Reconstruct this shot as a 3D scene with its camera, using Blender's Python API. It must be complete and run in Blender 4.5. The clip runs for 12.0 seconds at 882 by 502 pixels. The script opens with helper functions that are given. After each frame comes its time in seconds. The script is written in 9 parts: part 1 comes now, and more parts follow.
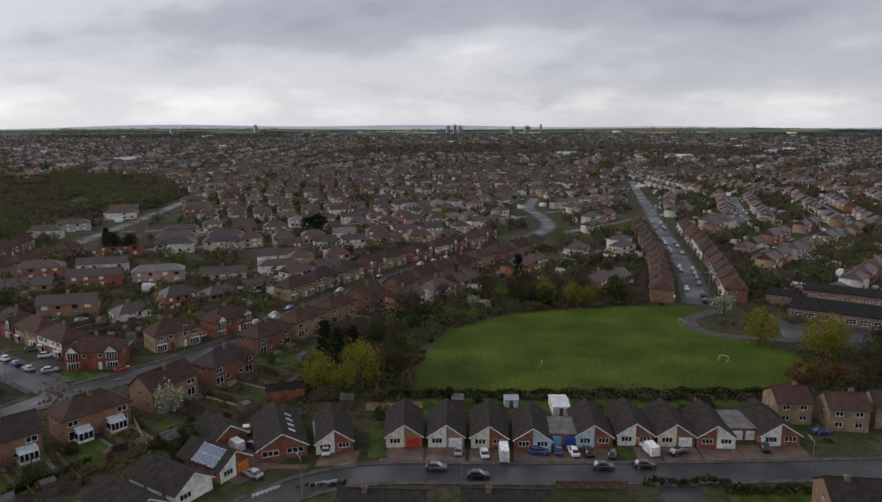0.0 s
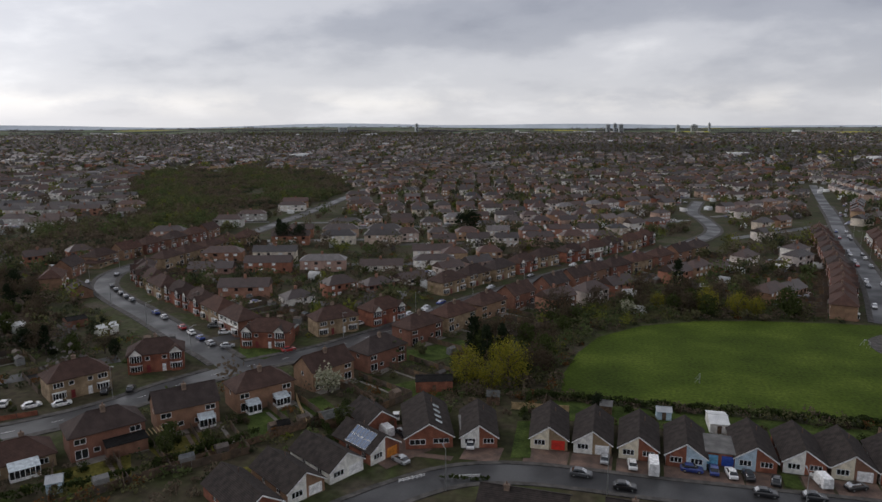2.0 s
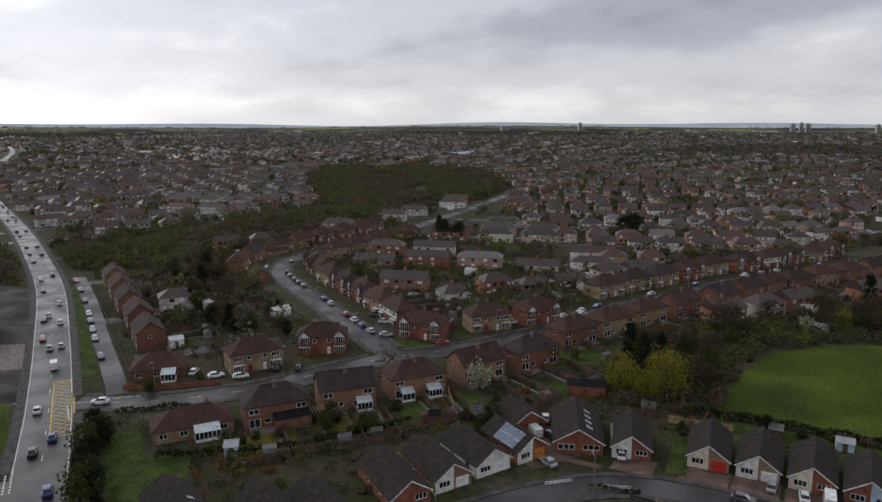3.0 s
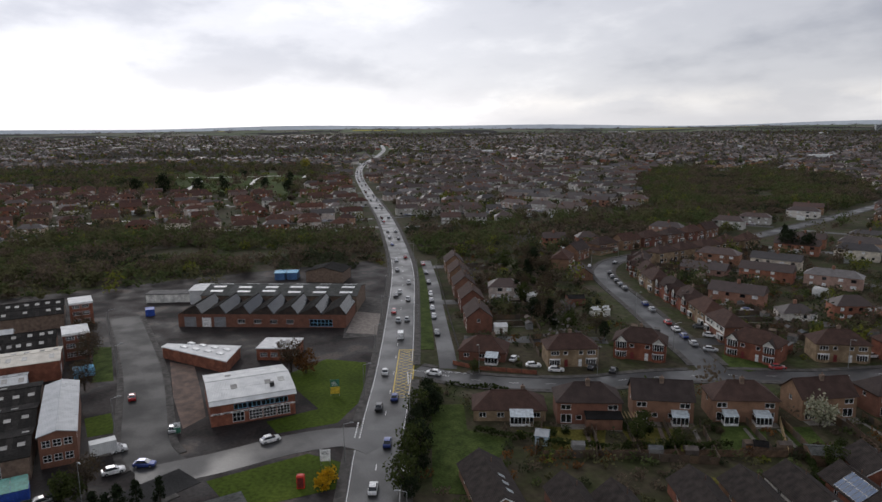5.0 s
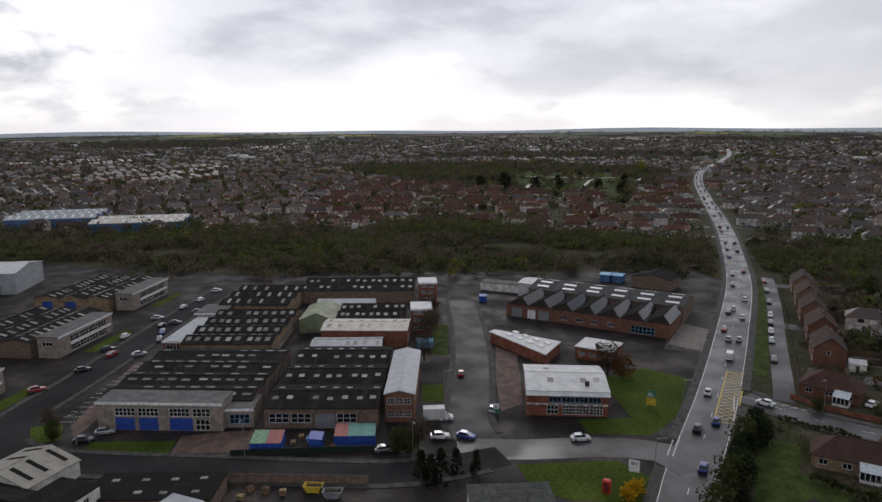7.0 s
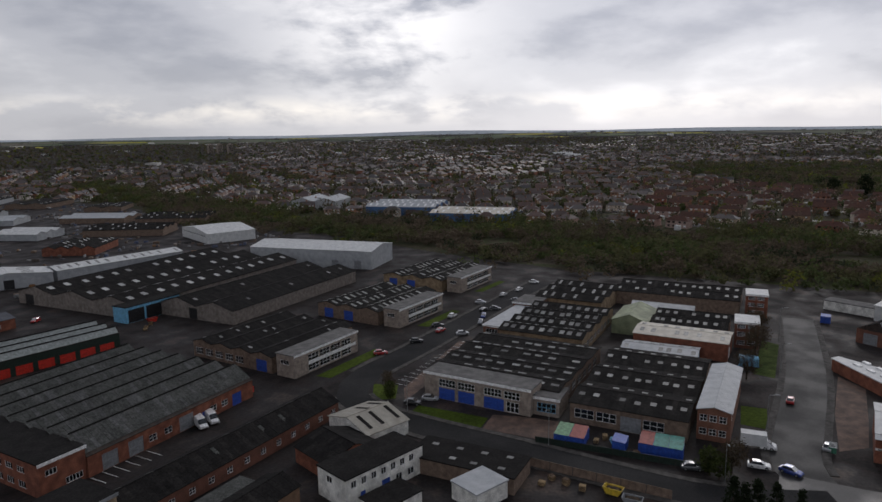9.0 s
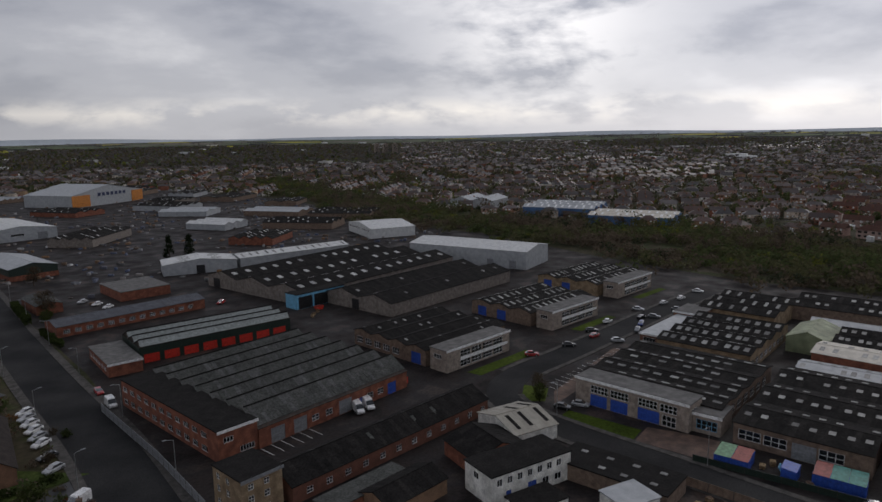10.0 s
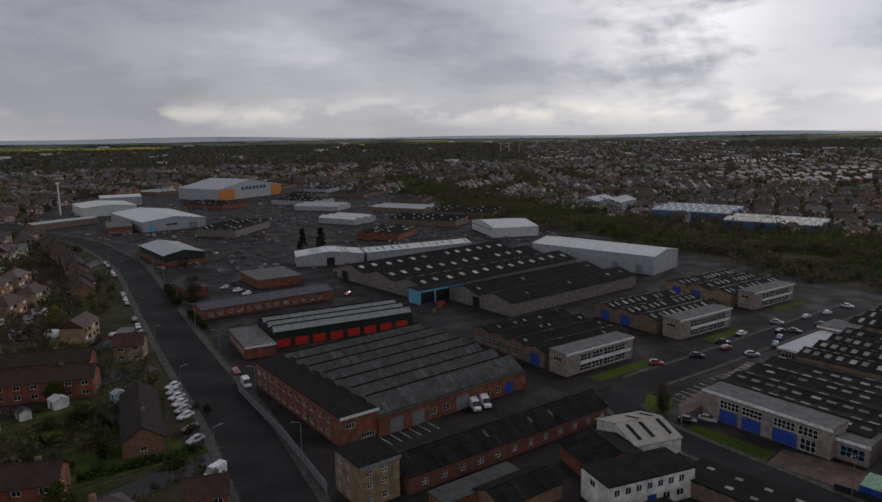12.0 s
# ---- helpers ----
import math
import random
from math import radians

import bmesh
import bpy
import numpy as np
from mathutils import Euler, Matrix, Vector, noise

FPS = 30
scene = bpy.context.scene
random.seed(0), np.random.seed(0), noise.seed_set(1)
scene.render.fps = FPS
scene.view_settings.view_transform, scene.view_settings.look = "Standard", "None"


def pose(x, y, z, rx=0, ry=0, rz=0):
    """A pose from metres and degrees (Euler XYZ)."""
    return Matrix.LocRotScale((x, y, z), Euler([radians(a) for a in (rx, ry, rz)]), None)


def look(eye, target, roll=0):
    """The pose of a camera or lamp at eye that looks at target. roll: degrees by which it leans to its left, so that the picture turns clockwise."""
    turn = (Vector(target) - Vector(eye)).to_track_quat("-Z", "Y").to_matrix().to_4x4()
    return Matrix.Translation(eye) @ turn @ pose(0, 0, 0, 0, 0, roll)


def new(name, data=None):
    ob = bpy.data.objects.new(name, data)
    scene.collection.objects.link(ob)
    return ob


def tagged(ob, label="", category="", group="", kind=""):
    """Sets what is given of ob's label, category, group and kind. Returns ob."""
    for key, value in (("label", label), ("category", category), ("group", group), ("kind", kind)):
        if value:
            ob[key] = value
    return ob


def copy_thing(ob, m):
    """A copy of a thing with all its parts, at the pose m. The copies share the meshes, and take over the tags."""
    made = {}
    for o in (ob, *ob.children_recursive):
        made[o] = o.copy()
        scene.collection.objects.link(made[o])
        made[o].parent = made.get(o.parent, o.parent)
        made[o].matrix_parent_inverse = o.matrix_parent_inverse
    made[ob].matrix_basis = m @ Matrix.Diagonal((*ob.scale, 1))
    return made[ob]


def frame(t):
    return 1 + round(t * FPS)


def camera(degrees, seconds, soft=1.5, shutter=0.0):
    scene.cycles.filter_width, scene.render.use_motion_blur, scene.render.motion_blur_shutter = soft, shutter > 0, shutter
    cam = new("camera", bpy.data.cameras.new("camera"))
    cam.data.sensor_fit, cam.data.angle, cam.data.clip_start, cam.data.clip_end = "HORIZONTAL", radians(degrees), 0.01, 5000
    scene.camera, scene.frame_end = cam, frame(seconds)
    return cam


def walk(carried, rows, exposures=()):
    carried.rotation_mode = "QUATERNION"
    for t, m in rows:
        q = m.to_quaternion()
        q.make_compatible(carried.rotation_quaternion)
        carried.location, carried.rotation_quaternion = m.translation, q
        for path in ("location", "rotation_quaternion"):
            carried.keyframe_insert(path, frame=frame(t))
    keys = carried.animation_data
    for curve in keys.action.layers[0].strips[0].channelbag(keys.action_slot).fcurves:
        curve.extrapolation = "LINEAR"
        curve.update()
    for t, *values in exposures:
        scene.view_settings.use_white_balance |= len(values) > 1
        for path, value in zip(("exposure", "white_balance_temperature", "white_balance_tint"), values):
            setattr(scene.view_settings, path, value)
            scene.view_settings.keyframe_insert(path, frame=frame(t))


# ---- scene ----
cam = camera(66.11, 12.0)
EYE = (0.0, 0.0, 65.0)
# seconds, heading, tilt and lean in degrees: the camera turns where it hovers
TURN = [
    (0.0, 3.36, -10.55, -0.13),
    (0.5, 4.25, -10.60, -0.22),
    (1.0, 6.87, -10.61, -0.23),
    (1.5, 11.16, -10.62, -0.19),
    (2.0, 16.40, -10.63, -0.15),
    (2.5, 23.19, -10.63, 0.00),
    (4.5, 49.66, -10.70, -0.68),
    (5.0, 57.16, -10.53, -0.57),
    (5.5, 63.40, -10.42, -0.49),
    (6.0, 70.64, -10.30, -0.45),
    (6.5, 78.15, -10.20, -0.40),
    (7.0, 84.75, -10.17, -0.33),
    (7.5, 92.18, -10.15, -0.23),
    (9.5, 118.02, -9.99, -0.98),
    (10.0, 124.78, -9.88, -0.89),
    (10.5, 130.00, -9.80, -0.79),
    (11.0, 133.54, -9.80, -0.71),
    (11.5, 134.70, -9.82, -0.68),
    (12.0, 135.24, -9.81, -0.65),
]
EXPOSURES = [(0.0, 0.16, 6430, 13), (2.5, 0.10, 6430, 13), (5.5, 0.0, 6420, 13), (7.5, -0.25, 6400, 13.5), (9.5, -0.5, 6370, 14), (12.0, -0.68, 6370, 14)]
walk(cam, [(t, pose(*EYE, 90 + p, 0, y) @ pose(0, 0, 0, 0, 0, r)) for t, y, p, r in TURN], EXPOSURES)

# ---- sky and sun ----
SUN_HEADING, SUN_HEIGHT = 84.0, 32.0


def sky():
    world = bpy.data.worlds.new("sky")
    scene.world, world.use_nodes = world, True
    nt = world.node_tree
    n, ln = nt.nodes, nt.links
    n.clear()

    def node(kind, **inputs):
        a = n.new(kind)
        for k, v in inputs.items():
            a.inputs[int(k[1:])].default_value = v
        return a

    def math_node(op, a, b=None, clamp=False):
        m = n.new("ShaderNodeMath")
        m.operation, m.use_clamp = op, clamp
        for i, v in enumerate((a, b)):
            if v is None:
                continue
            if isinstance(v, (int, float)):
                m.inputs[i].default_value = v
            else:
                ln.new(v, m.inputs[i])
        return m.outputs[0]

    def ramp(fac, stops):
        r = n.new("ShaderNodeValToRGB")
        r.color_ramp.interpolation = "EASE"
        while len(r.color_ramp.elements) < len(stops):
            r.color_ramp.elements.new(0.5)
        for e, (p, c) in zip(r.color_ramp.elements, stops):
            e.position, e.color = p, (*c, 1) if len(c) == 3 else c
        ln.new(fac, r.inputs[0])
        return r.outputs[0]

    def mixed(fac, a, b, kind="MIX"):
        m = n.new("ShaderNodeMix")
        m.data_type, m.blend_type = "RGBA", kind
        if isinstance(fac, (int, float)):
            m.inputs[0].default_value = fac
        else:
            ln.new(fac, m.inputs[0])
        for i, v in ((6, a), (7, b)):
            if isinstance(v, tuple):
                m.inputs[i].default_value = (*v, 1)
            else:
                ln.new(v, m.inputs[i])
        return m.outputs[2]

    tc = n.new("ShaderNodeTexCoord")
    sep = n.new("ShaderNodeSeparateXYZ")
    ln.new(tc.outputs["Generated"], sep.inputs[0])
    up = math_node("MAXIMUM", sep.outputs[2], 0.0)
    # the cloud deck lies flat overhead, so it crowds into thin layers towards the horizon
    deck = n.new("ShaderNodeVectorMath")
    deck.operation = "SCALE"
    ln.new(tc.outputs["Generated"], deck.inputs[0])
    ln.new(math_node("DIVIDE", 1.0, math_node("ADD", up, 0.24)), deck.inputs["Scale"])
    noises = []
    for source, scale, detail, rough, squash, shift in ((deck.outputs[0], 0.75, 7, 0.52, (1, 1, 0), 3.1), (deck.outputs[0], 0.3, 3, 0.5, (1, 1, 0), 8.4), (tc.outputs["Generated"], 5.5, 8, 0.56, (1, 1, 2.6), 5.7), (tc.outputs["Generated"], 2.4, 6, 0.5, (1, 1, 3.2), 1.9)):
        mp = n.new("ShaderNodeMapping")
        mp.inputs["Location"].default_value = (shift, shift * 0.7, shift * 1.3)
        mp.inputs["Scale"].default_value = squash
        ln.new(source, mp.inputs[0])
        t = n.new("ShaderNodeTexNoise")
        t.inputs["Scale"].default_value, t.inputs["Detail"].default_value, t.inputs["Roughness"].default_value = scale, detail, rough
        t.inputs["Distortion"].default_value = 0.12
        ln.new(mp.outputs[0], t.inputs["Vector"])
        noises.append(t.outputs["Fac"])
    cover = math_node("ADD", math_node("ADD", math_node("MULTIPLY", noises[0], 0.38), math_node("MULTIPLY", noises[1], 0.20)), math_node("ADD", math_node("MULTIPLY", noises[2], 0.17), math_node("MULTIPLY", noises[3], 0.25)))
    cloud = ramp(cover, [(0.37, (0.25, 0.27, 0.325)), (0.45, (0.37, 0.39, 0.44)), (0.52, (0.55, 0.565, 0.60)), (0.62, (0.90, 0.905, 0.905))])
    # brightening towards the veiled sun and along the horizon
    a, h = radians(SUN_HEADING), radians(SUN_HEIGHT - 8)
    dot = n.new("ShaderNodeVectorMath")
    dot.operation = "DOT_PRODUCT"
    ln.new(tc.outputs["Generated"], dot.inputs[0])
    dot.inputs[1].default_value = (-math.sin(a) * math.cos(h), math.cos(a) * math.cos(h), math.sin(h))
    near = math_node("MAXIMUM", dot.outputs["Value"], 0.0)
    glow = math_node("POWER", near, 5.0)
    low = math_node("POWER", math_node("SUBTRACT", 1.0, math_node("MULTIPLY", up, 5.0, True), True), 1.6)
    # lit cumulus tops low over the horizon, and a bright break in the deck
    hump = math_node("SUBTRACT", 1.0, math_node("MULTIPLY", math_node("ABSOLUTE", math_node("SUBTRACT", up, 0.030)), 42.0), True)
    wide = n.new("ShaderNodeVectorMath")
    wide.operation = "DOT_PRODUCT"
    ln.new(tc.outputs["Generated"], wide.inputs[0])
    wa, wh = radians(132), radians(12)
    wide.inputs[1].default_value = (-math.sin(wa) * math.cos(wh), math.cos(wa) * math.cos(wh), math.sin(wh))
    south = math_node("POWER", math_node("MAXIMUM", wide.outputs["Value"], 0.0), 5.0)
    puffs = math_node("MULTIPLY", math_node("MULTIPLY", math_node("SUBTRACT", noises[2], 0.45), 9.0, True), math_node("ADD", 0.3, math_node("MULTIPLY", south, 0.7)))
    gap = n.new("ShaderNodeVectorMath")
    gap.operation = "DOT_PRODUCT"
    ln.new(tc.outputs["Generated"], gap.inputs[0])
    ga, gh = radians(116), radians(9)
    gap.inputs[1].default_value = (-math.sin(ga) * math.cos(gh), math.cos(ga) * math.cos(gh), math.sin(gh))
    breach = math_node("MULTIPLY", math_node("POWER", math_node("MAXIMUM", gap.outputs["Value"], 0.0), 90.0), math_node("MULTIPLY", math_node("SUBTRACT", noises[2], 0.36), 7.0, True))
    cloud = mixed(math_node("MULTIPLY", breach, 0.95), cloud, (1.15, 1.135, 1.10))
    lit = mixed(math_node("MULTIPLY", low, 0.5), cloud, (0.72, 0.725, 0.72))
    lit = mixed(math_node("MULTIPLY", math_node("MULTIPLY", hump, puffs), 0.9), lit, (1.12, 1.07, 0.96))
    gain = math_node("ADD", math_node("ADD", math_node("ADD", 0.98, math_node("MULTIPLY", south, 0.2)), math_node("MULTIPLY", glow, 0.7)), math_node("MULTIPLY", math_node("MULTIPLY", glow, low), 0.6))
    gcol = n.new("ShaderNodeCombineColor")
    for i in range(3):
        ln.new(gain, gcol.inputs[i])
    lit = mixed(1.0, lit, gcol.outputs[0], "MULTIPLY")
    blue = n.new("ShaderNodeTexSky")
    blue.sky_type, blue.sun_disc = "NISHITA", False
    blue.sun_elevation, blue.sun_rotation = radians(SUN_HEIGHT), radians(360 - SUN_HEADING)
    scaled = mixed(1.0, blue.outputs[0], (0.10, 0.10, 0.10), "MULTIPLY")
    final = mixed(0.93, scaled, lit)
    bg = n.new("ShaderNodeBackground")
    bg.inputs[1].default_value = 1.0
    ln.new(final, bg.inputs[0])
    out = n.new("ShaderNodeOutputWorld")
    ln.new(bg.outputs[0], out.inputs[0])


sky()
sun = new("sun", bpy.data.lights.new("sun", "SUN"))
sun.data.energy, sun.data.angle, sun.data.color = 0.6, radians(18), (1.0, 0.96, 0.9)
a_, h_ = radians(SUN_HEADING), radians(SUN_HEIGHT)
sun.matrix_world = look((-math.sin(a_) * math.cos(h_) * 100, math.cos(a_) * math.cos(h_) * 100, math.sin(h_) * 100), (0, 0, 0))

# ---- materials ----
def surface(name, tones, rough=0.85, metal=0.0, scale=0.6, fine=9.0, bump=0.15, vary="", wave=None, wet=0.0, spec=0.5, mottle=1.0):
    """A procedural surface. tones: dark to light; vary: 'object' or 'island' picks a tone for each piece; wave: (axis, length, depth) of ribs or courses;
    wet: how far patches turn glossy; mottle: how strong grain and stains are."""
    m = bpy.data.materials.new(name)
    m.use_nodes = True
    nt = m.node_tree
    n, ln = nt.nodes, nt.links
    bsdf = n["Principled BSDF"]
    tc = n.new("ShaderNodeTexCoord")
    co = tc.outputs["Object"]
    big, small = n.new("ShaderNodeTexNoise"), n.new("ShaderNodeTexNoise")
    for t, s, d in ((big, scale, 4), (small, fine, 3)):
        t.inputs["Scale"].default_value, t.inputs["Detail"].default_value = s, d
        ln.new(co, t.inputs["Vector"])
    r = n.new("ShaderNodeValToRGB")
    els = r.color_ramp.elements
    while len(els) < len(tones):
        els.new(0.5)
    for i, (e, c) in enumerate(zip(els, tones)):
        e.position = (i / max(1, len(tones) - 1)) if vary else 0.32 + 0.36 * i / max(1, len(tones) - 1)
        e.color = (*c, 1)
    if vary:
        pick = n.new("ShaderNodeObjectInfo").outputs["Random"] if vary == "object" else n.new("ShaderNodeNewGeometry").outputs["Random Per Island"]
        ln.new(pick, r.inputs[0])
    else:
        ln.new(big.outputs["Fac"], r.inputs[0])
    # grain and stains at two scales
    grain = n.new("ShaderNodeMapRange")
    grain.inputs[1].default_value, grain.inputs[2].default_value, grain.inputs[3].default_value, grain.inputs[4].default_value = 0.3, 0.7, 1 - 0.32 * mottle, 1 + 0.32 * mottle
    ln.new(small.outputs["Fac"], grain.inputs[0])
    stain = n.new("ShaderNodeMapRange")
    stain.inputs[1].default_value, stain.inputs[2].default_value, stain.inputs[3].default_value, stain.inputs[4].default_value = 0.3, 0.65, 1 - 0.26 * mottle, 1 + 0.16 * mottle
    ln.new(big.outputs["Fac"], stain.inputs[0])
    mul = n.new("ShaderNodeMath")
    mul.operation = "MULTIPLY"
    ln.new(grain.outputs[0], mul.inputs[0]), ln.new(stain.outputs[0], mul.inputs[1])
    mx = n.new("ShaderNodeVectorMath")
    mx.operation = "SCALE"
    ln.new(r.outputs[0], mx.inputs[0]), ln.new(mul.outputs[0], mx.inputs["Scale"])
    ln.new(mx.outputs[0], bsdf.inputs["Base Color"])
    bsdf.inputs["Metallic"].default_value = metal
    bsdf.inputs["Specular IOR Level"].default_value = spec
    if wet:
        w = n.new("ShaderNodeMapRange")
        w.inputs[1].default_value, w.inputs[2].default_value, w.inputs[3].default_value, w.inputs[4].default_value = 0.4, 0.6, rough, max(0.08, rough - wet)
        ln.new(big.outputs["Fac"], w.inputs[0])
        ln.new(w.outputs[0], bsdf.inputs["Roughness"])
    else:
        bsdf.inputs["Roughness"].default_value = rough
    height = small.outputs["Fac"]
    if wave:
        axis, length, depth = wave
        wv = n.new("ShaderNodeTexWave")
        wv.bands_direction = axis
        wv.inputs["Scale"].default_value = 0.314 / length
        wv.inputs["Distortion"].default_value = 0.15
        ln.new(co, wv.inputs["Vector"])
        b2 = n.new("ShaderNodeBump")
        b2.inputs["Strength"].default_value, b2.inputs["Distance"].default_value = 0.8, depth
        ln.new(wv.outputs["Fac"], b2.inputs["Height"])
    bp = n.new("ShaderNodeBump")
    bp.inputs["Strength"].default_value, bp.inputs["Distance"].default_value = 0.6, bump
    ln.new(height, bp.inputs["Height"])
    if wave:
        ln.new(b2.outputs[0], bp.inputs["Normal"])
    ln.new(bp.outputs[0], bsdf.inputs["Normal"])
    return m


def plain(name, colour, rough=0.5, metal=0.0, coat=0.0, transmission=0.0):
    m = surface(name, [tuple(c * 0.92 for c in colour), tuple(min(1, c * 1.06) for c in colour)], rough, metal, 1.5, 14, 0.004)
    m.node_tree.nodes["Principled BSDF"].inputs["Coat Weight"].default_value = coat
    m.node_tree.nodes["Principled BSDF"].inputs["Transmission Weight"].default_value = transmission
    return m


M = {}
M["brick"] = surface("red_brick", [(0.150, 0.062, 0.041), (0.195, 0.090, 0.057), (0.245, 0.150, 0.090), (0.165, 0.073, 0.050)], 0.9, vary="object", bump=0.01)
M["brick_red"] = surface("orange_red_brick", [(0.185, 0.062, 0.037), (0.245, 0.092, 0.052)], 0.9, bump=0.01)
M["brick_buff"] = surface("buff_brick", [(0.2210, 0.1530, 0.0892), (0.2890, 0.2125, 0.1318)], 0.9, bump=0.01)
M["brick_pale"] = surface("pale_greyish_brick", [(0.25, 0.205, 0.17), (0.33, 0.275, 0.23)], 0.9, scale=1.0, bump=0.01, mottle=0.7)
M["brick_dull"] = surface("weathered_grey_brown_brick", [(0.15, 0.105, 0.078), (0.21, 0.15, 0.11)], 0.9, scale=1.0, bump=0.01, mottle=0.8)
# dark gable brick, which also gives the tooth valleys their shade
M["brick_dark"] = surface("sooty_dark_brick", [(0.030, 0.024, 0.020), (0.050, 0.036, 0.028)], 0.92, scale=0.8, bump=0.01)
M["render"] = surface("white_painted_render", [(0.62, 0.61, 0.56), (0.74, 0.73, 0.68)], 0.85, bump=0.01)
M["cream"] = surface("cream_render", [(0.60, 0.54, 0.40), (0.70, 0.64, 0.50)], 0.85, bump=0.01)
M["bluish"] = surface("pale_blue_render", [(0.36, 0.47, 0.55), (0.44, 0.55, 0.62)], 0.85, bump=0.01)
M["tile"] = surface("brown_concrete_roof_tiles", [(0.040, 0.026, 0.022), (0.058, 0.033, 0.026), (0.076, 0.038, 0.027), (0.044, 0.034, 0.031)], 0.85, vary="object", wave=("Z", 0.17, 0.03), bump=0.006, spec=0.25)
M["tile_grey"] = surface("dark_grey_brown_roof_tiles", [(0.030, 0.025, 0.023), (0.042, 0.034, 0.030)], 0.9, scale=0.9, wave=("Z", 0.17, 0.03), bump=0.006, spec=0.15, mottle=0.8)
M["felt"] = surface("black_bitumen_felt_roof", [(0.0112, 0.0106, 0.0104), (0.0180, 0.0166, 0.0156), (0.0130, 0.0122, 0.0118), (0.0235, 0.0215, 0.0200), (0.0150, 0.0140, 0.0134)], 0.92, scale=0.45, fine=2.6, vary="island", bump=0.006, spec=0.1, mottle=1.25)
M["asbestos"] = surface("dark_corrugated_cement_roof", [(0.0130, 0.0120, 0.0115), (0.0210, 0.0195, 0.0182), (0.0160, 0.0150, 0.0142), (0.0275, 0.0250, 0.0230), (0.0185, 0.0172, 0.0162), (0.0345, 0.0320, 0.0295)], 0.92, scale=0.4, fine=2.4, vary="island", wave=("X", 0.15, 0.03), bump=0.006, spec=0.1, mottle=1.25)
M["asbestos_grey"] = surface("grey_lichened_corrugated_roof", [(0.062, 0.065, 0.060), (0.072, 0.074, 0.069), (0.066, 0.069, 0.065), (0.080, 0.081, 0.076), (0.069, 0.073, 0.067), (0.076, 0.077, 0.074), (0.105, 0.108, 0.106)], 0.9, scale=0.5, fine=2.2, vary="island", wave=("X", 0.2, 0.04), bump=0.006, spec=0.18, mottle=1.1)
M["metal_white"] = surface("white_profiled_metal_sheet", [(0.56, 0.57, 0.565), (0.63, 0.635, 0.62)], 0.55, scale=0.5, wave=("X", 0.35, 0.03), bump=0.005, mottle=0.4)
M["metal_grey"] = surface("pale_grey_profiled_metal_sheet", [(0.34, 0.36, 0.375), (0.40, 0.415, 0.425)], 0.5, scale=0.5, wave=("X", 0.3, 0.03), bump=0.005, mottle=0.4)
M["metal_cream"] = surface("cream_metal_roof_sheet", [(0.53, 0.49, 0.41), (0.60, 0.56, 0.48)], 0.6, scale=0.5, wave=("X", 0.35, 0.03), bump=0.005, mottle=0.4)
M["metal_beige"] = surface("weathered_beige_roof_sheet", [(0.27, 0.25, 0.205), (0.33, 0.31, 0.26), (0.30, 0.28, 0.23)], 0.65, vary="island", scale=0.5, wave=("X", 0.35, 0.03), bump=0.005, mottle=0.6)
M["metal_green"] = surface("olive_green_metal_sheet", [(0.20, 0.23, 0.13), (0.27, 0.30, 0.18)], 0.6, scale=0.3, wave=("X", 0.3, 0.03), bump=0.005)
M["metal_blue"] = surface("blue_metal_sheet", [(0.05, 0.12, 0.26), (0.07, 0.16, 0.33)], 0.5, scale=0.3, wave=("X", 0.3, 0.03), bump=0.005)
M["flat_grey"] = surface("grey_flat_roof_sheet", [(0.115, 0.112, 0.108), (0.165, 0.16, 0.153)], 0.85, scale=0.5, bump=0.006, spec=0.15, mottle=0.4)
M["rooflight"] = surface("translucent_rooflight_sheet", [(0.05, 0.05, 0.048), (0.16, 0.16, 0.15), (0.36, 0.36, 0.34), (0.085, 0.085, 0.08), (0.24, 0.24, 0.225), (0.12, 0.12, 0.115)], 0.5, vary="object", bump=0.005)
M["asphalt"] = surface("damp_asphalt", [(0.0202, 0.0202, 0.0216), (0.0374, 0.0367, 0.0367)], 0.58, scale=0.07, fine=4, bump=0.004, wet=0.22, spec=0.45)
# darker, matter asphalt: the lack of sun reflection is put into the material
M["avenue_asphalt"] = surface("dry_black_asphalt", [(0.020, 0.020, 0.0208), (0.032, 0.0315, 0.031)], 0.82, scale=0.07, fine=4, bump=0.004, spec=0.1)
M["wet_asphalt"] = surface("wet_estate_road_asphalt", [(0.026, 0.026, 0.0255), (0.036, 0.035, 0.034)], 0.68, scale=0.12, fine=2.5, bump=0.003, wet=0.12, spec=0.2, mottle=0.5)
M["main_road"] = surface("rain_wet_trunk_road", [(0.034, 0.034, 0.034), (0.058, 0.057, 0.055)], 0.5, scale=0.09, fine=4, bump=0.003, wet=0.2, spec=0.5)
M["yard"] = surface("stained_yard_surface", [(0.0140, 0.0125, 0.0125), (0.0300, 0.0235, 0.0215), (0.0200, 0.0180, 0.0178), (0.048, 0.035, 0.029)], 0.8, scale=0.10, fine=1.4, bump=0.006, spec=0.14, wet=0.2, mottle=1.2)
M["concrete"] = surface("weathered_concrete", [(0.056, 0.052, 0.048), (0.092, 0.086, 0.079)], 0.88, scale=0.6, bump=0.006, spec=0.2, mottle=0.7)
M["block_wall"] = surface("pale_block_wall", [(0.17, 0.145, 0.125), (0.23, 0.20, 0.175)], 0.9, scale=0.8, bump=0.01, mottle=0.7)
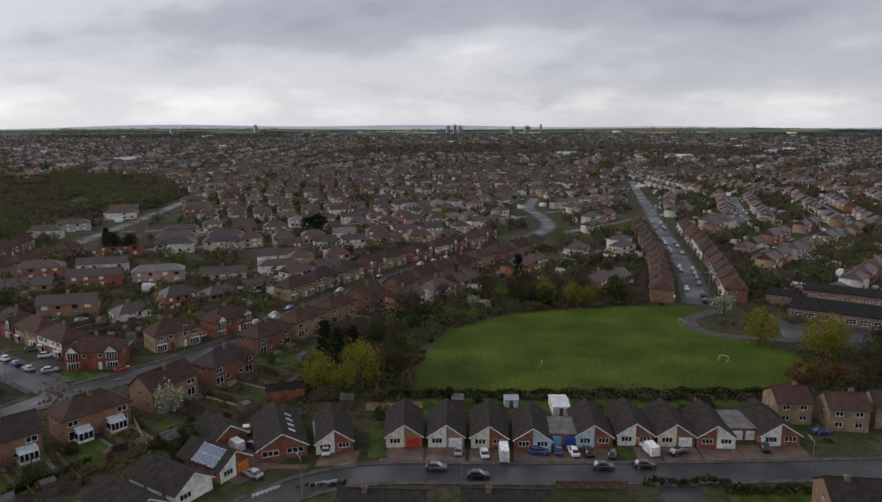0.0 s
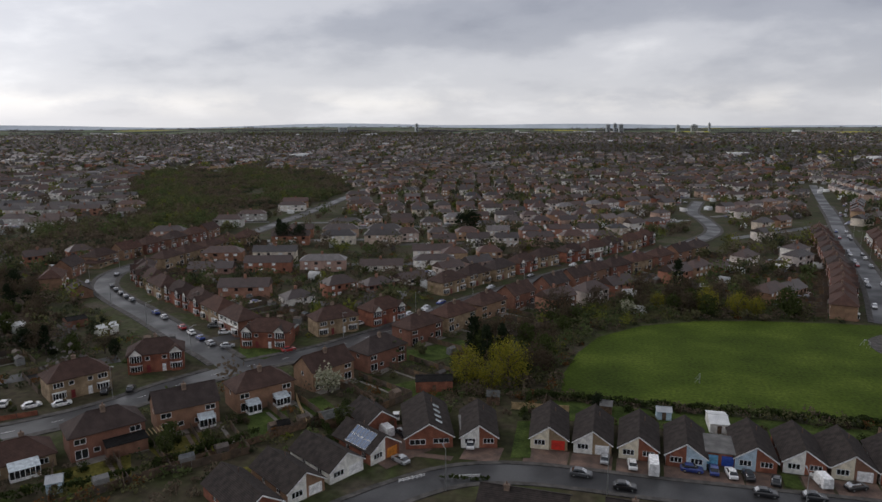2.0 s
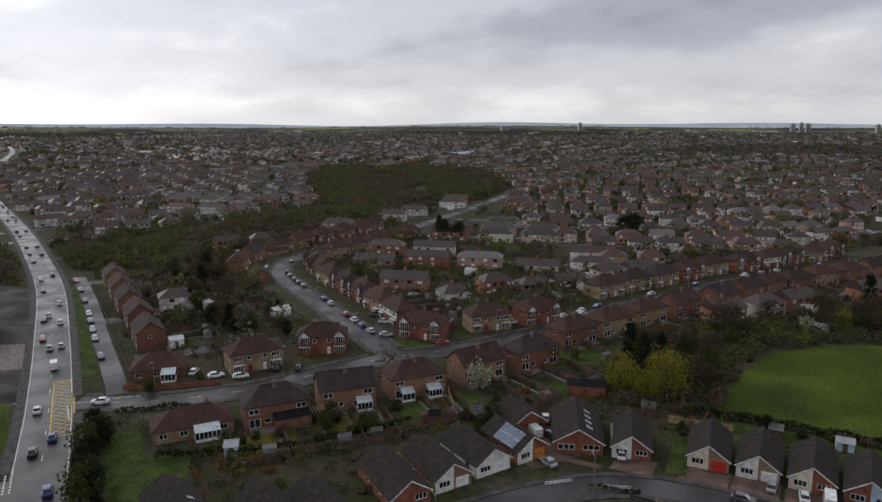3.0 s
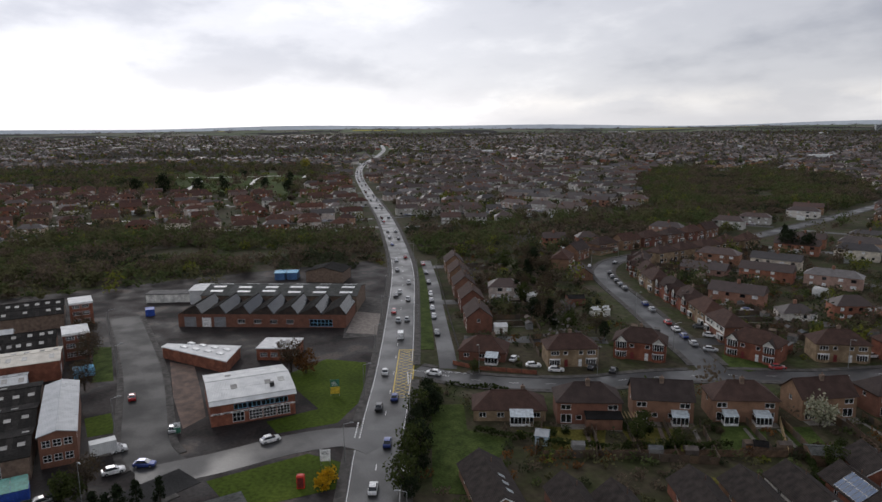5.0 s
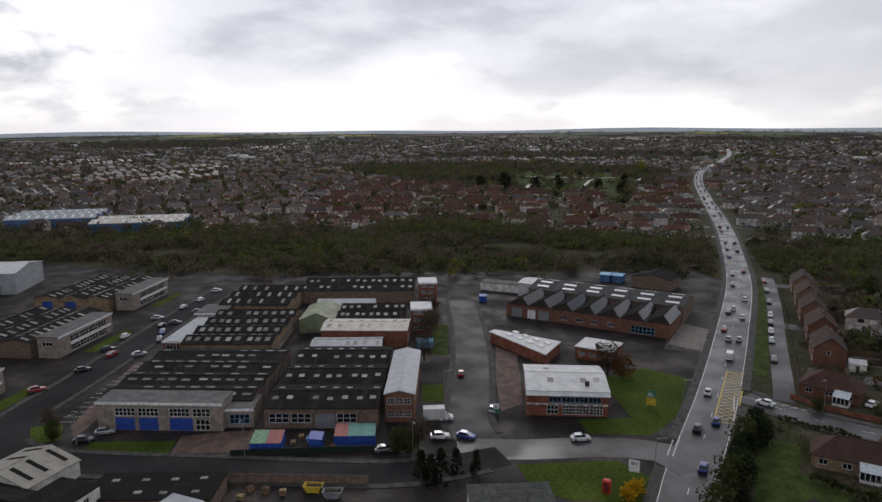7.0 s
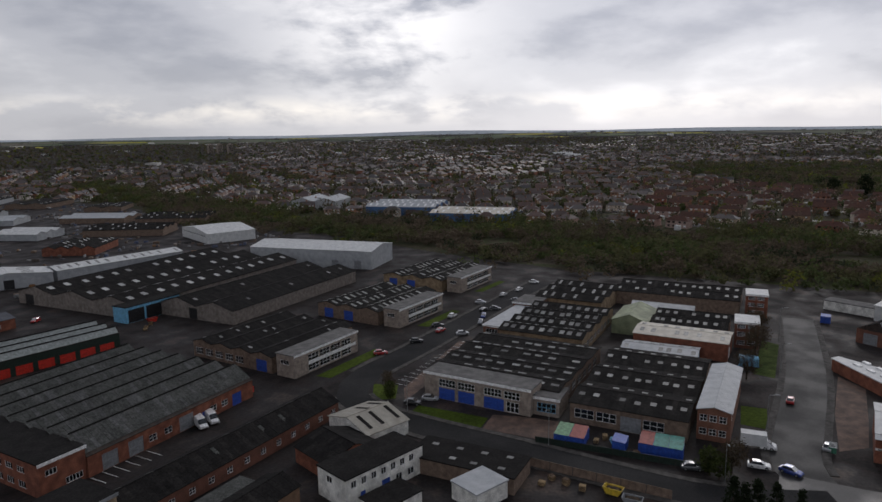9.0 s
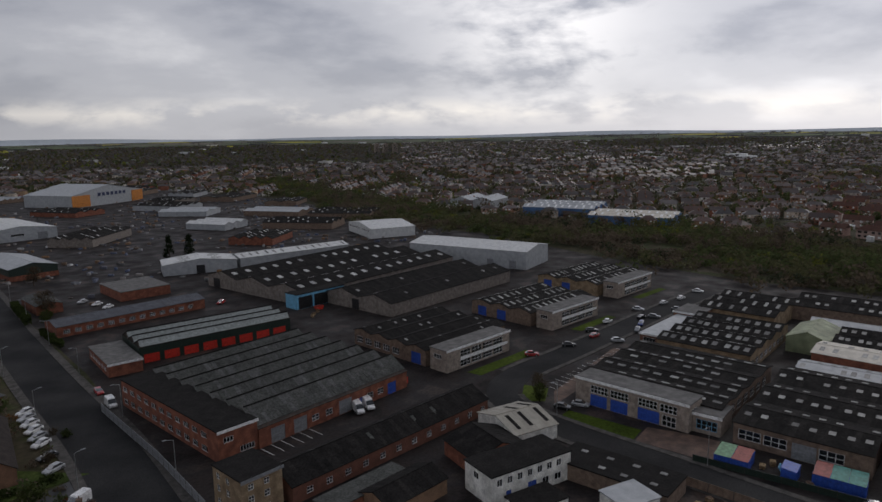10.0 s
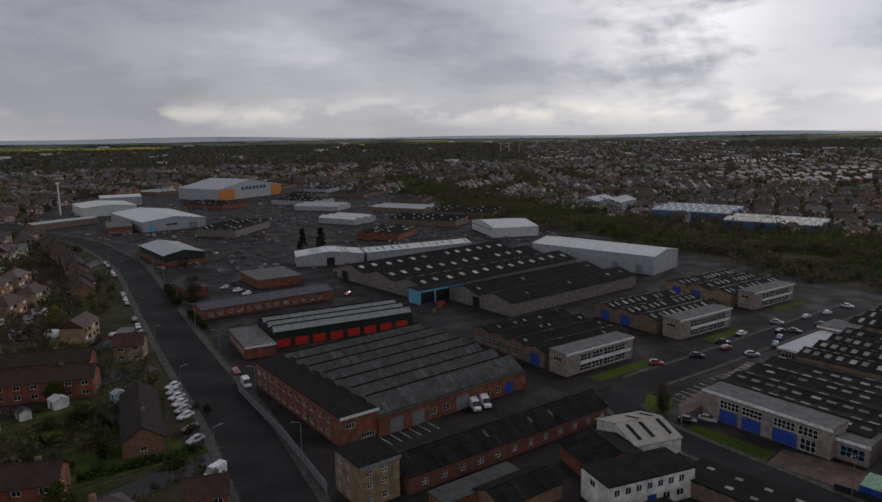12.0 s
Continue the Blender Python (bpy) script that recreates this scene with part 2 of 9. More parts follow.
M["rooflight_white"] = surface("white_rooflight_sheet", [(0.16, 0.16, 0.155), (0.60, 0.60, 0.58), (0.30, 0.30, 0.29), (0.48, 0.48, 0.46)], 0.5, vary="object", bump=0.005)
M["drive"] = surface("red_brown_block_paving", [(0.085, 0.056, 0.044), (0.14, 0.088, 0.064)], 0.85, scale=0.4, bump=0.01)
M["grass"] = surface("mown_playing_field_grass", [(0.043, 0.066, 0.008), (0.052, 0.078, 0.009), (0.068, 0.093, 0.013)], 0.95, scale=0.05, fine=1.2, bump=0.04, spec=0.1)
M["lawn"] = surface("garden_lawn", [(0.034, 0.055, 0.012), (0.06, 0.08, 0.02)], 0.95, scale=0.3, fine=2, bump=0.04, spec=0.1)
M["lawn_dry"] = surface("yellowish_mossy_lawn", [(0.075, 0.07, 0.016), (0.12, 0.105, 0.025)], 0.95, scale=0.3, fine=2, bump=0.04, spec=0.1)
M["soil"] = surface("dug_garden_soil", [(0.045, 0.034, 0.025), (0.08, 0.06, 0.042)], 0.95, scale=0.5, fine=3, bump=0.04, spec=0.1)
M["glass"] = plain("dark_window_glass", (0.03, 0.035, 0.04), 0.06, 0, 0, 0.4)
M["conservatory_glass"] = plain("milky_roof_glazing", (0.45, 0.50, 0.52), 0.15, 0, 0.5)
M["upvc"] = plain("white_upvc", (0.78, 0.78, 0.77), 0.4)
M["timber"] = surface("brown_timber", [(0.09, 0.055, 0.035), (0.16, 0.10, 0.06)], 0.85, scale=1.0, bump=0.01)
M["timber_new"] = surface("pale_new_timber", [(0.36, 0.25, 0.12), (0.45, 0.33, 0.18)], 0.8, scale=1.0, bump=0.01)
M["lead"] = surface("dull_lead_and_pots", [(0.12, 0.07, 0.05), (0.17, 0.10, 0.07)], 0.8, bump=0.01)
for key, c in {"red": (0.55, 0.035, 0.02), "blue": (0.025, 0.075, 0.36), "white": (0.75, 0.75, 0.74), "black": (0.015, 0.015, 0.016), "yellow": (0.6, 0.42, 0.04), "green": (0.04, 0.16, 0.10),
               "grey": (0.22, 0.23, 0.24), "sky_blue": (0.16, 0.42, 0.62), "navy": (0.02, 0.03, 0.09), "orange": (0.55, 0.20, 0.03), "dark_green": (0.014, 0.028, 0.02), "maroon": (0.16, 0.02, 0.02)}.items():
    M[key] = plain(key + "_paint", c, 0.5)
for key, c in {"white": (0.72, 0.72, 0.71), "silver": (0.40, 0.41, 0.42), "black": (0.012, 0.012, 0.014), "blue": (0.025, 0.05, 0.22), "red": (0.35, 0.02, 0.02), "grey": (0.09, 0.095, 0.10)}.items():
    M["car_" + key] = plain(key + "_car_paint", c, 0.3, 0.3 if key in ("silver", "grey", "blue") else 0.0, 0.8)
M["rubber"] = plain("tyre_rubber", (0.015, 0.015, 0.015), 0.9)
M["steel"] = plain("galvanised_steel", (0.35, 0.36, 0.36), 0.45, 0.7)
M["solar"] = plain("blue_solar_cells", (0.05, 0.09, 0.17), 0.18, 0.0, 0.6)
M["bark"] = surface("bark", [(0.05, 0.038, 0.028), (0.085, 0.066, 0.05)], 0.95, bump=0.03)
leafy = {"willow": [(0.15, 0.15, 0.020), (0.25, 0.225, 0.030), (0.20, 0.185, 0.024)], "bare": [(0.060, 0.044, 0.030), (0.09, 0.066, 0.044), (0.075, 0.062, 0.034)],
         "green": [(0.036, 0.052, 0.015), (0.065, 0.08, 0.024), (0.05, 0.062, 0.018)], "conifer": [(0.016, 0.024, 0.012), (0.028, 0.038, 0.018)],
         "blossom": [(0.30, 0.30, 0.20), (0.45, 0.44, 0.33), (0.10, 0.12, 0.05)], "rust": [(0.11, 0.055, 0.022), (0.16, 0.08, 0.03)], "gorse": [(0.45, 0.26, 0.01), (0.55, 0.34, 0.02)],
         "wood_brown": [(0.104, 0.083, 0.060), (0.145, 0.112, 0.078)], "wood_olive": [(0.090, 0.090, 0.043), (0.122, 0.118, 0.056)], "wood_green": [(0.066, 0.086, 0.032), (0.096, 0.118, 0.044)], "wood_dark": [(0.040, 0.048, 0.026), (0.060, 0.068, 0.036)], "wood_bright": [(0.125, 0.135, 0.026), (0.165, 0.170, 0.038)],
         # wood_grey: bare twigs, paled so that haze is in the colour of far trees
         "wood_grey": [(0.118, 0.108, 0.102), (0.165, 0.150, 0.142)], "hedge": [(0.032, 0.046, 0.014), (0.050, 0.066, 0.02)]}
for key, tones in leafy.items():
    M["leaf_" + key] = surface(key + "_foliage", tones, 0.9, vary="island", scale=0.5, fine=3, bump=0.02, spec=0.12)
    # light passes through leaves and between twigs
    nt_ = M["leaf_" + key].node_tree
    thin_, mix_ = nt_.nodes.new("ShaderNodeBsdfTranslucent"), nt_.nodes.new("ShaderNodeMixShader")
    nt_.links.new(nt_.nodes["Principled BSDF"].inputs["Base Color"].links[0].from_socket, thin_.inputs["Color"])
    mix_.inputs[0].default_value = 0.4
    nt_.links.new(nt_.nodes["Principled BSDF"].outputs[0], mix_.inputs[1]), nt_.links.new(thin_.outputs[0], mix_.inputs[2])
    nt_.links.new(mix_.outputs[0], nt_.nodes["Material Output"].inputs["Surface"])
M["far_wall_white"] = surface("town_rendered_walls", [(0.4500, 0.4320, 0.3870), (0.3780, 0.3600, 0.3240), (0.5220, 0.5040, 0.4680), (0.1800, 0.0990, 0.0720)], 0.9, vary="island", bump=0.01)
M["far_roof_red"] = surface("town_red_tile_roofs", [(0.0840, 0.0372, 0.0270), (0.0660, 0.0330, 0.0252), (0.1020, 0.0450, 0.0300), (0.0540, 0.0300, 0.0252)], 0.8, vary="island", bump=0.01, spec=0.25)
M["far_wall"] = surface("town_house_walls", [(0.26, 0.095, 0.058), (0.32, 0.14, 0.085), (0.42, 0.30, 0.18), (0.26, 0.105, 0.068), (0.78, 0.76, 0.70), (0.30, 0.125, 0.075), (0.66, 0.60, 0.50), (0.36, 0.20, 0.12)], 0.9, vary="island", bump=0.01)
# gloss here, and paler tones in the next set, imitate distant haze
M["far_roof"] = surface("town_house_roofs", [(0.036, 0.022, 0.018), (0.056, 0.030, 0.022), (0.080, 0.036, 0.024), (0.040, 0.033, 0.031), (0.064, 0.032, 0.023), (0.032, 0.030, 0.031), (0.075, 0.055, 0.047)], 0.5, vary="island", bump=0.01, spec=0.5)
M["far_roof_hazy"] = surface("weathered_town_roofs", [(0.085, 0.066, 0.060), (0.115, 0.082, 0.070), (0.070, 0.046, 0.038), (0.15, 0.14, 0.135), (0.10, 0.066, 0.055)], 0.45, vary="island", bump=0.01, spec=0.55)
# ---- building tools ----
class Solid:
    """Collects points and faces of one mesh."""

    def __init__(self):
        self.v, self.f, self.m = [], [], []

    def add(self, pts, faces, mat=0):
        k = len(self.v)
        self.v += [tuple(p) for p in pts]
        self.f += [tuple(i + k for i in q) for q in faces]
        self.m += [mat] * len(faces)
        return self

    def box(self, x0, y0, z0, x1, y1, z1, mat=0):
        return self.add([(x0, y0, z0), (x1, y0, z0), (x1, y1, z0), (x0, y1, z0), (x0, y0, z1), (x1, y0, z1), (x1, y1, z1), (x0, y1, z1)],
                        [(3, 2, 1, 0), (4, 5, 6, 7), (0, 1, 5, 4), (1, 2, 6, 5), (2, 3, 7, 6), (3, 0, 4, 7)], mat)

    def prism(self, ring, z0, z1, mat=0, top=None):
        n = len(ring)
        top = top or ring
        return self.add([(x, y, z0) for x, y in ring] + [(x, y, z1) for x, y in top],
                        [tuple(range(n - 1, -1, -1)), tuple(range(n, 2 * n))] + [(i, (i + 1) % n, n + (i + 1) % n, n + i) for i in range(n)], mat)

    def slab(self, a, b, c, d, thick, mat=0):
        """A plate over four corners (counter-clockwise from above), thick downwards along its normal."""
        a, b, c, d = (Vector(p) for p in (a, b, c, d))
        nn = (b - a).cross(d - a).normalized() * thick
        return self.add([p - nn for p in (a, b, c, d)] + [a, b, c, d], [(3, 2, 1, 0), (4, 5, 6, 7), (0, 1, 5, 4), (1, 2, 6, 5), (2, 3, 7, 6), (3, 0, 4, 7)], mat)

    def tube(self, a, b, r0, r1, n=6, mat=0):
        a, b = Vector(a), Vector(b)
        q = (b - a).to_track_quat("Z", "Y")
        ring = [Vector((math.cos(6.28319 * i / n), math.sin(6.28319 * i / n), 0)) for i in range(n)]
        return self.add([a + q @ (p * r0) for p in ring] + [b + q @ (p * r1) for p in ring],
                        [(i, (i + 1) % n, n + (i + 1) % n, n + i) for i in range(n)] + [tuple(range(n - 1, -1, -1)), tuple(range(n, 2 * n))], mat)

    def mesh(self, name, mats, weld=True):
        me = bpy.data.meshes.new(name)
        if weld:
            seen, ids, pts = {}, [], []
            for p in self.v:
                k = (round(p[0], 3), round(p[1], 3), round(p[2], 3))
                if k not in seen:
                    seen[k] = len(pts)
                    pts.append(p)
                ids.append(seen[k])
            faces, keep = [], []
            for q, mt in zip(self.f, self.m):
                r = tuple(dict.fromkeys(ids[i] for i in q))
                if len(r) > 2:
                    faces.append(r)
                    keep.append(mt)
            self.v, self.f, self.m = pts, faces, keep
        me.from_pydata(self.v, [], self.f)
        for x in mats if isinstance(mats, (list, tuple)) else [mats]:
            me.materials.append(x)
        if any(self.m):
            me.polygons.foreach_set("material_index", self.m)
        me.update()
        return me


def part(name, solid, mats, parent, label="", at=None):
    """One mesh object under a thing or a part."""
    ob = new(name, solid if isinstance(solid, bpy.types.Mesh) else solid.mesh(name, mats))
    ob.parent = parent
    if at is not None:
        ob.matrix_basis = at
    if label:
        ob["label"] = label
    return ob


def thing(name, label, category, group="", at=None, kind=""):
    ob = tagged(new(name), label, category, group, kind)
    if at is not None:
        ob.matrix_basis = at
    return ob


def structure(name, solid, mats, label, category=""):
    return tagged(new(name, solid.mesh(name, mats)), label, category or name, kind="structure")


def pierced(s, o, u, width, height, holes, depth=0.14, mat=0):
    """A wall face from o along u, with rectangular openings (u0, z0, u1, z1) and their reveals."""
    o, u = Vector(o), Vector(u)
    inward = Vector((0, 0, 1)).cross(u) * depth
    us = sorted({0.0, width, *[h[0] for h in holes], *[h[2] for h in holes]})
    zs = sorted({0.0, height, *[h[1] for h in holes], *[h[3] for h in holes]})
    P = lambda a, z: o + u * a + Vector((0, 0, z))
    for a, b in zip(us, us[1:]):
        for c, d in zip(zs, zs[1:]):
            if any(h[0] <= a and b <= h[2] and h[1] <= c and d <= h[3] for h in holes):
                continue
            s.add([P(a, c), P(b, c), P(b, d), P(a, d)], [(0, 1, 2, 3)], mat)
    for a, c, b, d in holes:
        q = [P(a, c), P(b, c), P(b, d), P(a, d)]
        r = [p + inward for p in q]
        s.add(q + r, [(0, 4, 5, 1), (1, 5, 6, 2), (2, 6, 7, 3), (3, 7, 4, 0)], mat)


def lattice(s, x0, z0, x1, z1, holes, y0, y1, pane=None, mat=0, glass=1):
    """A plate from y0 (front) to y1 with rectangular holes (x0, z0, x1, z1); with pane, the holes are closed at that depth by glass."""
    xs = sorted({x0, x1, *[h[0] for h in holes], *[h[2] for h in holes]})
    zs = sorted({z0, z1, *[h[1] for h in holes], *[h[3] for h in holes]})
    deep = y1 if pane is None else pane
    for a, b in zip(xs, xs[1:]):
        for c, d in zip(zs, zs[1:]):
            if any(h[0] <= a and b <= h[2] and h[1] <= c and d <= h[3] for h in holes):
                continue
            s.add([(a, y0, c), (b, y0, c), (b, y0, d), (a, y0, d)], [(0, 1, 2, 3)], mat)
            if pane is None:
                s.add([(a, y1, c), (b, y1, c), (b, y1, d), (a, y1, d)], [(3, 2, 1, 0)], mat)
    for a, c, b, d in holes:
        q = [(a, c), (b, c), (b, d), (a, d)]
        s.add([(x, y0, z) for x, z in q] + [(x, deep, z) for x, z in q], [(0, 4, 5, 1), (1, 5, 6, 2), (2, 6, 7, 3), (3, 7, 4, 0)], mat)
        if pane is not None:
            s.add([(x, pane, z) for x, z in q], [(0, 1, 2, 3)], glass)
    q = [(x0, z0), (x1, z0), (x1, z1), (x0, z1)]
    s.add([(x, y0, z) for x, z in q] + [(x, y1, z) for x, z in q], [(1, 5, 4, 0), (2, 6, 5, 1), (3, 7, 6, 2), (0, 4, 7, 3)], mat)
    return s


def lights_of(w, h, across, up, t=0.09):
    """The openings between a window's bars."""
    cx, cz = (w - t) / across, (h - t) / up
    return [(t + cx * i, t + cz * j, cx * (i + 1), cz * (j + 1)) for i in range(across) for j in range(up)]


_shared = {}


def window_meshes(w, h, style="upvc", across=2, up=1):
    key = ("win", round(w, 2), round(h, 2), style, across, up)
    if key not in _shared:
        t = 0.09
        s = lattice(Solid(), 0, 0, w, h, lights_of(w, h, across, up, t), 0.02, 0.1)
        g = Solid().box(t, 0.055, t, w - t, 0.07, h - t)
        sl = Solid().box(-0.06, -0.06, -0.08, w + 0.06, 0.1, 0)
        _shared[key] = (s.mesh("window_frame", M[style]), g.mesh("pane", M["glass"]), sl.mesh("sill", M["upvc"]))
    return _shared[key]


def put_window(parent, m, w, h, style="upvc", across=2, up=1, sill=False):
    f, g, sl = window_meshes(w, h, style, across, up)
    ob = part("window", f, None, parent, at=m)
    part("pane", g, None, ob)
    if sill:
        part("sill", sl, None, ob)
    return ob


def put_door(parent, m, w, h, mat, name="door"):
    key = ("door", name, round(w, 2), round(h, 2), mat.name)
    if key not in _shared:
        n = max(1, round(h / 0.55)) if name != "door" else 2
        s = lattice(Solid(), 0, 0, w, h, [(0.06 * w, h * (i + 0.1) / n, 0.94 * w, h * (i + 0.9) / n) for i in range(n)], 0.03, 0.12, 0.06, 0, 0)
        _shared[key] = s.mesh(name, mat)
    return part(name, _shared[key], None, parent, at=m)


def shell(root, W, D, H, sides, mat, name="wall", y0=None, label=""):
    """Four walls with real openings, centred on the root, the front towards -y. sides: for each of front, right, back, left a list of
    (kind, u, z, w, h, extra...) with kind 'w' (style, across, up), 'd' (material) or 'g' (material, a wide door)."""
    s = Solid()
    x, y = W / 2, D / 2
    frames = {"front": ((-x, -y, 0), (1, 0, 0), W, 0), "right": ((x, -y, 0), (0, 1, 0), D, 90), "back": ((x, y, 0), (-1, 0, 0), W, 180), "left": ((-x, y, 0), (0, -1, 0), D, 270)}
    for side, (o, u, width, turn) in frames.items():
        items = sides.get(side, ())
        pierced(s, o, u, width, H, [(i[1], i[2], i[1] + i[3], i[2] + i[4]) for i in items], 0.16)
        for kind, a, z, w, h, *extra in items:
            at = pose(*(Vector(o) + Vector(u) * a + Vector((0, 0, z))), 0, 0, turn) @ pose(0, 0.04, 0)
            if kind == "w":
                put_window(root, at, w, h, *(extra or ["upvc", 2, 1]))
            else:
                put_door(root, at, w, h, extra[0] if extra else M["upvc"], "door" if kind == "d" else "roller_door")
    return s


def hip_roof(W, D, eave, ridge, over=0.4, inset=None):
    x, y = W / 2 + over, D / 2 + over
    z = eave - 0.12
    r = (y if inset is None else inset)
    r = min(r, x - 0.3)
    s = Solid()
    s.add([(-x, -y, z), (x, -y, z), (x, y, z), (-x, y, z), (-x, -y, z + 0.16), (x, -y, z + 0.16), (x, y, z + 0.16), (-x, y, z + 0.16), (-x + r, 0, ridge), (x - r, 0, ridge)],
          [(3, 2, 1, 0), (0, 1, 5, 4), (1, 2, 6, 5), (2, 3, 7, 6), (3, 0, 4, 7), (4, 5, 9, 8), (5, 6, 9), (6, 7, 8, 9), (7, 4, 8)])
    s.tube((-x + r, 0, ridge), (x - r, 0, ridge), 0.12, 0.12, 5)
    return s


def gable_roof(W, D, eave, ridge, over=0.35, axis="y", thick=0.16):
    """Two slopes with the ridge along x or y."""
    s = Solid()
    half, run = (W / 2, D / 2) if axis == "y" else (D / 2, W / 2)
    k = (ridge - eave) / half
    e, zz, r = half + over, eave - over * k, run + over
    for sg in (-1, 1):
        pts = [(0, -r, ridge + thick), (0, r, ridge + thick), (sg * e, r, zz + thick), (sg * e, -r, zz + thick)]
        if sg > 0:
            pts = [pts[0], pts[3], pts[2], pts[1]]
        if axis == "x":
            pts = [(-p[1], p[0], p[2]) for p in pts]
        s.slab(*pts, thick)
    a, b = ((0, -r, ridge + thick), (0, r, ridge + thick)) if axis == "y" else ((-r, 0, ridge + thick), (r, 0, ridge + thick))
    return s.tube(a, b, 0.12, 0.12, 5)


def gable_ends(s, W, D, eave, ridge, axis="y", front=0, back=0):
    """Triangular tops of the end walls, as wedges 0.2 m thick."""
    half, run = (W / 2, D / 2) if axis == "y" else (D / 2, W / 2)
    for sg, mt in ((-1, front), (1, back)):
        pts = [(-half, sg * run, eave), (half, sg * run, eave), (0, sg * run, ridge), (-half, sg * (run - 0.2), eave), (half, sg * (run - 0.2), eave), (0, sg * (run - 0.2), ridge)]
        if axis == "x":
            pts = [(-p[1], p[0], p[2]) for p in pts]
        f = [(0, 1, 2), (5, 4, 3), (0, 3, 4, 1), (1, 4, 5, 2), (2, 5, 3, 0)]
        s.add(pts, f if sg < 0 else [q[::-1] for q in f], mt)


def chimney(parent, x, y, z0, z1, mat=None, pots=1):
    s = Solid().box(x - 0.45, y - 0.3, z0, x + 0.45, y + 0.3, z1)
    s.box(x - 0.52, y - 0.37, z1 - 0.25, x + 0.52, y + 0.37, z1 - 0.1)
    c = part("chimney", s, mat or M["brick"], parent)
    for i in range(pots):
        dx = (i - (pots - 1) / 2) * 0.4
        part("chimney_pot", Solid().tube((x + dx, y, z1), (x + dx, y, z1 + 0.5), 0.13, 0.1, 8), M["lead"], c)
    return c


def curve(points, step=4.0):
    """A smooth line through the points, sampled about every step metres."""
    p = [Vector((*q, 0)) for q in points]
    p = [p[0] * 2 - p[1]] + p + [p[-1] * 2 - p[-2]]
    out = []
    for i in range(1, len(p) - 2):
        a, b, c, d = p[i - 1:i + 3]
        n = max(1, int((c - b).length / step))
        for j in range(n):
            t = j / n
            out.append(0.5 * (2 * b + (c - a) * t + (2 * a - 5 * b + 4 * c - d) * t * t + (3 * b - a - 3 * c + d) * t ** 3))
    return out + [p[-2]]


def offsets(line, d):
    out = []
    for i, p in enumerate(line):
        u = (line[min(i + 1, len(line) - 1)] - line[max(i - 1, 0)]).normalized()
        out.append(p + Vector((-u.y, u.x, 0)) * d)
    return out


def inside(poly, x, y):
    """Even-odd test, for numpy arrays or numbers."""
    x, y = np.asarray(x, float), np.asarray(y, float)
    r = np.zeros(x.shape, bool)
    for (ax, ay), (bx, by) in zip(poly, poly[1:] + poly[:1]):
        c = (ay > y) != (by > y)
        with np.errstate(divide="ignore", invalid="ignore"):
            r ^= c & (x < (bx - ax) * (y - ay) / ((by - ay) if by != ay else 1e-9) + ax)
    return r


def land(x, y):
    """Height of the ground: level near by, rising to low hills far off."""
    d = np.hypot(x, y)
    h = np.arctan2(-np.asarray(x, float), y)
    s = np.clip((d - 1500) / 3300, 0, 1)
    hills = 30 + 5 * np.exp(-((h - 0.50) / 0.25) ** 2) + 6 * np.exp(-((h - 1.35) / 0.3) ** 2) - 6 * np.exp(-((h - 2.6) / 0.5) ** 2)
    return s * s * (3 - 2 * s) * (hills + 5 + 6 * np.sin(h * 9 + 1) * np.sin(d / 900))

# ---- ground, roads, pavements ----
FIELD = [(-16, 157), (-17, 172), (-15, 190), (-10, 207), (3, 223), (20, 233), (40, 239), (60, 242), (77, 244), (80, 233), (70, 224), (69, 212), (76, 204), (84, 202), (91, 190), (90, 180), (82, 170), (76, 162)]
BELT = [(-640, -760), (-485, -525), (-385, -315), (-374, -220), (-335, -135), (-310, -60), (-306, 18), (-300, 93), (-292, 148), (-280, 176), (-285, 200), (-272, 257), (-256, 300), (-264, 342), (-263, 413), (-265, 508), (-256, 590), (-330, 720), (-428, 856), (-544, 848), (-643, 782), (-509, 564), (-370, 445), (-334, 390),
        (-363, 352), (-345, 300), (-366, 235), (-362, 195), (-385, 165), (-414, 135), (-425, 95), (-480, 48), (-441, -85), (-457, -206), (-470, -330), (-600, -600), (-720, -790)]
ESTATE = [(-306, 18), (-300, 93), (-292, 146), (-262, 146), (-200, 108), (-156, 80), (-118, 54), (-92, 38), (-60, 10), (-45, -60), (-68, -110), (-92, -185), (-132, -350), (-146, -450), (-138, -540), (-150, -640), (-240, -780), (-500, -900), (-485, -525), (-385, -315), (-374, -220), (-335, -135), (-310, -60)]
CLEARING = [(-707, 146), (-630, 230), (-822, 334), (-948, 334), (-1035, 209)]
GRAVES = [(-720, 120), (-620, 225), (-760, 330), (-1010, 440), (-1300, 300), (-1250, -100), (-900, 0)]
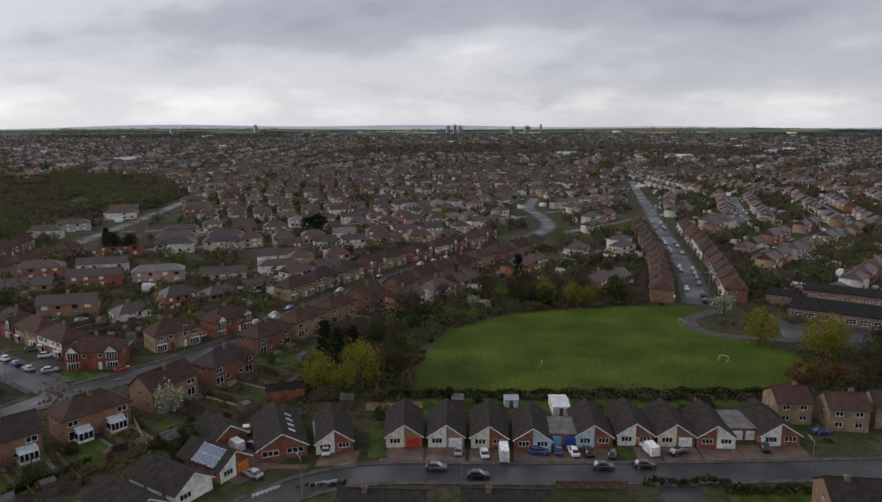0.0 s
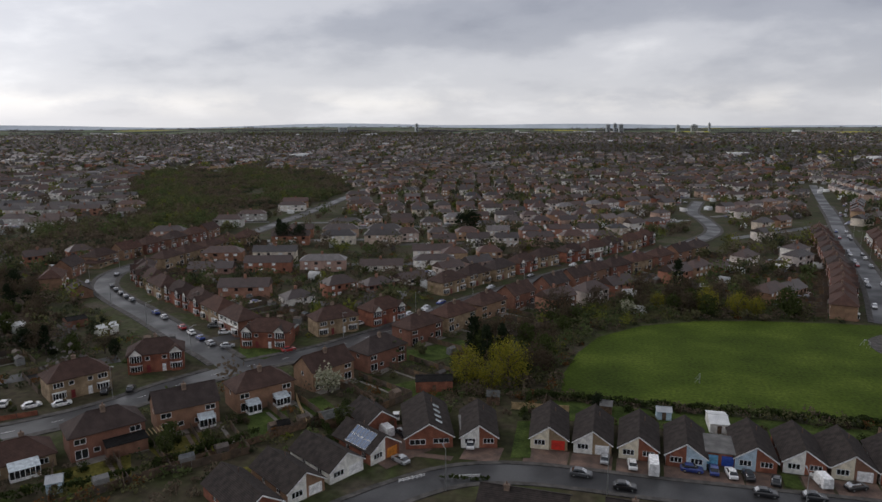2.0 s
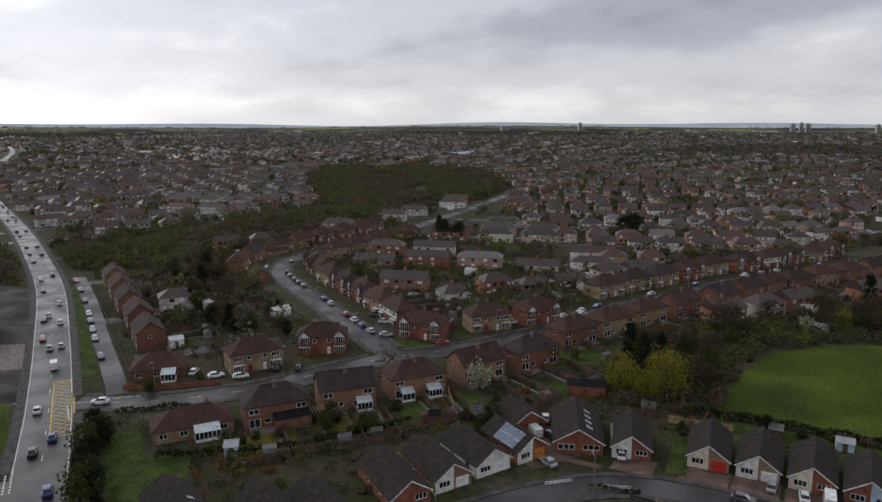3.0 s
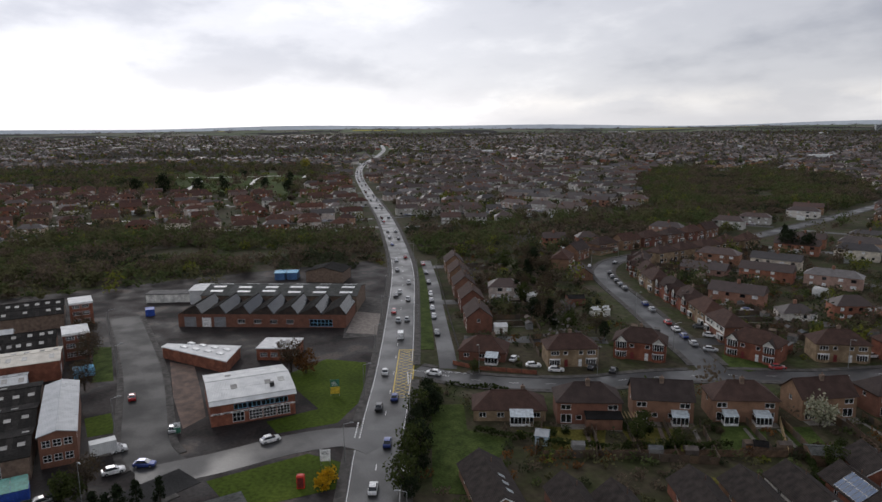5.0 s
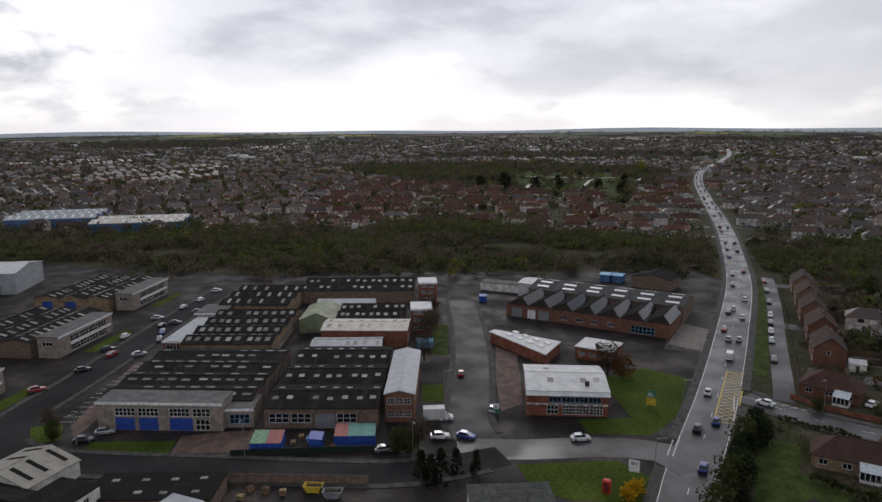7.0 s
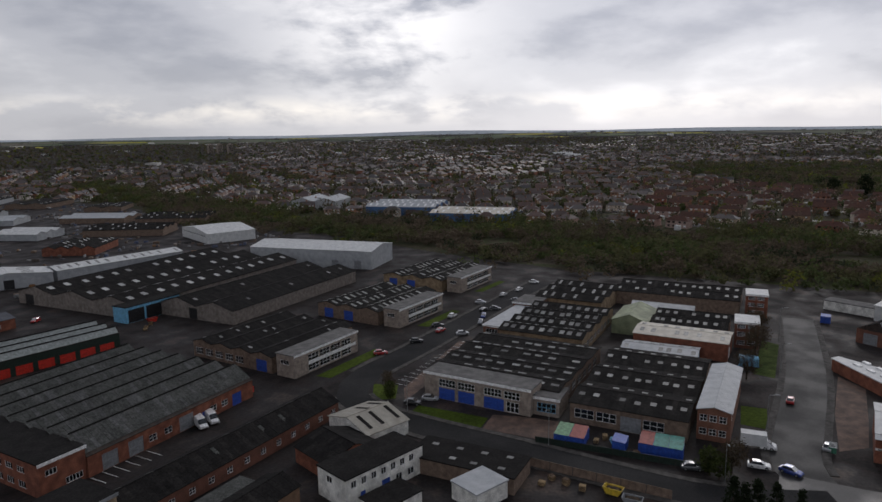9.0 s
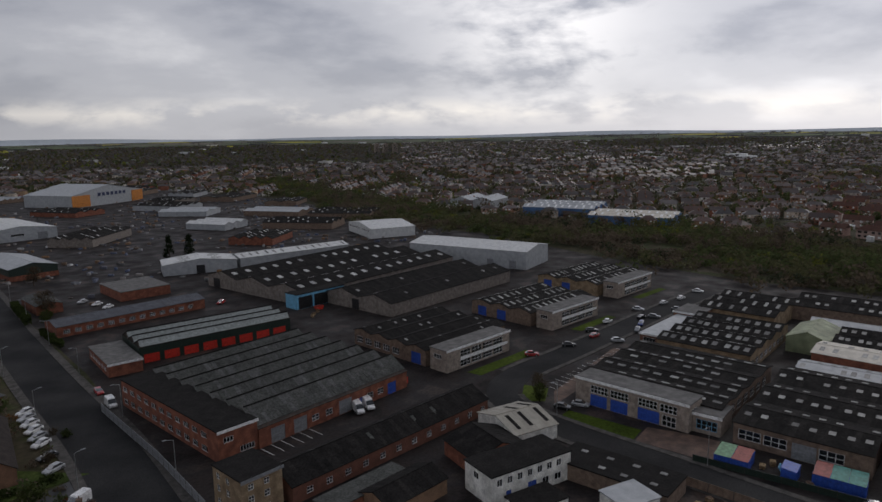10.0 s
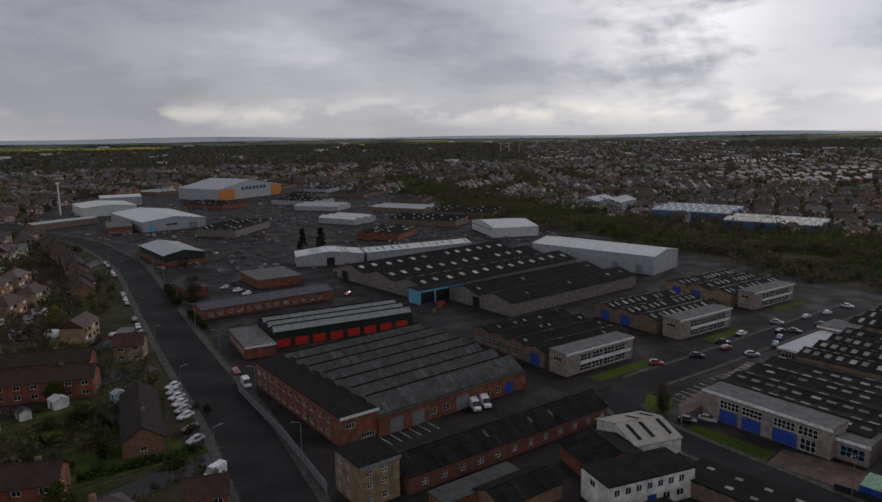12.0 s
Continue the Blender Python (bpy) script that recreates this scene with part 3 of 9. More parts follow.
ROADS = {
    "main": ([(-40, 14), (-98, 48.5), (-115, 58.5), (-134, 71), (-156.5, 85.5), (-200, 112), (-265, 150), (-333, 184), (-434, 231), (-618, 310), (-815, 398), (-1027, 508), (-1246, 646), (-1565, 837), (-1900, 1010)], 10.0),
    "side": ([(-150, 88), (-135, 97.5), (-125, 108), (-117, 120), (-110, 138), (-100, 155), (-88, 170), (-79, 187), (-71, 204), (-60, 235), (-46, 264), (-29, 299), (-14, 321), (-1, 340), (25, 386), (44, 437), (43, 492), (38, 533), (48, 610)], 7.5),
    "upper": ([(-104, 153), (-116, 161), (-128, 168), (-160, 188), (-193, 208), (-212, 224), (-224, 248), (-224, 290), (-224, 340), (-232, 410), (-246, 510), (-268, 640)], 7.5),
    "crescent": ([(-61, 72), (-51, 87.5), (-44, 98.5), (-37, 107.5), (-29.5, 114), (-17, 118), (5, 119), (27, 120.5), (49, 122), (68, 124), (110, 128)], 6.5),
    "branch": ([(36, 120), (37, 108), (40, 80)], 7.5),
    "long": ([(80, 246), (95, 315), (115, 441), (132, 538), (150, 650), (175, 800)], 7.5),
    "avenue": ([(-45, -60), (-58, -100), (-70, -138), (-82, -186), (-98, -247), (-125, -347), (-133, -400), (-138, -450), (-135, -490), (-127, -535), (-115, -590)], 12.5),
    "works": ([(-252, 31), (-207, 28), (-183, 25.5), (-158, 21.5), (-140, 19), (-126, 22)], 9.5),
    "works_mouth": ([(-130, 15), (-128, 30), (-127.5, 44), (-124, 56), (-116, 60)], 9.0),
    "works_low": ([(-126, 24), (-122, 10), (-121, 0), (-123, -14), (-127, -36), (-130, -54), (-134, -70), (-141, -80), (-153, -83.5)], 8.0),
    "works_back": ([(-146, -82), (-156, -83.5), (-180, -79.5), (-208, -75.5), (-240, -71), (-282, -64)], 9.0),
    "service": ([(-276, 169), (-232, 145.5), (-193, 123), (-153, 100.5), (-146, 96)], 5.0),
    "circle": ([(84, 238), (78, 233), (71, 226), (70, 216), (74, 209), (84, 206), (98, 205), (112, 212)], 4.5),
}
LINES = {k: curve(p) for k, (p, w) in ROADS.items()}


def ground_sheet():
    s = Solid()
    radii = [0, 60, 140, 260, 420, 640, 900, 1200, 1500, 1800, 2150, 2500, 2900, 3300, 3700, 4100, 4500, 4800, 4920]
    n = 144
    for r in radii[1:]:
        for i in range(n):
            a = 2 * math.pi * i / n
            x, y = r * math.cos(a), r * math.sin(a)
            s.v.append((x, y, float(land(x, y))))
    c = len(s.v)
    s.v.append((0, 0, 0))
    for i in range(n):
        s.f.append((c, i, (i + 1) % n))
    for k in range(len(radii) - 2):
        for i in range(n):
            a, b = k * n, (k + 1) * n
            s.f.append((a + i, b + i, b + (i + 1) % n, a + (i + 1) % n))
    s.m = [0] * len(s.f)
    m = surface("garden_and_waste_ground", [(0.034, 0.031, 0.016), (0.040, 0.046, 0.016), (0.058, 0.048, 0.030), (0.036, 0.045, 0.014), (0.066, 0.056, 0.040)], 0.95, scale=0.035, fine=0.6, bump=0.05, spec=0.15)
    nt = m.node_tree
    n_, ln = nt.nodes, nt.links
    # open fields far beyond the town
    pos = n_.new("ShaderNodeNewGeometry").outputs["Position"]
    dist = n_.new("ShaderNodeVectorMath")
    dist.operation = "LENGTH"
    ln.new(pos, dist.inputs[0])
    mr = n_.new("ShaderNodeMapRange")
    mr.inputs[1].default_value, mr.inputs[2].default_value = 1500, 1900
    ln.new(dist.outputs["Value"], mr.inputs[0])
    vo = n_.new("ShaderNodeTexVoronoi")
    vo.inputs["Scale"].default_value = 0.0045
    ln.new(pos, vo.inputs["Vector"])
    sp = n_.new("ShaderNodeSeparateColor")
    ln.new(vo.outputs["Color"], sp.inputs[0])
    rp = n_.new("ShaderNodeValToRGB")
    rp.color_ramp.interpolation = "CONSTANT"
    for p, c in ((0.25, (0.075, 0.095, 0.05)), (0.45, (0.10, 0.125, 0.065)), (0.62, (0.13, 0.12, 0.09)), (0.76, (0.07, 0.085, 0.05)), (0.95, (0.34, 0.31, 0.03))):
        rp.color_ramp.elements.new(p).color = (*c, 1)
    ln.new(sp.outputs[0], rp.inputs[0])
    mix = n_.new("ShaderNodeMix")
    mix.data_type = "RGBA"
    bs = n_["Principled BSDF"]
    old = bs.inputs["Base Color"].links[0].from_socket
    ln.new(mr.outputs[0], mix.inputs[0]), ln.new(old, mix.inputs[6]), ln.new(rp.outputs[0], mix.inputs[7])
    ln.new(mix.outputs[2], bs.inputs["Base Color"])
    structure("ground", s, m, "dark gardens and fields reaching to low hills")


ground_sheet()


def flat_area(name, ring, z, mat, label, category=""):
    area = sum(a[0] * b[1] - b[0] * a[1] for a, b in zip(ring, ring[1:] + ring[:1]))
    s = Solid().prism(ring if area > 0 else ring[::-1], -0.05, z)
    return structure(name, s, mat, label, category)


flat_area("grass_field", FIELD, 0.03, M["grass"], "mown green playing field with worn patches", "grass")
flat_area("yard", ESTATE, 0.022, M["yard"], "stained dark asphalt yards of the works estate", "ground")


def strip(name, line, width, z, mat, label, skirt=0.05):
    l, r = offsets(line, width / 2), offsets(line, -width / 2)
    s, n = Solid(), len(line)
    hz = [float(land(p.x, p.y)) + 1.4 * min(1.0, max(0.0, (p.length - 1250) / 500)) for p in line]
    s.v = [(p.x, p.y, h + z) for p, h in zip(l, hz)] + [(p.x, p.y, h + z) for p, h in zip(r, hz)] + [(p.x, p.y, h - skirt) for p, h in zip(l, hz)] + [(p.x, p.y, h - skirt) for p, h in zip(r, hz)]
    for i in range(n - 1):
        s.f += [(n + i, n + i + 1, i + 1, i), (i, i + 1, 2 * n + i + 1, 2 * n + i), (n + i + 1, n + i, 3 * n + i, 3 * n + i + 1)]
    s.m = [0] * len(s.f)
    return structure(name, s, mat, label, "road")


for i, (key, (pts, width)) in enumerate(ROADS.items()):
    glossy = key in ("main", "works")
    strip("road", LINES[key], width, 0.04 + 0.004 * i, M["main_road" if key == "main" else "wet_asphalt" if glossy else "avenue_asphalt" if key in ("avenue", "works_low", "works_back") else "concrete" if key == "circle" else "asphalt"], "rain-wet grey asphalt road" if glossy else "dark damp asphalt street")


def near_other(p, key, margin):
    for k, (pts, w) in ROADS.items():
        if k == key or abs(pts[0][0] - p.x) > 1500:
            continue
        if min((q - p).length_squared for q in LINES[k]) < (w / 2 + margin) ** 2:
            return True
    return False


def pavements(key, near, far, z=0.16, sides=(1, -1)):
    """Raised pavements with kerbs beside a road, left open where another road joins."""
    line, w = LINES[key], ROADS[key][1]
    s = Solid()
    for sg in sides:
        a, b = offsets(line, sg * (w / 2 + near)), offsets(line, sg * (w / 2 + far))
        for i in range(len(line) - 1):
            mid = (a[i] + b[i + 1]) / 2
            if mid.length > 620 or near_other(mid, key, 1.6):
                continue
            q = [a[i], a[i + 1], b[i + 1], b[i]]
            if sg < 0:
                q = q[::-1]
            ring = [(p.x, p.y) for p in q]
            s.add([(x, y, 0) for x, y in ring] + [(x, y, z) for x, y in ring], [(7, 6, 5, 4), (0, 1, 5, 4), (1, 2, 6, 5), (2, 3, 7, 6), (3, 0, 4, 7)])
    structure("pavement", s, M["concrete"], "grey concrete pavement with raised kerb", "pavement")


for key, near, far in (("main", 0, 2.0), ("side", 0, 1.9), ("upper", 0, 1.9), ("crescent", 0, 1.2), ("long", 0, 1.8), ("avenue", 0, 2.2), ("works", 0, 1.6), ("works_low", 0, 1.5), ("works_back", 0, 1.4)):
    pavements(key, near, far)


def markings():
    """Painted lines, each a thin plate on the road."""
    s = Solid()

    def dash(p, u, length, width, z):
        n = Vector((-u.y, u.x, 0)) * width / 2
        e = u * length / 2
        r = [p - e - n, p + e - n, p + e + n, p - e + n]
        s.prism([(q.x, q.y) for q in r], z - 0.008, z)

    for key, every, off in (("main", 3, 0.0), ("side", 2, 0.0)):
        line = offsets(LINES[key], off)
        z = 0.052 + 0.004 * list(ROADS).index(key)
        for i in range(0, len(line) - 1, every):
            if line[i].length < 420:
                dash(line[i], (line[i + 1] - line[i]).normalized(), 2.4, 0.12, z)
    for off in (-4.7, 4.7):
        line = offsets(LINES["main"], off)
        for i in range(len(line) - 1):
            if line[i].length < 330 and not near_other(line[i], "main", 1.5):
                dash((line[i] + line[i + 1]) / 2, (line[i + 1] - line[i]).normalized(), (line[i + 1] - line[i]).length, 0.12, 0.052)
    # give-way bars and hatching where the side street and the works road meet the main road
    for a, b, n, w in (((-150.1, 85.9), (-141.9, 81.3), 8, 0.3), ((-130.3, 63.0), (-121.7, 57.6), 9, 0.3), ((-131.0, 62.2), (-122.4, 56.8), 9, 0.3), ((-149.0, 88.5), (-135.0, 103.5), 9, 0.14), ((-147.6, 91.4), (-136.5, 102.0), 7, 0.14), ((-133.4, 104.8), (-127.1, 111.4), 3, 0.14)):
        p, q = Vector((*a, 0)), Vector((*b, 0))
        for i in range(n):
            dash(p + (q - p) * (i + 0.5) / n, (q - p).normalized(), (q - p).length / n * 0.6, w, 0.128)
    for i in range(15):
        dash(Vector((-152 - 2.8 * i, -72.0 + 0.35 * i, 0)), Vector((0.12, 1, 0)).normalized(), 4.2, 0.1, 0.05)
    for i in range(6):
        dash(Vector((-87.5 - 2.5 * i, -105.6 + 0.3 * i, 0)), Vector((0.1, 1, 0)).normalized(), 4.6, 0.12, 0.05)
    structure("road_marking", s, M["white"], "worn white painted road lines", "marking")
    # the box junction's yellow lattice
    y = Solid()
    a, b = Vector((-136.0, 76.0, 0)), Vector((-166.0, 95.0, 0))
    u = (b - a).normalized()
    n = Vector((-u.y, u.x, 0))
    c, L, W = (a + b) / 2, (b - a).length, 4.6

    def bar(p, q, w=0.16):
        d = (q - p).normalized()
        k = Vector((-d.y, d.x, 0)) * w / 2
        y.prism([(v.x, v.y) for v in (p - k, q - k, q + k, p + k)], 0.044, 0.05)

    corner = [c - u * L / 2 - n * W / 2, c + u * L / 2 - n * W / 2, c + u * L / 2 + n * W / 2, c - u * L / 2 + n * W / 2]
    for i in range(4):
        bar(corner[i], corner[(i + 1) % 4], 0.25)
    k = int(L / 2.1)
    for i in range(k):
        p = corner[0] + u * (L * i / k)
        bar(p, p + u * min(2.1 * 2, L - L * i / k) + n * W)
        bar(p + n * W, p + n * W + u * min(2.1 * 2, L - L * i / k) - n * W)
    structure("box_junction_marking", y, M["yellow"], "worn yellow hatched box on the road", "marking")


markings()

# ---- houses ----
def lite_window(parent, at, w, h, across=2, up=1):
    key = ("lite", w, h, across, up)
    if key not in _shared:
        s = lattice(Solid(), 0, 0, w, h, lights_of(w, h, across, up, 0.1), 0.02, 0.1, 0.065)
        _shared[key] = s.mesh("window", [M["upvc"], M["glass"]])
    return part("window", _shared[key], None, parent, at=at)


def semi(label, W=14.0, D=8.0, eave=5.1, ridge=8.3, wall="brick", upper="", roof="tile", gables=False, hip=True, lite=False, bays=True):
    """A pair of semi-detached houses under one roof, the front towards -y."""
    root = thing("semi_detached_house", label, "house", "suburban houses")
    win = []
    h = W / 2
    for k in (0, 1):
        f = lambda a, w: (a if k == 0 else W - a - w)
        win += [("front", f(0.9, 2.3), 0.8, 2.3, 1.5, 3), ("front", f(0.9, 2.3), 3.3, 2.3, 1.3, 3), ("front", f(4.3, 1.2), 3.4, 1.2, 1.1, 1),
                ("back", f(0.8, 2.2), 3.3, 2.2, 1.25, 2), ("back", f(0.8, 2.4), 0.3, 2.4, 2.0, 2), ("back", f(4.1, 1.3), 1.0, 1.3, 1.1, 1)]
    doors = [("front", 4.6, 0.05, 0.95, 2.1), ("front", W - 5.55, 0.05, 0.95, 2.1)]
    s = Solid()
    x, y = W / 2, D / 2
    frames = {"front": ((-x, -y, 0), (1, 0, 0), W, 0), "right": ((x, -y, 0), (0, 1, 0), D, 90), "back": ((x, y, 0), (-1, 0, 0), W, 180), "left": ((-x, y, 0), (0, -1, 0), D, 270)}
    side_win = [("right", 3.2, 3.4, 1.0, 1.1, 1)]
    for side, (o, u, width, turn) in frames.items():
        its = [i for i in win + side_win if i[0] == side]
        dd = [i for i in doors if i[0] == side]
        pierced(s, o, u, width, eave, [(i[1], i[2], i[1] + i[3], i[2] + i[4]) for i in its + dd], 0.14)
        for _, a, z, w, hh, n in its:
            at = pose(*(Vector(o) + Vector(u) * a + Vector((0, 0, z))), 0, 0, turn) @ pose(0, 0.02, 0)
            lite_window(root, at, w, hh, n) if lite else put_window(root, at, w, hh, "upvc", n)
        for k, (_, a, z, w, hh) in enumerate(dd):
            put_door(root, pose(*(Vector(o) + Vector(u) * a + Vector((0, 0, z))), 0, 0, turn), w, hh, M["white" if k else "maroon"])
    if not hip:
        gable_ends(s, W, D, eave, ridge, "x")
    part("wall", s, M[wall], root)
    if upper:
        gaps = [(-x + i[1], i[2], -x + i[1] + i[3], i[2] + i[4]) for i in win if i[0] == "front" and i[2] > 3]
        b = lattice(Solid(), -x - 0.03, 2.75, x + 0.03, eave - 0.15, gaps, -y - 0.05, -y - 0.004)
        part("render_panel", b, M[upper], root, "painted render over the upper storey")
    part("roof", hip_roof(W, D, eave, ridge) if hip else gable_roof(W, D, eave, ridge, axis="x"), M[roof], root)
    if gables:
        for c in (-x + 2.05, x - 2.05):
            g = Solid()
            pts = [(c - 1.7, -y - 0.5, eave - 0.1), (c + 1.7, -y - 0.5, eave - 0.1), (c, -y - 0.5, eave + 1.7), (c - 1.7, -y + 2.2, eave - 0.1), (c + 1.7, -y + 2.2, eave - 0.1), (c, -y + 2.2, eave + 1.7)]
            g.add(pts, [(0, 1, 2), (0, 3, 4, 1), (1, 4, 5, 2), (2, 5, 3, 0), (5, 4, 3)])
            part("gable", g, M["render"], root, "white gable over the bay")
            rf = Solid()
            for sg in (-1, 1):
                q = [(c, -y - 0.7, eave + 1.85), (c, -y + 2.4, eave + 1.85), (c + sg * 2.0, -y + 2.4, eave - 0.2), (c + sg * 2.0, -y - 0.7, eave - 0.2)]
                rf.slab(*(q if sg < 0 else [q[0], q[3], q[2], q[1]]), 0.12)
            part("gable_roof", rf, M[roof], root)
    if bays:
        for c in (-x + 2.05, x - 2.05):
            top = eave - 0.2 if gables else 2.6
            bay = part("bay_window", Solid().prism([(c - 1.5, -y), (c - 1.0, -y - 0.7), (c + 1.0, -y - 0.7), (c + 1.5, -y)], 0, 0.75), M[wall], root)
            part("pane", Solid().prism([(c - 1.42, -y), (c - 0.95, -y - 0.62), (c + 0.95, -y - 0.62), (c + 1.42, -y)], 0.75, 2.25), M["glass"], bay)
            fr = Solid()
            for px, py in ((c - 1.45, -y - 0.03), (c - 0.98, -y - 0.67), (c - 0.33, -y - 0.67), (c + 0.33, -y - 0.67), (c + 0.98, -y - 0.67), (c + 1.45, -y - 0.03)):
                fr.box(px - 0.05, py - 0.05, 0.75, px + 0.05, py + 0.05, 2.25)
                if gables:
                    fr.box(px - 0.05, py - 0.05, 3.25, px + 0.05, py + 0.05, top)
            fr.prism([(c - 1.6, -y), (c - 1.05, -y - 0.8), (c + 1.05, -y - 0.8), (c + 1.6, -y)], 2.25, 2.42)
            part("frame", fr, M["upvc"], bay)
            if gables:
                part("tile_hanging", Solid().prism([(c - 1.5, -y), (c - 1.0, -y - 0.7), (c + 1.0, -y - 0.7), (c + 1.5, -y)], 2.5, 3.25), M[wall], bay)
                part("upper_pane", Solid().prism([(c - 1.42, -y), (c - 0.95, -y - 0.62), (c + 0.95, -y - 0.62), (c + 1.42, -y)], 3.25, top), M["glass"], bay)
    chimney(root, 0, 0.6, ridge - 1.2, ridge + 0.9, M["brick_dull"], 1)
    return root


SEMIS = [semi("brown brick semi-detached houses with hipped tiled roof", lite=True),
         semi("buff brick semi-detached houses with wide white windows", wall="brick_buff", lite=True),
         semi("semi-detached houses with white rendered upper storey", upper="render", lite=True),
         semi("red brick semi-detached houses with gabled bays", wall="brick_red", gables=True, lite=True),
         semi("brown brick semi-detached houses with plain gabled roof", hip=False, bays=False, lite=True, W=13.0)]
PARK = Matrix.Translation((0, 0, -400))
used = set()
HOUSES = []
PLACED = []


def spot(x, y, front_x, front_y):
    """Pose of a house at x, y whose front looks towards (front_x, front_y)."""
    return pose(x, y, 0, 0, 0, math.degrees(math.atan2(front_x, -front_y)))


def put(templates, k, m):
    """Place the template the first time it is used, and a copy of it after that."""
    ob = templates[k % len(templates)]
    HOUSES.append((m.translation.x, m.translation.y))
    PLACED.append(m.copy())
    if ob.name not in used:
        used.add(ob.name)
        ob.matrix_basis = m
        return ob
    return copy_thing(ob, m)


def house_row(key, side, off, start, end, spacing, choice, seed=1):
    rnd = random.Random(seed)
    line = LINES[key]
    run, nxt = 0.0, start
    for a, b in zip(line, line[1:]):
        seg = (b - a).length
        while nxt <= run + seg and nxt <= end:
            p = a + (b - a) * ((nxt - run) / seg)
            u = (b - a).normalized()
            n = Vector((-u.y, u.x, 0)) * side
            c = p + n * (off + rnd.uniform(-0.8, 0.8))
            if not near_other(c, key, 9) and all((c.x - x) ** 2 + (c.y - y) ** 2 > 130 for x, y in HOUSES):
                put(SEMIS, rnd.choice(choice), spot(c.x, c.y, -n.x, -n.y))
            nxt += spacing
        run += seg


# houses round the corner of the side street
CORNER = []
for k, x, y, fx, fy in ((0, -103, 105, -0.8, 0.58), (4, -94.5, 119.5, -0.75, 0.66), (0, -84.5, 134, -0.8, 0.6), (4, -75.5, 150, -0.9, 0.44), (0, -67, 166, -0.9, 0.44),
                        (1, -131.5, 127, 0.86, -0.5), (3, -105, 172.5, 0.2, -1.0), (3, -124, 147, 0.6, -0.8), (1, -92, 190.5, 0.75, -0.66), (3, -81, 205, 0.85, -0.5)):
    CORNER.append(put(SEMIS, k, spot(x, y, fx, fy)))
for k, x, y in ((0, -63.5, 190), (1, -56.5, 205.5), (0, -49.5, 222), (4, -41.5, 238)):
    put(SEMIS, k, spot(x, y, -0.9, 0.44))
for i, (x, y) in enumerate(((-173, 125.5), (-193, 137), (-212, 147), (-231, 157.5), (-250, 168))):
    put(SEMIS, 4, spot(x, y, -0.49, -0.87))
house_row("side", -1, 17, 175, 330, 16.5, (0, 1, 2, 0, 4), 3)
house_row("side", 1, 17, 185, 340, 16.5, (1, 2, 3, 1), 4)
house_row("upper", -1, 16, 30, 240, 15.5, (1, 3, 2, 1), 5)
house_row("upper", 1, 18, 130, 250, 17, (0, 4, 0), 6)
house_row("long", 1, 13, 6, 190, 15, (0, 4, 3), 7)
house_row("long", -1, 14, 14, 190, 15, (0, 2, 4), 8)
house_row("avenue", 1, 24, 235, 400, 18, (0, 4), 9)


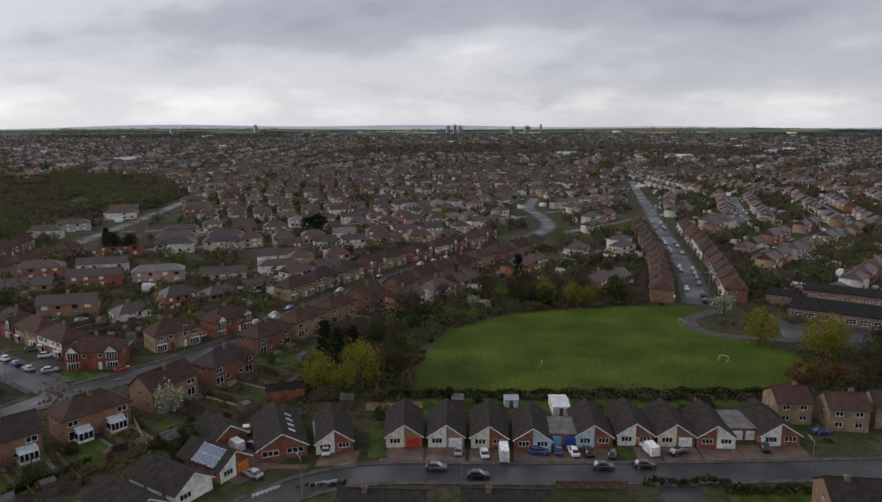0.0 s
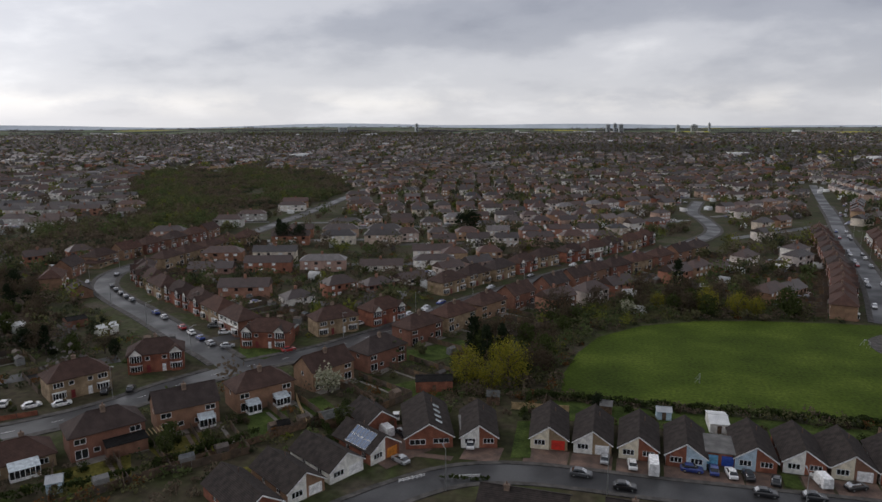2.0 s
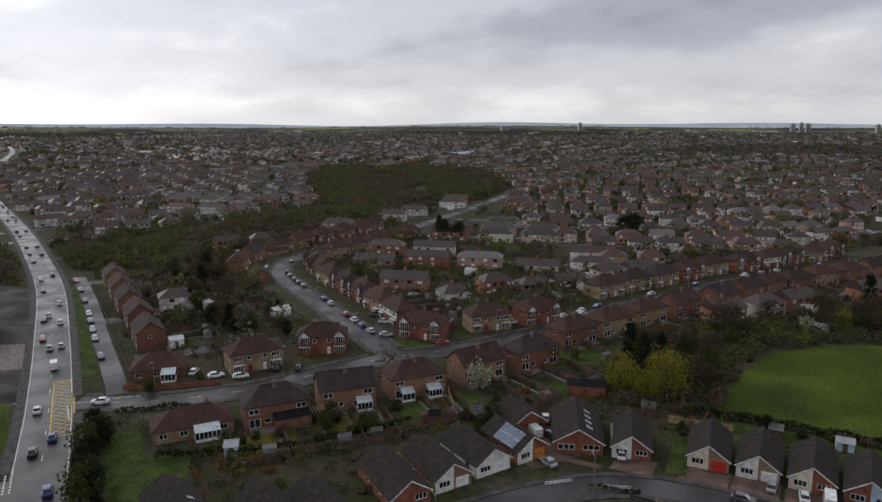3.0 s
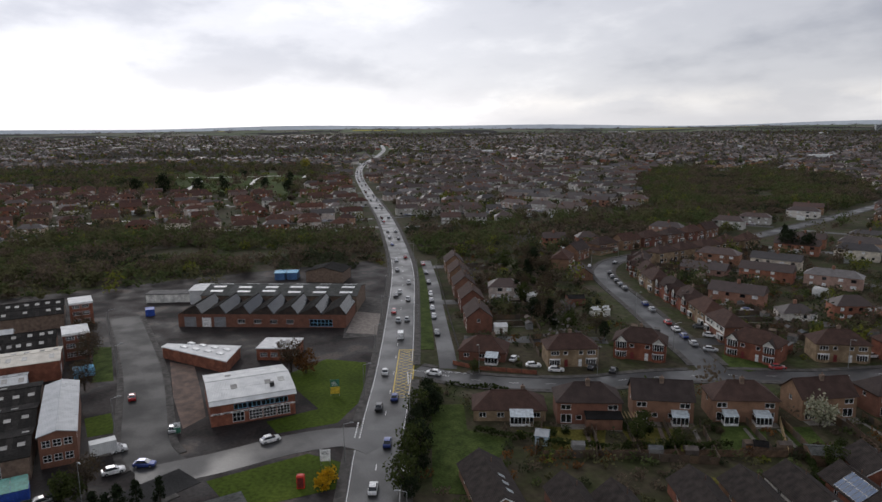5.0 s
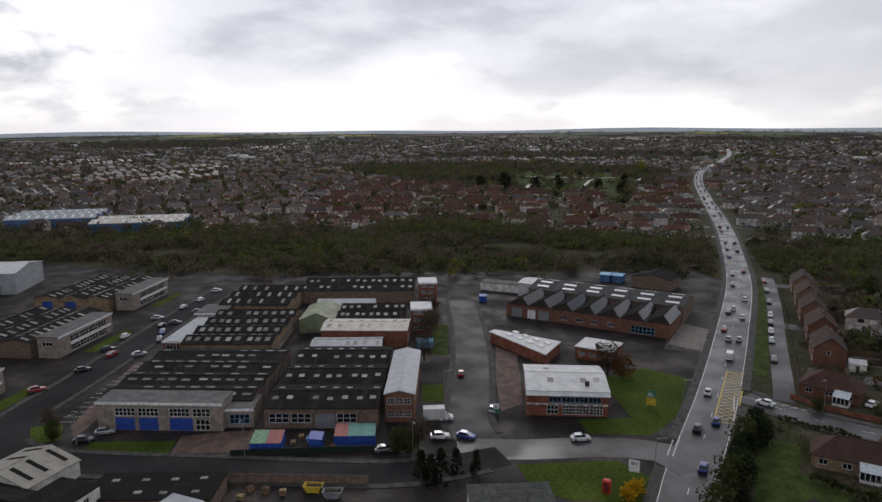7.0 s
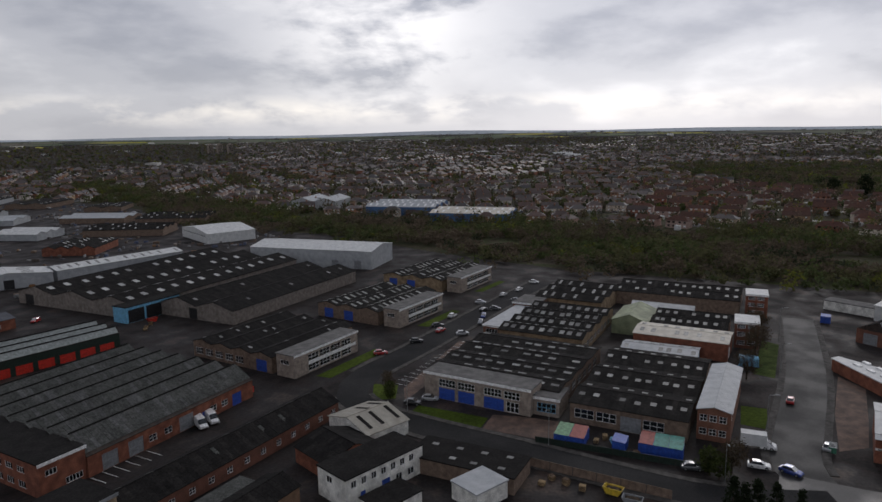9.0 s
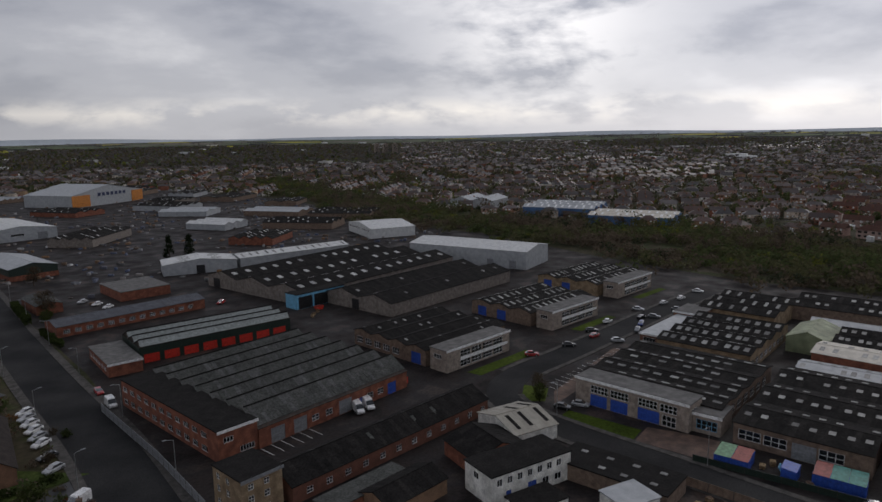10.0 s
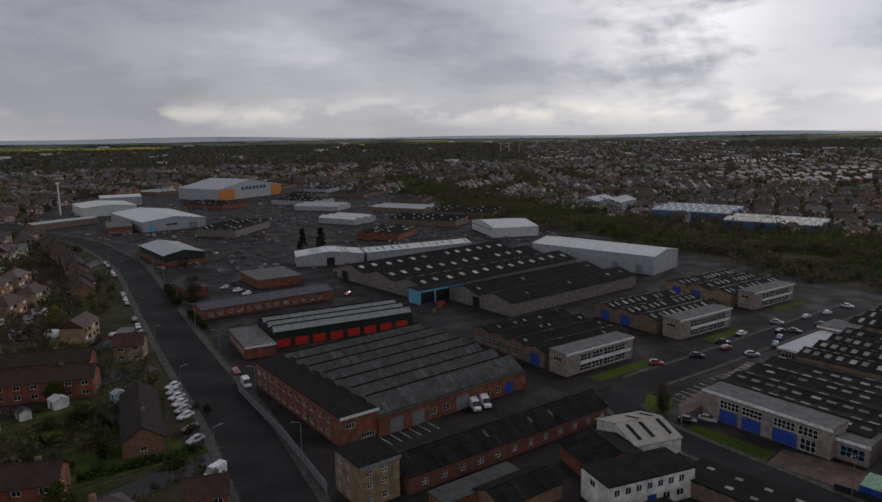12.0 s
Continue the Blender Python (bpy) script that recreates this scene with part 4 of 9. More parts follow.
def bungalow(x, y, turn, label, W=7.4, D=13.0, eave=2.5, ridge=5.0, left="cream", right="brick", right_door="", skylights=0, solar=False, front_window=True, side="brick"):
    """A gable-fronted bungalow; x, y is the middle of its front."""
    t = radians(turn)
    root = thing("bungalow", label, "bungalow", "gable-fronted bungalows", pose(x - math.sin(t) * D / 2, y + math.cos(t) * D / 2, 0, 0, 0, turn))
    sides = {"front": [], "right": [("w", 3.0, 1.0, 1.1, 1.0), ("w", 8.0, 1.0, 1.6, 1.0)], "left": [("w", 4.0, 1.0, 1.1, 1.0), ("w", 9.0, 1.0, 1.3, 1.0)], "back": [("w", 0.8, 0.9, 2.0, 1.3), ("d", 4.4, 0.05, 1.8, 2.1)]}
    half = W / 2
    if right_door:
        sides["front"].append(("g", half + 0.5, 0.05, half - 1.0, 2.05, M[right_door]))
    elif right != "none":
        sides["front"].append(("w", half + 0.8, 0.95, half - 1.5, 1.15, "upvc", 3, 1))
    s = shell(root, W, D, eave, sides, None)
    gable_ends(s, W, D, eave, ridge, "y")
    part("wall", s, M[side], root)
    k = (ridge - eave) / half
    if left != "none":
        pz = Solid()
        pts = [(-half, 0), (0, 0), (0, ridge - 0.12), (-half, eave - 0.05)]
        hole = (-half + 0.75, 0.9, -0.75, 2.1)
        yf = -D / 2
        # a rendered panel round its window
        lattice(pz, -half, 0, 0, eave - 0.05, [hole], yf - 0.06, yf - 0.003)
        pz.add([(-half, yf - 0.06, eave - 0.05), (0, yf - 0.06, eave - 0.05), (0, yf - 0.06, ridge - 0.12), (-half, yf - 0.003, eave - 0.05), (0, yf - 0.003, eave - 0.05), (0, yf - 0.003, ridge - 0.12)],
               [(0, 1, 2), (5, 4, 3), (0, 3, 4, 1), (1, 4, 5, 2), (2, 5, 3, 0)])
        part("render_panel", pz, M[left], root, "painted render beside the garage")
        put_window(root, pose(hole[0], yf - 0.11, hole[1]), hole[2] - hole[0], hole[3] - hole[1], "upvc", 3, 1)
    part("roof", gable_roof(W, D, eave, ridge, 0.4), M["tile_grey"], root)
    bb = Solid()
    for sg in (-1, 1):
        a, b = (0, -D / 2 - 0.42, ridge + 0.1), (sg * (half + 0.42), -D / 2 - 0.42, eave - 0.42 * k + 0.1)
        q = [a, b, (b[0], b[1] + 0.05, b[2]), (a[0], a[1] + 0.05, a[2])]
        bb.slab(*(q if sg > 0 else q[::-1]), 0.22)
    part("bargeboard", bb, M["upvc"], root)
    for i in range(skylights):
        yy = -D / 2 + 3.0 + 2.6 * i
        u0, u1 = half * 0.35, half * 0.62
        q = [(u0, yy, ridge - u0 * k + 0.24), (u1, yy, ridge - u1 * k + 0.24), (u1, yy + 0.9, ridge - u1 * k + 0.24), (u0, yy + 0.9, ridge - u0 * k + 0.24)]
        part("skylight", Solid().slab(*q, 0.06), M["conservatory_glass"], root)
    if solar:
        for r in range(2):
            for c in range(6):
                yy, u0 = -D / 2 + 1.6 + 1.05 * c, 0.5 + 1.68 * r
                u1 = u0 + 1.6
                q = [(-u0, yy, ridge - u0 * k + 0.27), (-u0, yy + 1.0, ridge - u0 * k + 0.27), (-u1, yy + 1.0, ridge - u1 * k + 0.27), (-u1, yy, ridge - u1 * k + 0.27)]
                sp = part("solar_panel", Solid().slab(*q, 0.04), M["solar"], root)
                fr = Solid()
                for e in range(4):
                    fr.tube(Vector(q[e]) + Vector((0, 0, 0.01)), Vector(q[(e + 1) % 4]) + Vector((0, 0, 0.01)), 0.03, 0.03, 4)
                part("frame", fr, M["steel"], sp)
    part("vent_pipe", Solid().tube((half * 0.3, D / 2 - 4, ridge - 0.8), (half * 0.3, D / 2 - 4, ridge + 0.35), 0.09, 0.09, 8), M["lead"], root)
    HOUSES.append((x, y + 6))
    return root


bungalow(-38.6, 122.4, 22, "wide brick and white bungalow with roof windows", 9.6, 16.5, 2.6, 5.4, "brick_red", "brick", skylights=4, side="brick_red")
bungalow(-28.9, 125.4, 15, "brick bungalow with white rendered gable", left="render", side="brick_red")
bungalow(-15.2, 128.6, 6, "cream rendered bungalow with red garage door", left="cream", right_door="red", side="brick_buff")
bungalow(-6.6, 129, 2, "white rendered bungalow with white garage door", left="render", right_door="white", side="brick_buff")
bungalow(2.2, 129, 0, "cream rendered bungalow with brick side", left="cream", side="brick_red")
bungalow(11, 128.4, -1, "brick bungalow with pale blue gable", left="brick_red", right="brick", side="bluish")
bungalow(23.6, 130.6, 0, "blue rendered bungalow with brick front window", left="bluish", side="brick_red")
bungalow(32.2, 131.8, 0, "white rendered bungalow with brick gable", left="render", side="brick_red")
bungalow(40.4, 131.8, 0, "cream rendered bungalow with white garage door", left="cream", right_door="white", side="brick")
bungalow(48.4, 131.5, -2, "brick bungalow with white side wall", left="brick_red", side="render")
bungalow(61.8, 133.2, 3, "brick bungalow with white bargeboards and rear gable", left="render", side="brick_red", W=8)
bungalow(-45.6, 115.6, 62, "white and brick bungalow with solar panels on its roof", 7.4, 11.7, 2.6, 5.0, "render", right_door="orange", solar=True, side="brick_red")
bungalow(-50, 107.2, 62, "white rendered gable-fronted bungalow by the crescent", left="render", right_door="white", side="render", D=12.9, W=7.8, right="render")
bungalow(-53.9, 98.6, 60, "white rendered bungalow with brick garage side", left="render", right_door="white", side="brick", D=12.8, W=7.6)
bungalow(-57.4, 89.8, 59, "brick bungalow with dormer window", left="none", side="brick_red", D=14.5, W=7.6)
bungalow(-61.5, 77, 67, "brick bungalow with long tiled roof", left="none", side="brick", D=14, W=6.6)
bungalow(-67, 71.6, 68, "brick bungalow with pale skylight", left="none", side="brick", D=15, W=6.6, skylights=1)
bungalow(-80, 63.6, 68, "brick bungalow beside the main road", left="none", side="brick", D=17, W=8, skylights=3)
bungalow(-50.6, 126.4, 49, "small brick bungalow behind the solar roof", left="none", side="brick_red", D=9.5, W=7.4, right_door="timber")


def garage_block(x, y, turn, W, D, H, doors, mats, label):
    root = thing("garage", label, "garage", "", pose(x, y, 0, 0, 0, turn))
    w = W / doors
    s = shell(root, W, D, H, {"front": [("g", w * i + 0.3, 0.05, w - 0.6, 2.1, M[mats[i % len(mats)]]) for i in range(doors)]}, None)
    part("wall", s, M["brick_red"], root)
    part("roof", Solid().box(-W / 2 - 0.15, -D / 2 - 0.2, H, W / 2 + 0.15, D / 2 + 0.15, H + 0.18), M["flat_grey"], root)


garage_block(17.3, 135, 0, 5.6, 8, 2.6, 2, ("sky_blue", "blue"), "flat-roofed double garage with blue doors")
garage_block(55.2, 140, 2, 6.0, 9, 2.6, 2, ("white",), "flat-roofed double garage with white doors")
garage_block(-32.8, 131, 18, 3.2, 7, 2.5, 1, ("blue",), "narrow garage with blue door")
garage_block(-104, 182, 190, 6, 6, 2.6, 2, ("white",), "rendered garage with white doors")


def low_house(x, y, turn, W, D, eave, ridge, wall, label, name="bungalow", hip=True, roof="tile", extra=None, storey=1):
    root = thing(name, label, name.replace("_", " "), "", pose(x, y, 0, 0, 0, turn))
    n = max(2, int(W / 3.4))
    row = lambda z, L, h: [("w", (i + 0.5) * L / n - 0.8, z, 1.6, h, "upvc", 2, 1) for i in range(n)]
    f = row(0.9, W, 1.2) + (row(3.4, W, 1.15) if storey > 1 else [])
    side = [("w", D / 2 - 0.6, 1.0, 1.2, 1.1)] + ([("w", D / 2 - 0.6, 3.4, 1.2, 1.1)] if storey > 1 else [])
    s = shell(root, W, D, eave, {"front": f, "back": f, "left": side, "right": side}, None)
    if not hip:
        gable_ends(s, W, D, eave, ridge, "x")
    part("wall", s, M[wall], root)
    part("roof", hip_roof(W, D, eave, ridge) if hip else gable_roof(W, D, eave, ridge, axis="x"), M[roof], root)
    chimney(root, W * 0.2, 0.5, ridge - 1.2, ridge + 0.8, M["brick_dull"])
    HOUSES.append((x, y))
    return root


def conservatory(parent, x, y, W, D, turn=0, solid_roof=False):
    c = part("conservatory", Solid().box(-W / 2, -D, 0, W / 2, 0, 0.6), M["upvc"], parent, "white framed conservatory", pose(x, y, 0, 0, 0, turn))
    part("pane", Solid().box(-W / 2 + 0.06, -D + 0.06, 0.6, W / 2 - 0.06, 0, 2.1), M["glass"], c)
    fr = Solid()
    n = max(2, int(W / 0.8))
    for i in range(n + 1):
        a = -W / 2 + W * i / n
        fr.box(a - 0.05, -D, 0.6, a + 0.05, -D + 0.08, 2.15)
    for sx in (-W / 2, W / 2 - 0.08):
        fr.box(sx, -D, 0.6, sx + 0.08, 0, 0.7), fr.box(sx, -D, 2.05, sx + 0.08, 0, 2.15)
    part("frame", fr, M["upvc"], c)
    part("glazed_roof", Solid().slab((-W / 2 - 0.1, -D - 0.1, 2.2), (W / 2 + 0.1, -D - 0.1, 2.2), (W / 2 + 0.1, 0, 3.0), (-W / 2 - 0.1, 0, 3.0), 0.07), M["conservatory_glass"], c)


low_house(-237, 221, 118, 12, 8, 2.6, 5.2, "brick", "brown-roofed bungalow on the upper street")
low_house(-241, 252, 100, 12, 8, 2.6, 5.2, "brick_buff", "buff brick bungalow on the upper street")
low_house(-206, 205, 140, 11, 8, 2.6, 5.4, "brick", "brick bungalow with gabled roof by the plots", hip=False)
a = low_house(-149, 110.5, -35 + 80, 13, 9, 2.7, 6.2, "brick", "dark-roofed brick bungalow by the junction")
conservatory(a, 3, -4.5, 3.4, 3)
a = low_house(-114, 91.5, 55, 16, 8, 2.7, 5.8, "brick_buff", "long brown-roofed bungalow with white sun room")
conservatory(a, 2.5, -4, 5, 2.6)
low_house(69, 147.5, 2, 7.5, 7.5, 5.0, 7.4, "brick_buff", "buff brick house with gabled brown roof", "detached_house", False, storey=2)
low_house(79.5, 144.5, -5, 8, 7.5, 5.0, 7.4, "brick_buff", "buff brick house with yellow garage beside", "detached_house", False, storey=2)
low_house(90, 146, -5, 8, 7.5, 5.0, 7.4, "brick_buff", "buff brick house by the trees", "detached_house", False, storey=2)
low_house(-15.5, 100, 180, 14, 8, 4.9, 7.0, "brick", "brown-roofed brick semi-detached houses on the crescent", "semi_detached_house", False, storey=2, roof="tile_grey")
low_house(4.5, 101, 180, 14, 8, 4.9, 7.0, "brick", "tiled semi-detached houses with two chimneys", "semi_detached_house", False, storey=2, roof="tile_grey")
low_house(63, 107, 176, 11, 8, 4.9, 7.4, "brick", "dark brick house by the crescent", "detached_house", False, storey=2, roof="tile_grey")
low_house(52, 95, 176, 9, 7, 2.6, 5.0, "brick", "small hip-roofed bungalow with rear lawn", "bungalow", True)
# terraces and houses beside the avenue
low_house(-45.6, -205.2, 150, 30, 8, 5.0, 7.4, "brick_red", "long red brick terrace with white windows", "terrace", False, storey=2)
low_house(-42.8, -189.2, 150, 27, 8, 5.0, 7.4, "brick_red", "red brick terrace with white porches", "terrace", False, storey=2)
low_house(-71, -203.5, 150, 8, 8, 5.0, 7.6, "brick_buff", "gable-ended brick house by the avenue", "detached_house", False, storey=2)
low_house(-53.2, -150.2, 70.5, 29, 8, 3.6, 6.4, "brick", "long dark-roofed brick houses beside parked cars", "terrace", False, storey=1, roof="tile_grey")
low_house(-26, -133.5, 150, 13, 8, 5.0, 7.6, "brick_red", "red brick houses with white-framed windows", "semi_detached_house", False, storey=2)
low_house(-49.5, -110, 150, 7, 6, 2.6, 5.0, "brick_red", "small red brick house with orange tiled roof", "bungalow", False)

# ---- the works estate ----
M["dusty_glass"] = plain("dusty_greenish_glazing", (0.24, 0.265, 0.255), 0.4)


def sheeted(s, a, b, c, d, thick, pitch=1.05, lap=0.02, laps=1):
    """A slope over four corners (a to b along the eave, d to c along the ridge) as separate roofing sheets, each a little out of line."""
    a, b, c, d = (Vector(p) for p in (a, b, c, d))
    n = max(1, round((b - a).length / pitch))
    up = (b - a).cross(d - a).normalized()
    rnd = random.Random(int((b - a).length * 977 + a.x * 31 + a.y * 7))
    for i in range(n):
        u0, u1 = i / n, (i + 1 - lap) / n
        for k in range(laps):
            v0, v1 = k / laps, (k + 1) / laps - 0.004
            q = [a.lerp(b, u).lerp(d.lerp(c, u), v) + up * rnd.uniform(0, 0.035) for u, v in ((u0, v0), (u1, v0), (u1, v1), (u0, v1))]
            s.slab(*q, thick)


def ridged_roof(L, W, eave, rise, spans, along="x", over=0.3, thick=0.15):
    """Shallow multi-span roof over L by W, ridges along x or y: its decking with ridge caps, and the sheets laid on it."""
    deck, sheets = Solid(), Solid()
    A, B = (L, W) if along == "x" else (W, L)
    w = B / spans
    turn = (lambda p: p) if along == "x" else (lambda p: (-p[1], p[0], p[2]))
    r0, r1 = A / 2 + over, -A / 2 - over
    for i in range(spans):
        y0 = -B / 2 + w * i
        o0 = over if i == 0 else 0
        o1 = over if i == spans - 1 else 0
        mid = y0 + w / 2
        for q in ([(r1, y0 - o0, eave), (r0, y0 - o0, eave), (r0, mid, eave + rise), (r1, mid, eave + rise)],
                  [(r0, y0 + w + o1, eave), (r1, y0 + w + o1, eave), (r1, mid, eave + rise), (r0, mid, eave + rise)]):
            deck.slab(*[turn((p[0], p[1], p[2] + thick - 0.05)) for p in q], thick - 0.05)
            sheeted(sheets, *[turn((p[0], p[1], p[2] + thick)) for p in q], 0.04, laps=2 if w > 9 else 1)
        deck.tube(turn((r1, mid, eave + rise + thick)), turn((r0, mid, eave + rise + thick)), 0.14, 0.14, 5)
    return deck, sheets


def ends(s, L, W, eave, rise, spans, along="x"):
    A, B = (L, W) if along == "x" else (W, L)
    w = B / spans
    for i in range(spans):
        y0 = -B / 2 + w * i
        for sg in (-1, 1):
            x = sg * A / 2
            pts = [(x, y0, eave), (x, y0 + w, eave), (x, y0 + w / 2, eave + rise), (x - sg * 0.2, y0, eave), (x - sg * 0.2, y0 + w, eave), (x - sg * 0.2, y0 + w / 2, eave + rise)]
            if along == "y":
                pts = [(-p[1], p[0], p[2]) for p in pts]
            f = [(0, 1, 2), (5, 4, 3), (0, 3, 4, 1), (1, 4, 5, 2), (2, 5, 3, 0)]
            s.add(pts, f if sg > 0 else [q[::-1] for q in f])


def band(W, z, w, h, gap, start, stop, style="upvc", across=3, up=2):
    out, u = [], start
    while u + w <= stop:
        out.append(("w", u, z, w, h, style, across, up))
        u += w + gap
    return out


def unit(label, x, y, turn, L, W, eave, rise, spans, wall, roof, along="x", lights=(0, 0), sides=None, light_size=(1.6, 2.4), name="factory_unit", category="factory", seed=0, light_mat="rooflight", drop=0.2):
    root = thing(name, label, category, "works buildings", pose(x, y, 0, 0, 0, turn))
    s = shell(root, L, W, eave, sides or {}, None)
    if rise:
        ends(s, L, W, eave, rise, spans, along)
    part("wall", s, M[wall], root)
    if rise:
        deck, sheets = ridged_roof(L, W, eave, rise, spans, along)
        part("roof", deck, M[roof], root)
        part("roof_sheeting", sheets, M[roof], root)["kind"] = "stuff"
    else:
        part("roof", Solid().box(-L / 2 - 0.2, -W / 2 - 0.2, eave, L / 2 + 0.2, W / 2 + 0.2, eave + 0.25), M[roof], root)
    nx, ny = lights
    if nx:
        rnd = random.Random(seed)
        A, B = (L, W) if along == "x" else (W, L)
        w = B / spans
        lw, ll = light_size
        k = rise / (w / 2) if rise else 0
        tilt = math.degrees(math.atan(k))
        me = Solid().box(-lw / 2, -ll / 2, -0.05, lw / 2, ll / 2, 0.07).mesh("rooflight", M[light_mat])
        for i in range(spans):
            for sg in (-1, 1):
                for j in range(nx):
                    for q in range(ny):
                        if rnd.random() < drop:
                            continue
                        u = -A / 2 + A * (j + 0.5) / nx + rnd.uniform(-0.5, 0.5)
                        d = (q + 0.5) / ny * w / 2 * rnd.uniform(0.78, 1.0)
                        v = -B / 2 + w * (i + 0.5) + sg * d
                        z = eave + rise - d * k + 0.17 + (0.1 if not rise else 0)
                        at = pose(u, v, z, -sg * tilt, 0, 0)
                        if along == "y":
                            at = pose(0, 0, 0, 0, 0, 90) @ at
                        part("rooflight", me, None, root, at=at)
    return root


def saw_roof(L, W, eave, rise, n, along="x", crest=0.26):
    """North-light roof: n teeth, each a long sheeted slope, a steep face and brick end gables."""
    teeth, sheets = [], Solid()
    A, B = (L, W) if along == "x" else (W, L)
    w = B / n
    turn = (lambda p: p) if along == "x" else (lambda p: (-p[1], p[0], p[2]))
    a, b = -A / 2 - 0.2, A / 2 + 0.2
    for i in range(n):
        y0 = -B / 2 + w * i
        top = y0 + w * crest
        core = [(y0 + 0.05, eave - 0.1), (top, eave + rise - 0.2), (y0 + w - 0.05, eave - 0.1)]
        pts = [(a + 0.25, *p) for p in core] + [(b - 0.25, *p) for p in core]
        s = Solid()
        teeth.append(s)
        s.add([turn(p) for p in pts], [(0, 2, 1), (3, 4, 5), (0, 1, 4, 3), (1, 2, 5, 4), (0, 3, 5, 2)])
        # sheets stop short of the valley; the bare dark strip imitates shade
        f = 0.75 / w
        lo = eave + rise * f / max(crest, 1 - crest)
        near = [(a, y0 + f * w, lo), (b, y0 + f * w, lo), (b, top, eave + rise), (a, top, eave + rise)]
        far = [(b, y0 + w - f * w, lo), (a, y0 + w - f * w, lo), (a, top, eave + rise), (b, top, eave + rise)]
        sheeted(sheets, *[turn(p) for p in (near if crest > 0.5 else far)], 0.08, 1.0, 0.03, 2)
        e, g = turn((a, y0 - 0.22, eave - 0.02)), turn((b, y0 + 0.22, eave + 0.1))
        s.box(min(e[0], g[0]), min(e[1], g[1]), e[2], max(e[0], g[0]), max(e[1], g[1]), g[2])
    return teeth, sheets


OFFICES = []


def office(label, x, y, turn, L, W, H, wall, windows, roof="flat_grey", door=None):
    root = unit(label, x, y, turn, L, W, H, 0, 1, wall, roof, sides=windows, name="office_block", category="office")
    part("fascia", lattice(Solid(), -L / 2 - 0.25, H - 0.35, L / 2 + 0.25, H + 0.28, [], -W / 2 - 0.26, -W / 2 - 0.205), M["upvc" if wall != "brick_buff" else "grey"], root)
    OFFICES.append(root)
    return root


BW = {"front": [("w", 4.0, 3.3, 4.6, 1.9, "upvc", 5, 2), ("w", 9.2, 3.3, 4.6, 1.9, "upvc", 5, 2), ("w", 16.2, 3.3, 4.6, 1.9, "upvc", 5, 2), ("w", 21.4, 3.3, 4.0, 1.9, "upvc", 4, 2),
                ("g", 4.0, 0.05, 4.4, 2.9, M["blue"]), ("g", 9.3, 0.05, 4.4, 2.9, M["blue"]), ("g", 16.2, 0.05, 5.2, 2.9, M["blue"]), ("w", 22.0, 0.2, 3.2, 2.5, "upvc", 3, 2)],
      "right": [("w", 1.5, 3.6, 3.0, 1.3, "upvc", 3, 1)]}
office("pale brick office front with blue shutters", -148.7, -48.5, 82, 28, 7, 6.3, "brick_pale", BW)
unit("low dark-roofed factory with many rooflights", -169.0, -45, 83, 35, 36, 4.6, 0.7, 4, "brick_dull", "asbestos", "x", (10, 1), {"right": band(36, 1.2, 3.2, 2.2, 1.4, 1, 35)}, (2.0, 0.9), seed=2, drop=0.25)
office("small brick block with white windows", -149, -31.5, 86, 6, 8, 4.2, "brick_pale", {"front": [("w", 0.8, 0.9, 4.4, 2.2, "sky_blue", 4, 2)]})
unit("grey-roofed brick factory with window bands", -164, -11.5, 84, 25, 43, 4.6, 1.3, 3, "brick_dull", "asbestos", "x", (8, 1),
     {"front": band(25, 1.3, 4.4, 2.2, 0.5, 1.0, 11) + [("g", 11.2, 0.05, 4.4, 3.4, M["grey"])] + band(25, 1.3, 4.4, 2.2, 0.4, 16, 24.8)}, (1.3, 1.3), seed=3)
a = unit("brick two-storey wing with grey curved roof", -159, 5.3, 84, 6.6, 30, 6.6, 0.9, 1, "brick", "metal_grey", "y", sides={"front": band(6.6, 1.2, 1.5, 1.5, 0.4, 0.5, 6.4, "upvc", 2, 2) + band(6.6, 4.2, 1.5, 1.5, 0.4, 0.5, 6.4, "upvc", 2, 2), "right": band(30, 4.2, 2.2, 1.5, 0.8, 1, 29)})
unit("pale blue shed with striped rooflights", -192.3, -10, 86, 20, 10, 3.6, 1.0, 1, "bluish", "metal_grey", "x", (7, 1), None, (1.2, 2.2), seed=4)
unit("red brick hall with cream sheet roof", -205, -4.5, 83, 26, 12.5, 5.2, 0.9, 1, "brick_red", "metal_cream", "x", (8, 1), {"right": [("g", 3, 0.05, 3.4, 3, M["upvc"])]}, (1.2, 2.4), seed=5)
unit("dark-roofed brick hall behind the cream roof", -223, -2.5, 85, 22, 19, 4.8, 1.2, 2, "brick", "asbestos", "x", (9, 1), None, (1.2, 1.6), seed=6)
unit("olive green metal shed among factories", -224, -20, 84, 11, 18, 4.4, 2.2, 1, "metal_green", "metal_green", "y", (0, 0))
unit("white barrel-roofed shed among factories", -236, -12, 84, 20, 6, 4.2, 1.6, 1, "metal_white", "metal_white", "x", (0, 0))
W3 = {"front": band(6.6, 1.0, 2.2, 1.4, 0.6, 0.7, 6.4) + band(6.6, 3.6, 2.2, 1.4, 0.6, 0.7, 6.4) + band(6.6, 6.0, 2.2, 1.2, 0.6, 0.7, 6.4)}
office("brick stair tower with pale flat roof", -216.5, 13.2, 88, 6.6, 9, 7.8, "brick", W3, "metal_white")
office("red brick office tower with flat roof", -254, 18, 88, 6.8, 9, 7.8, "brick_red", W3, "metal_white")
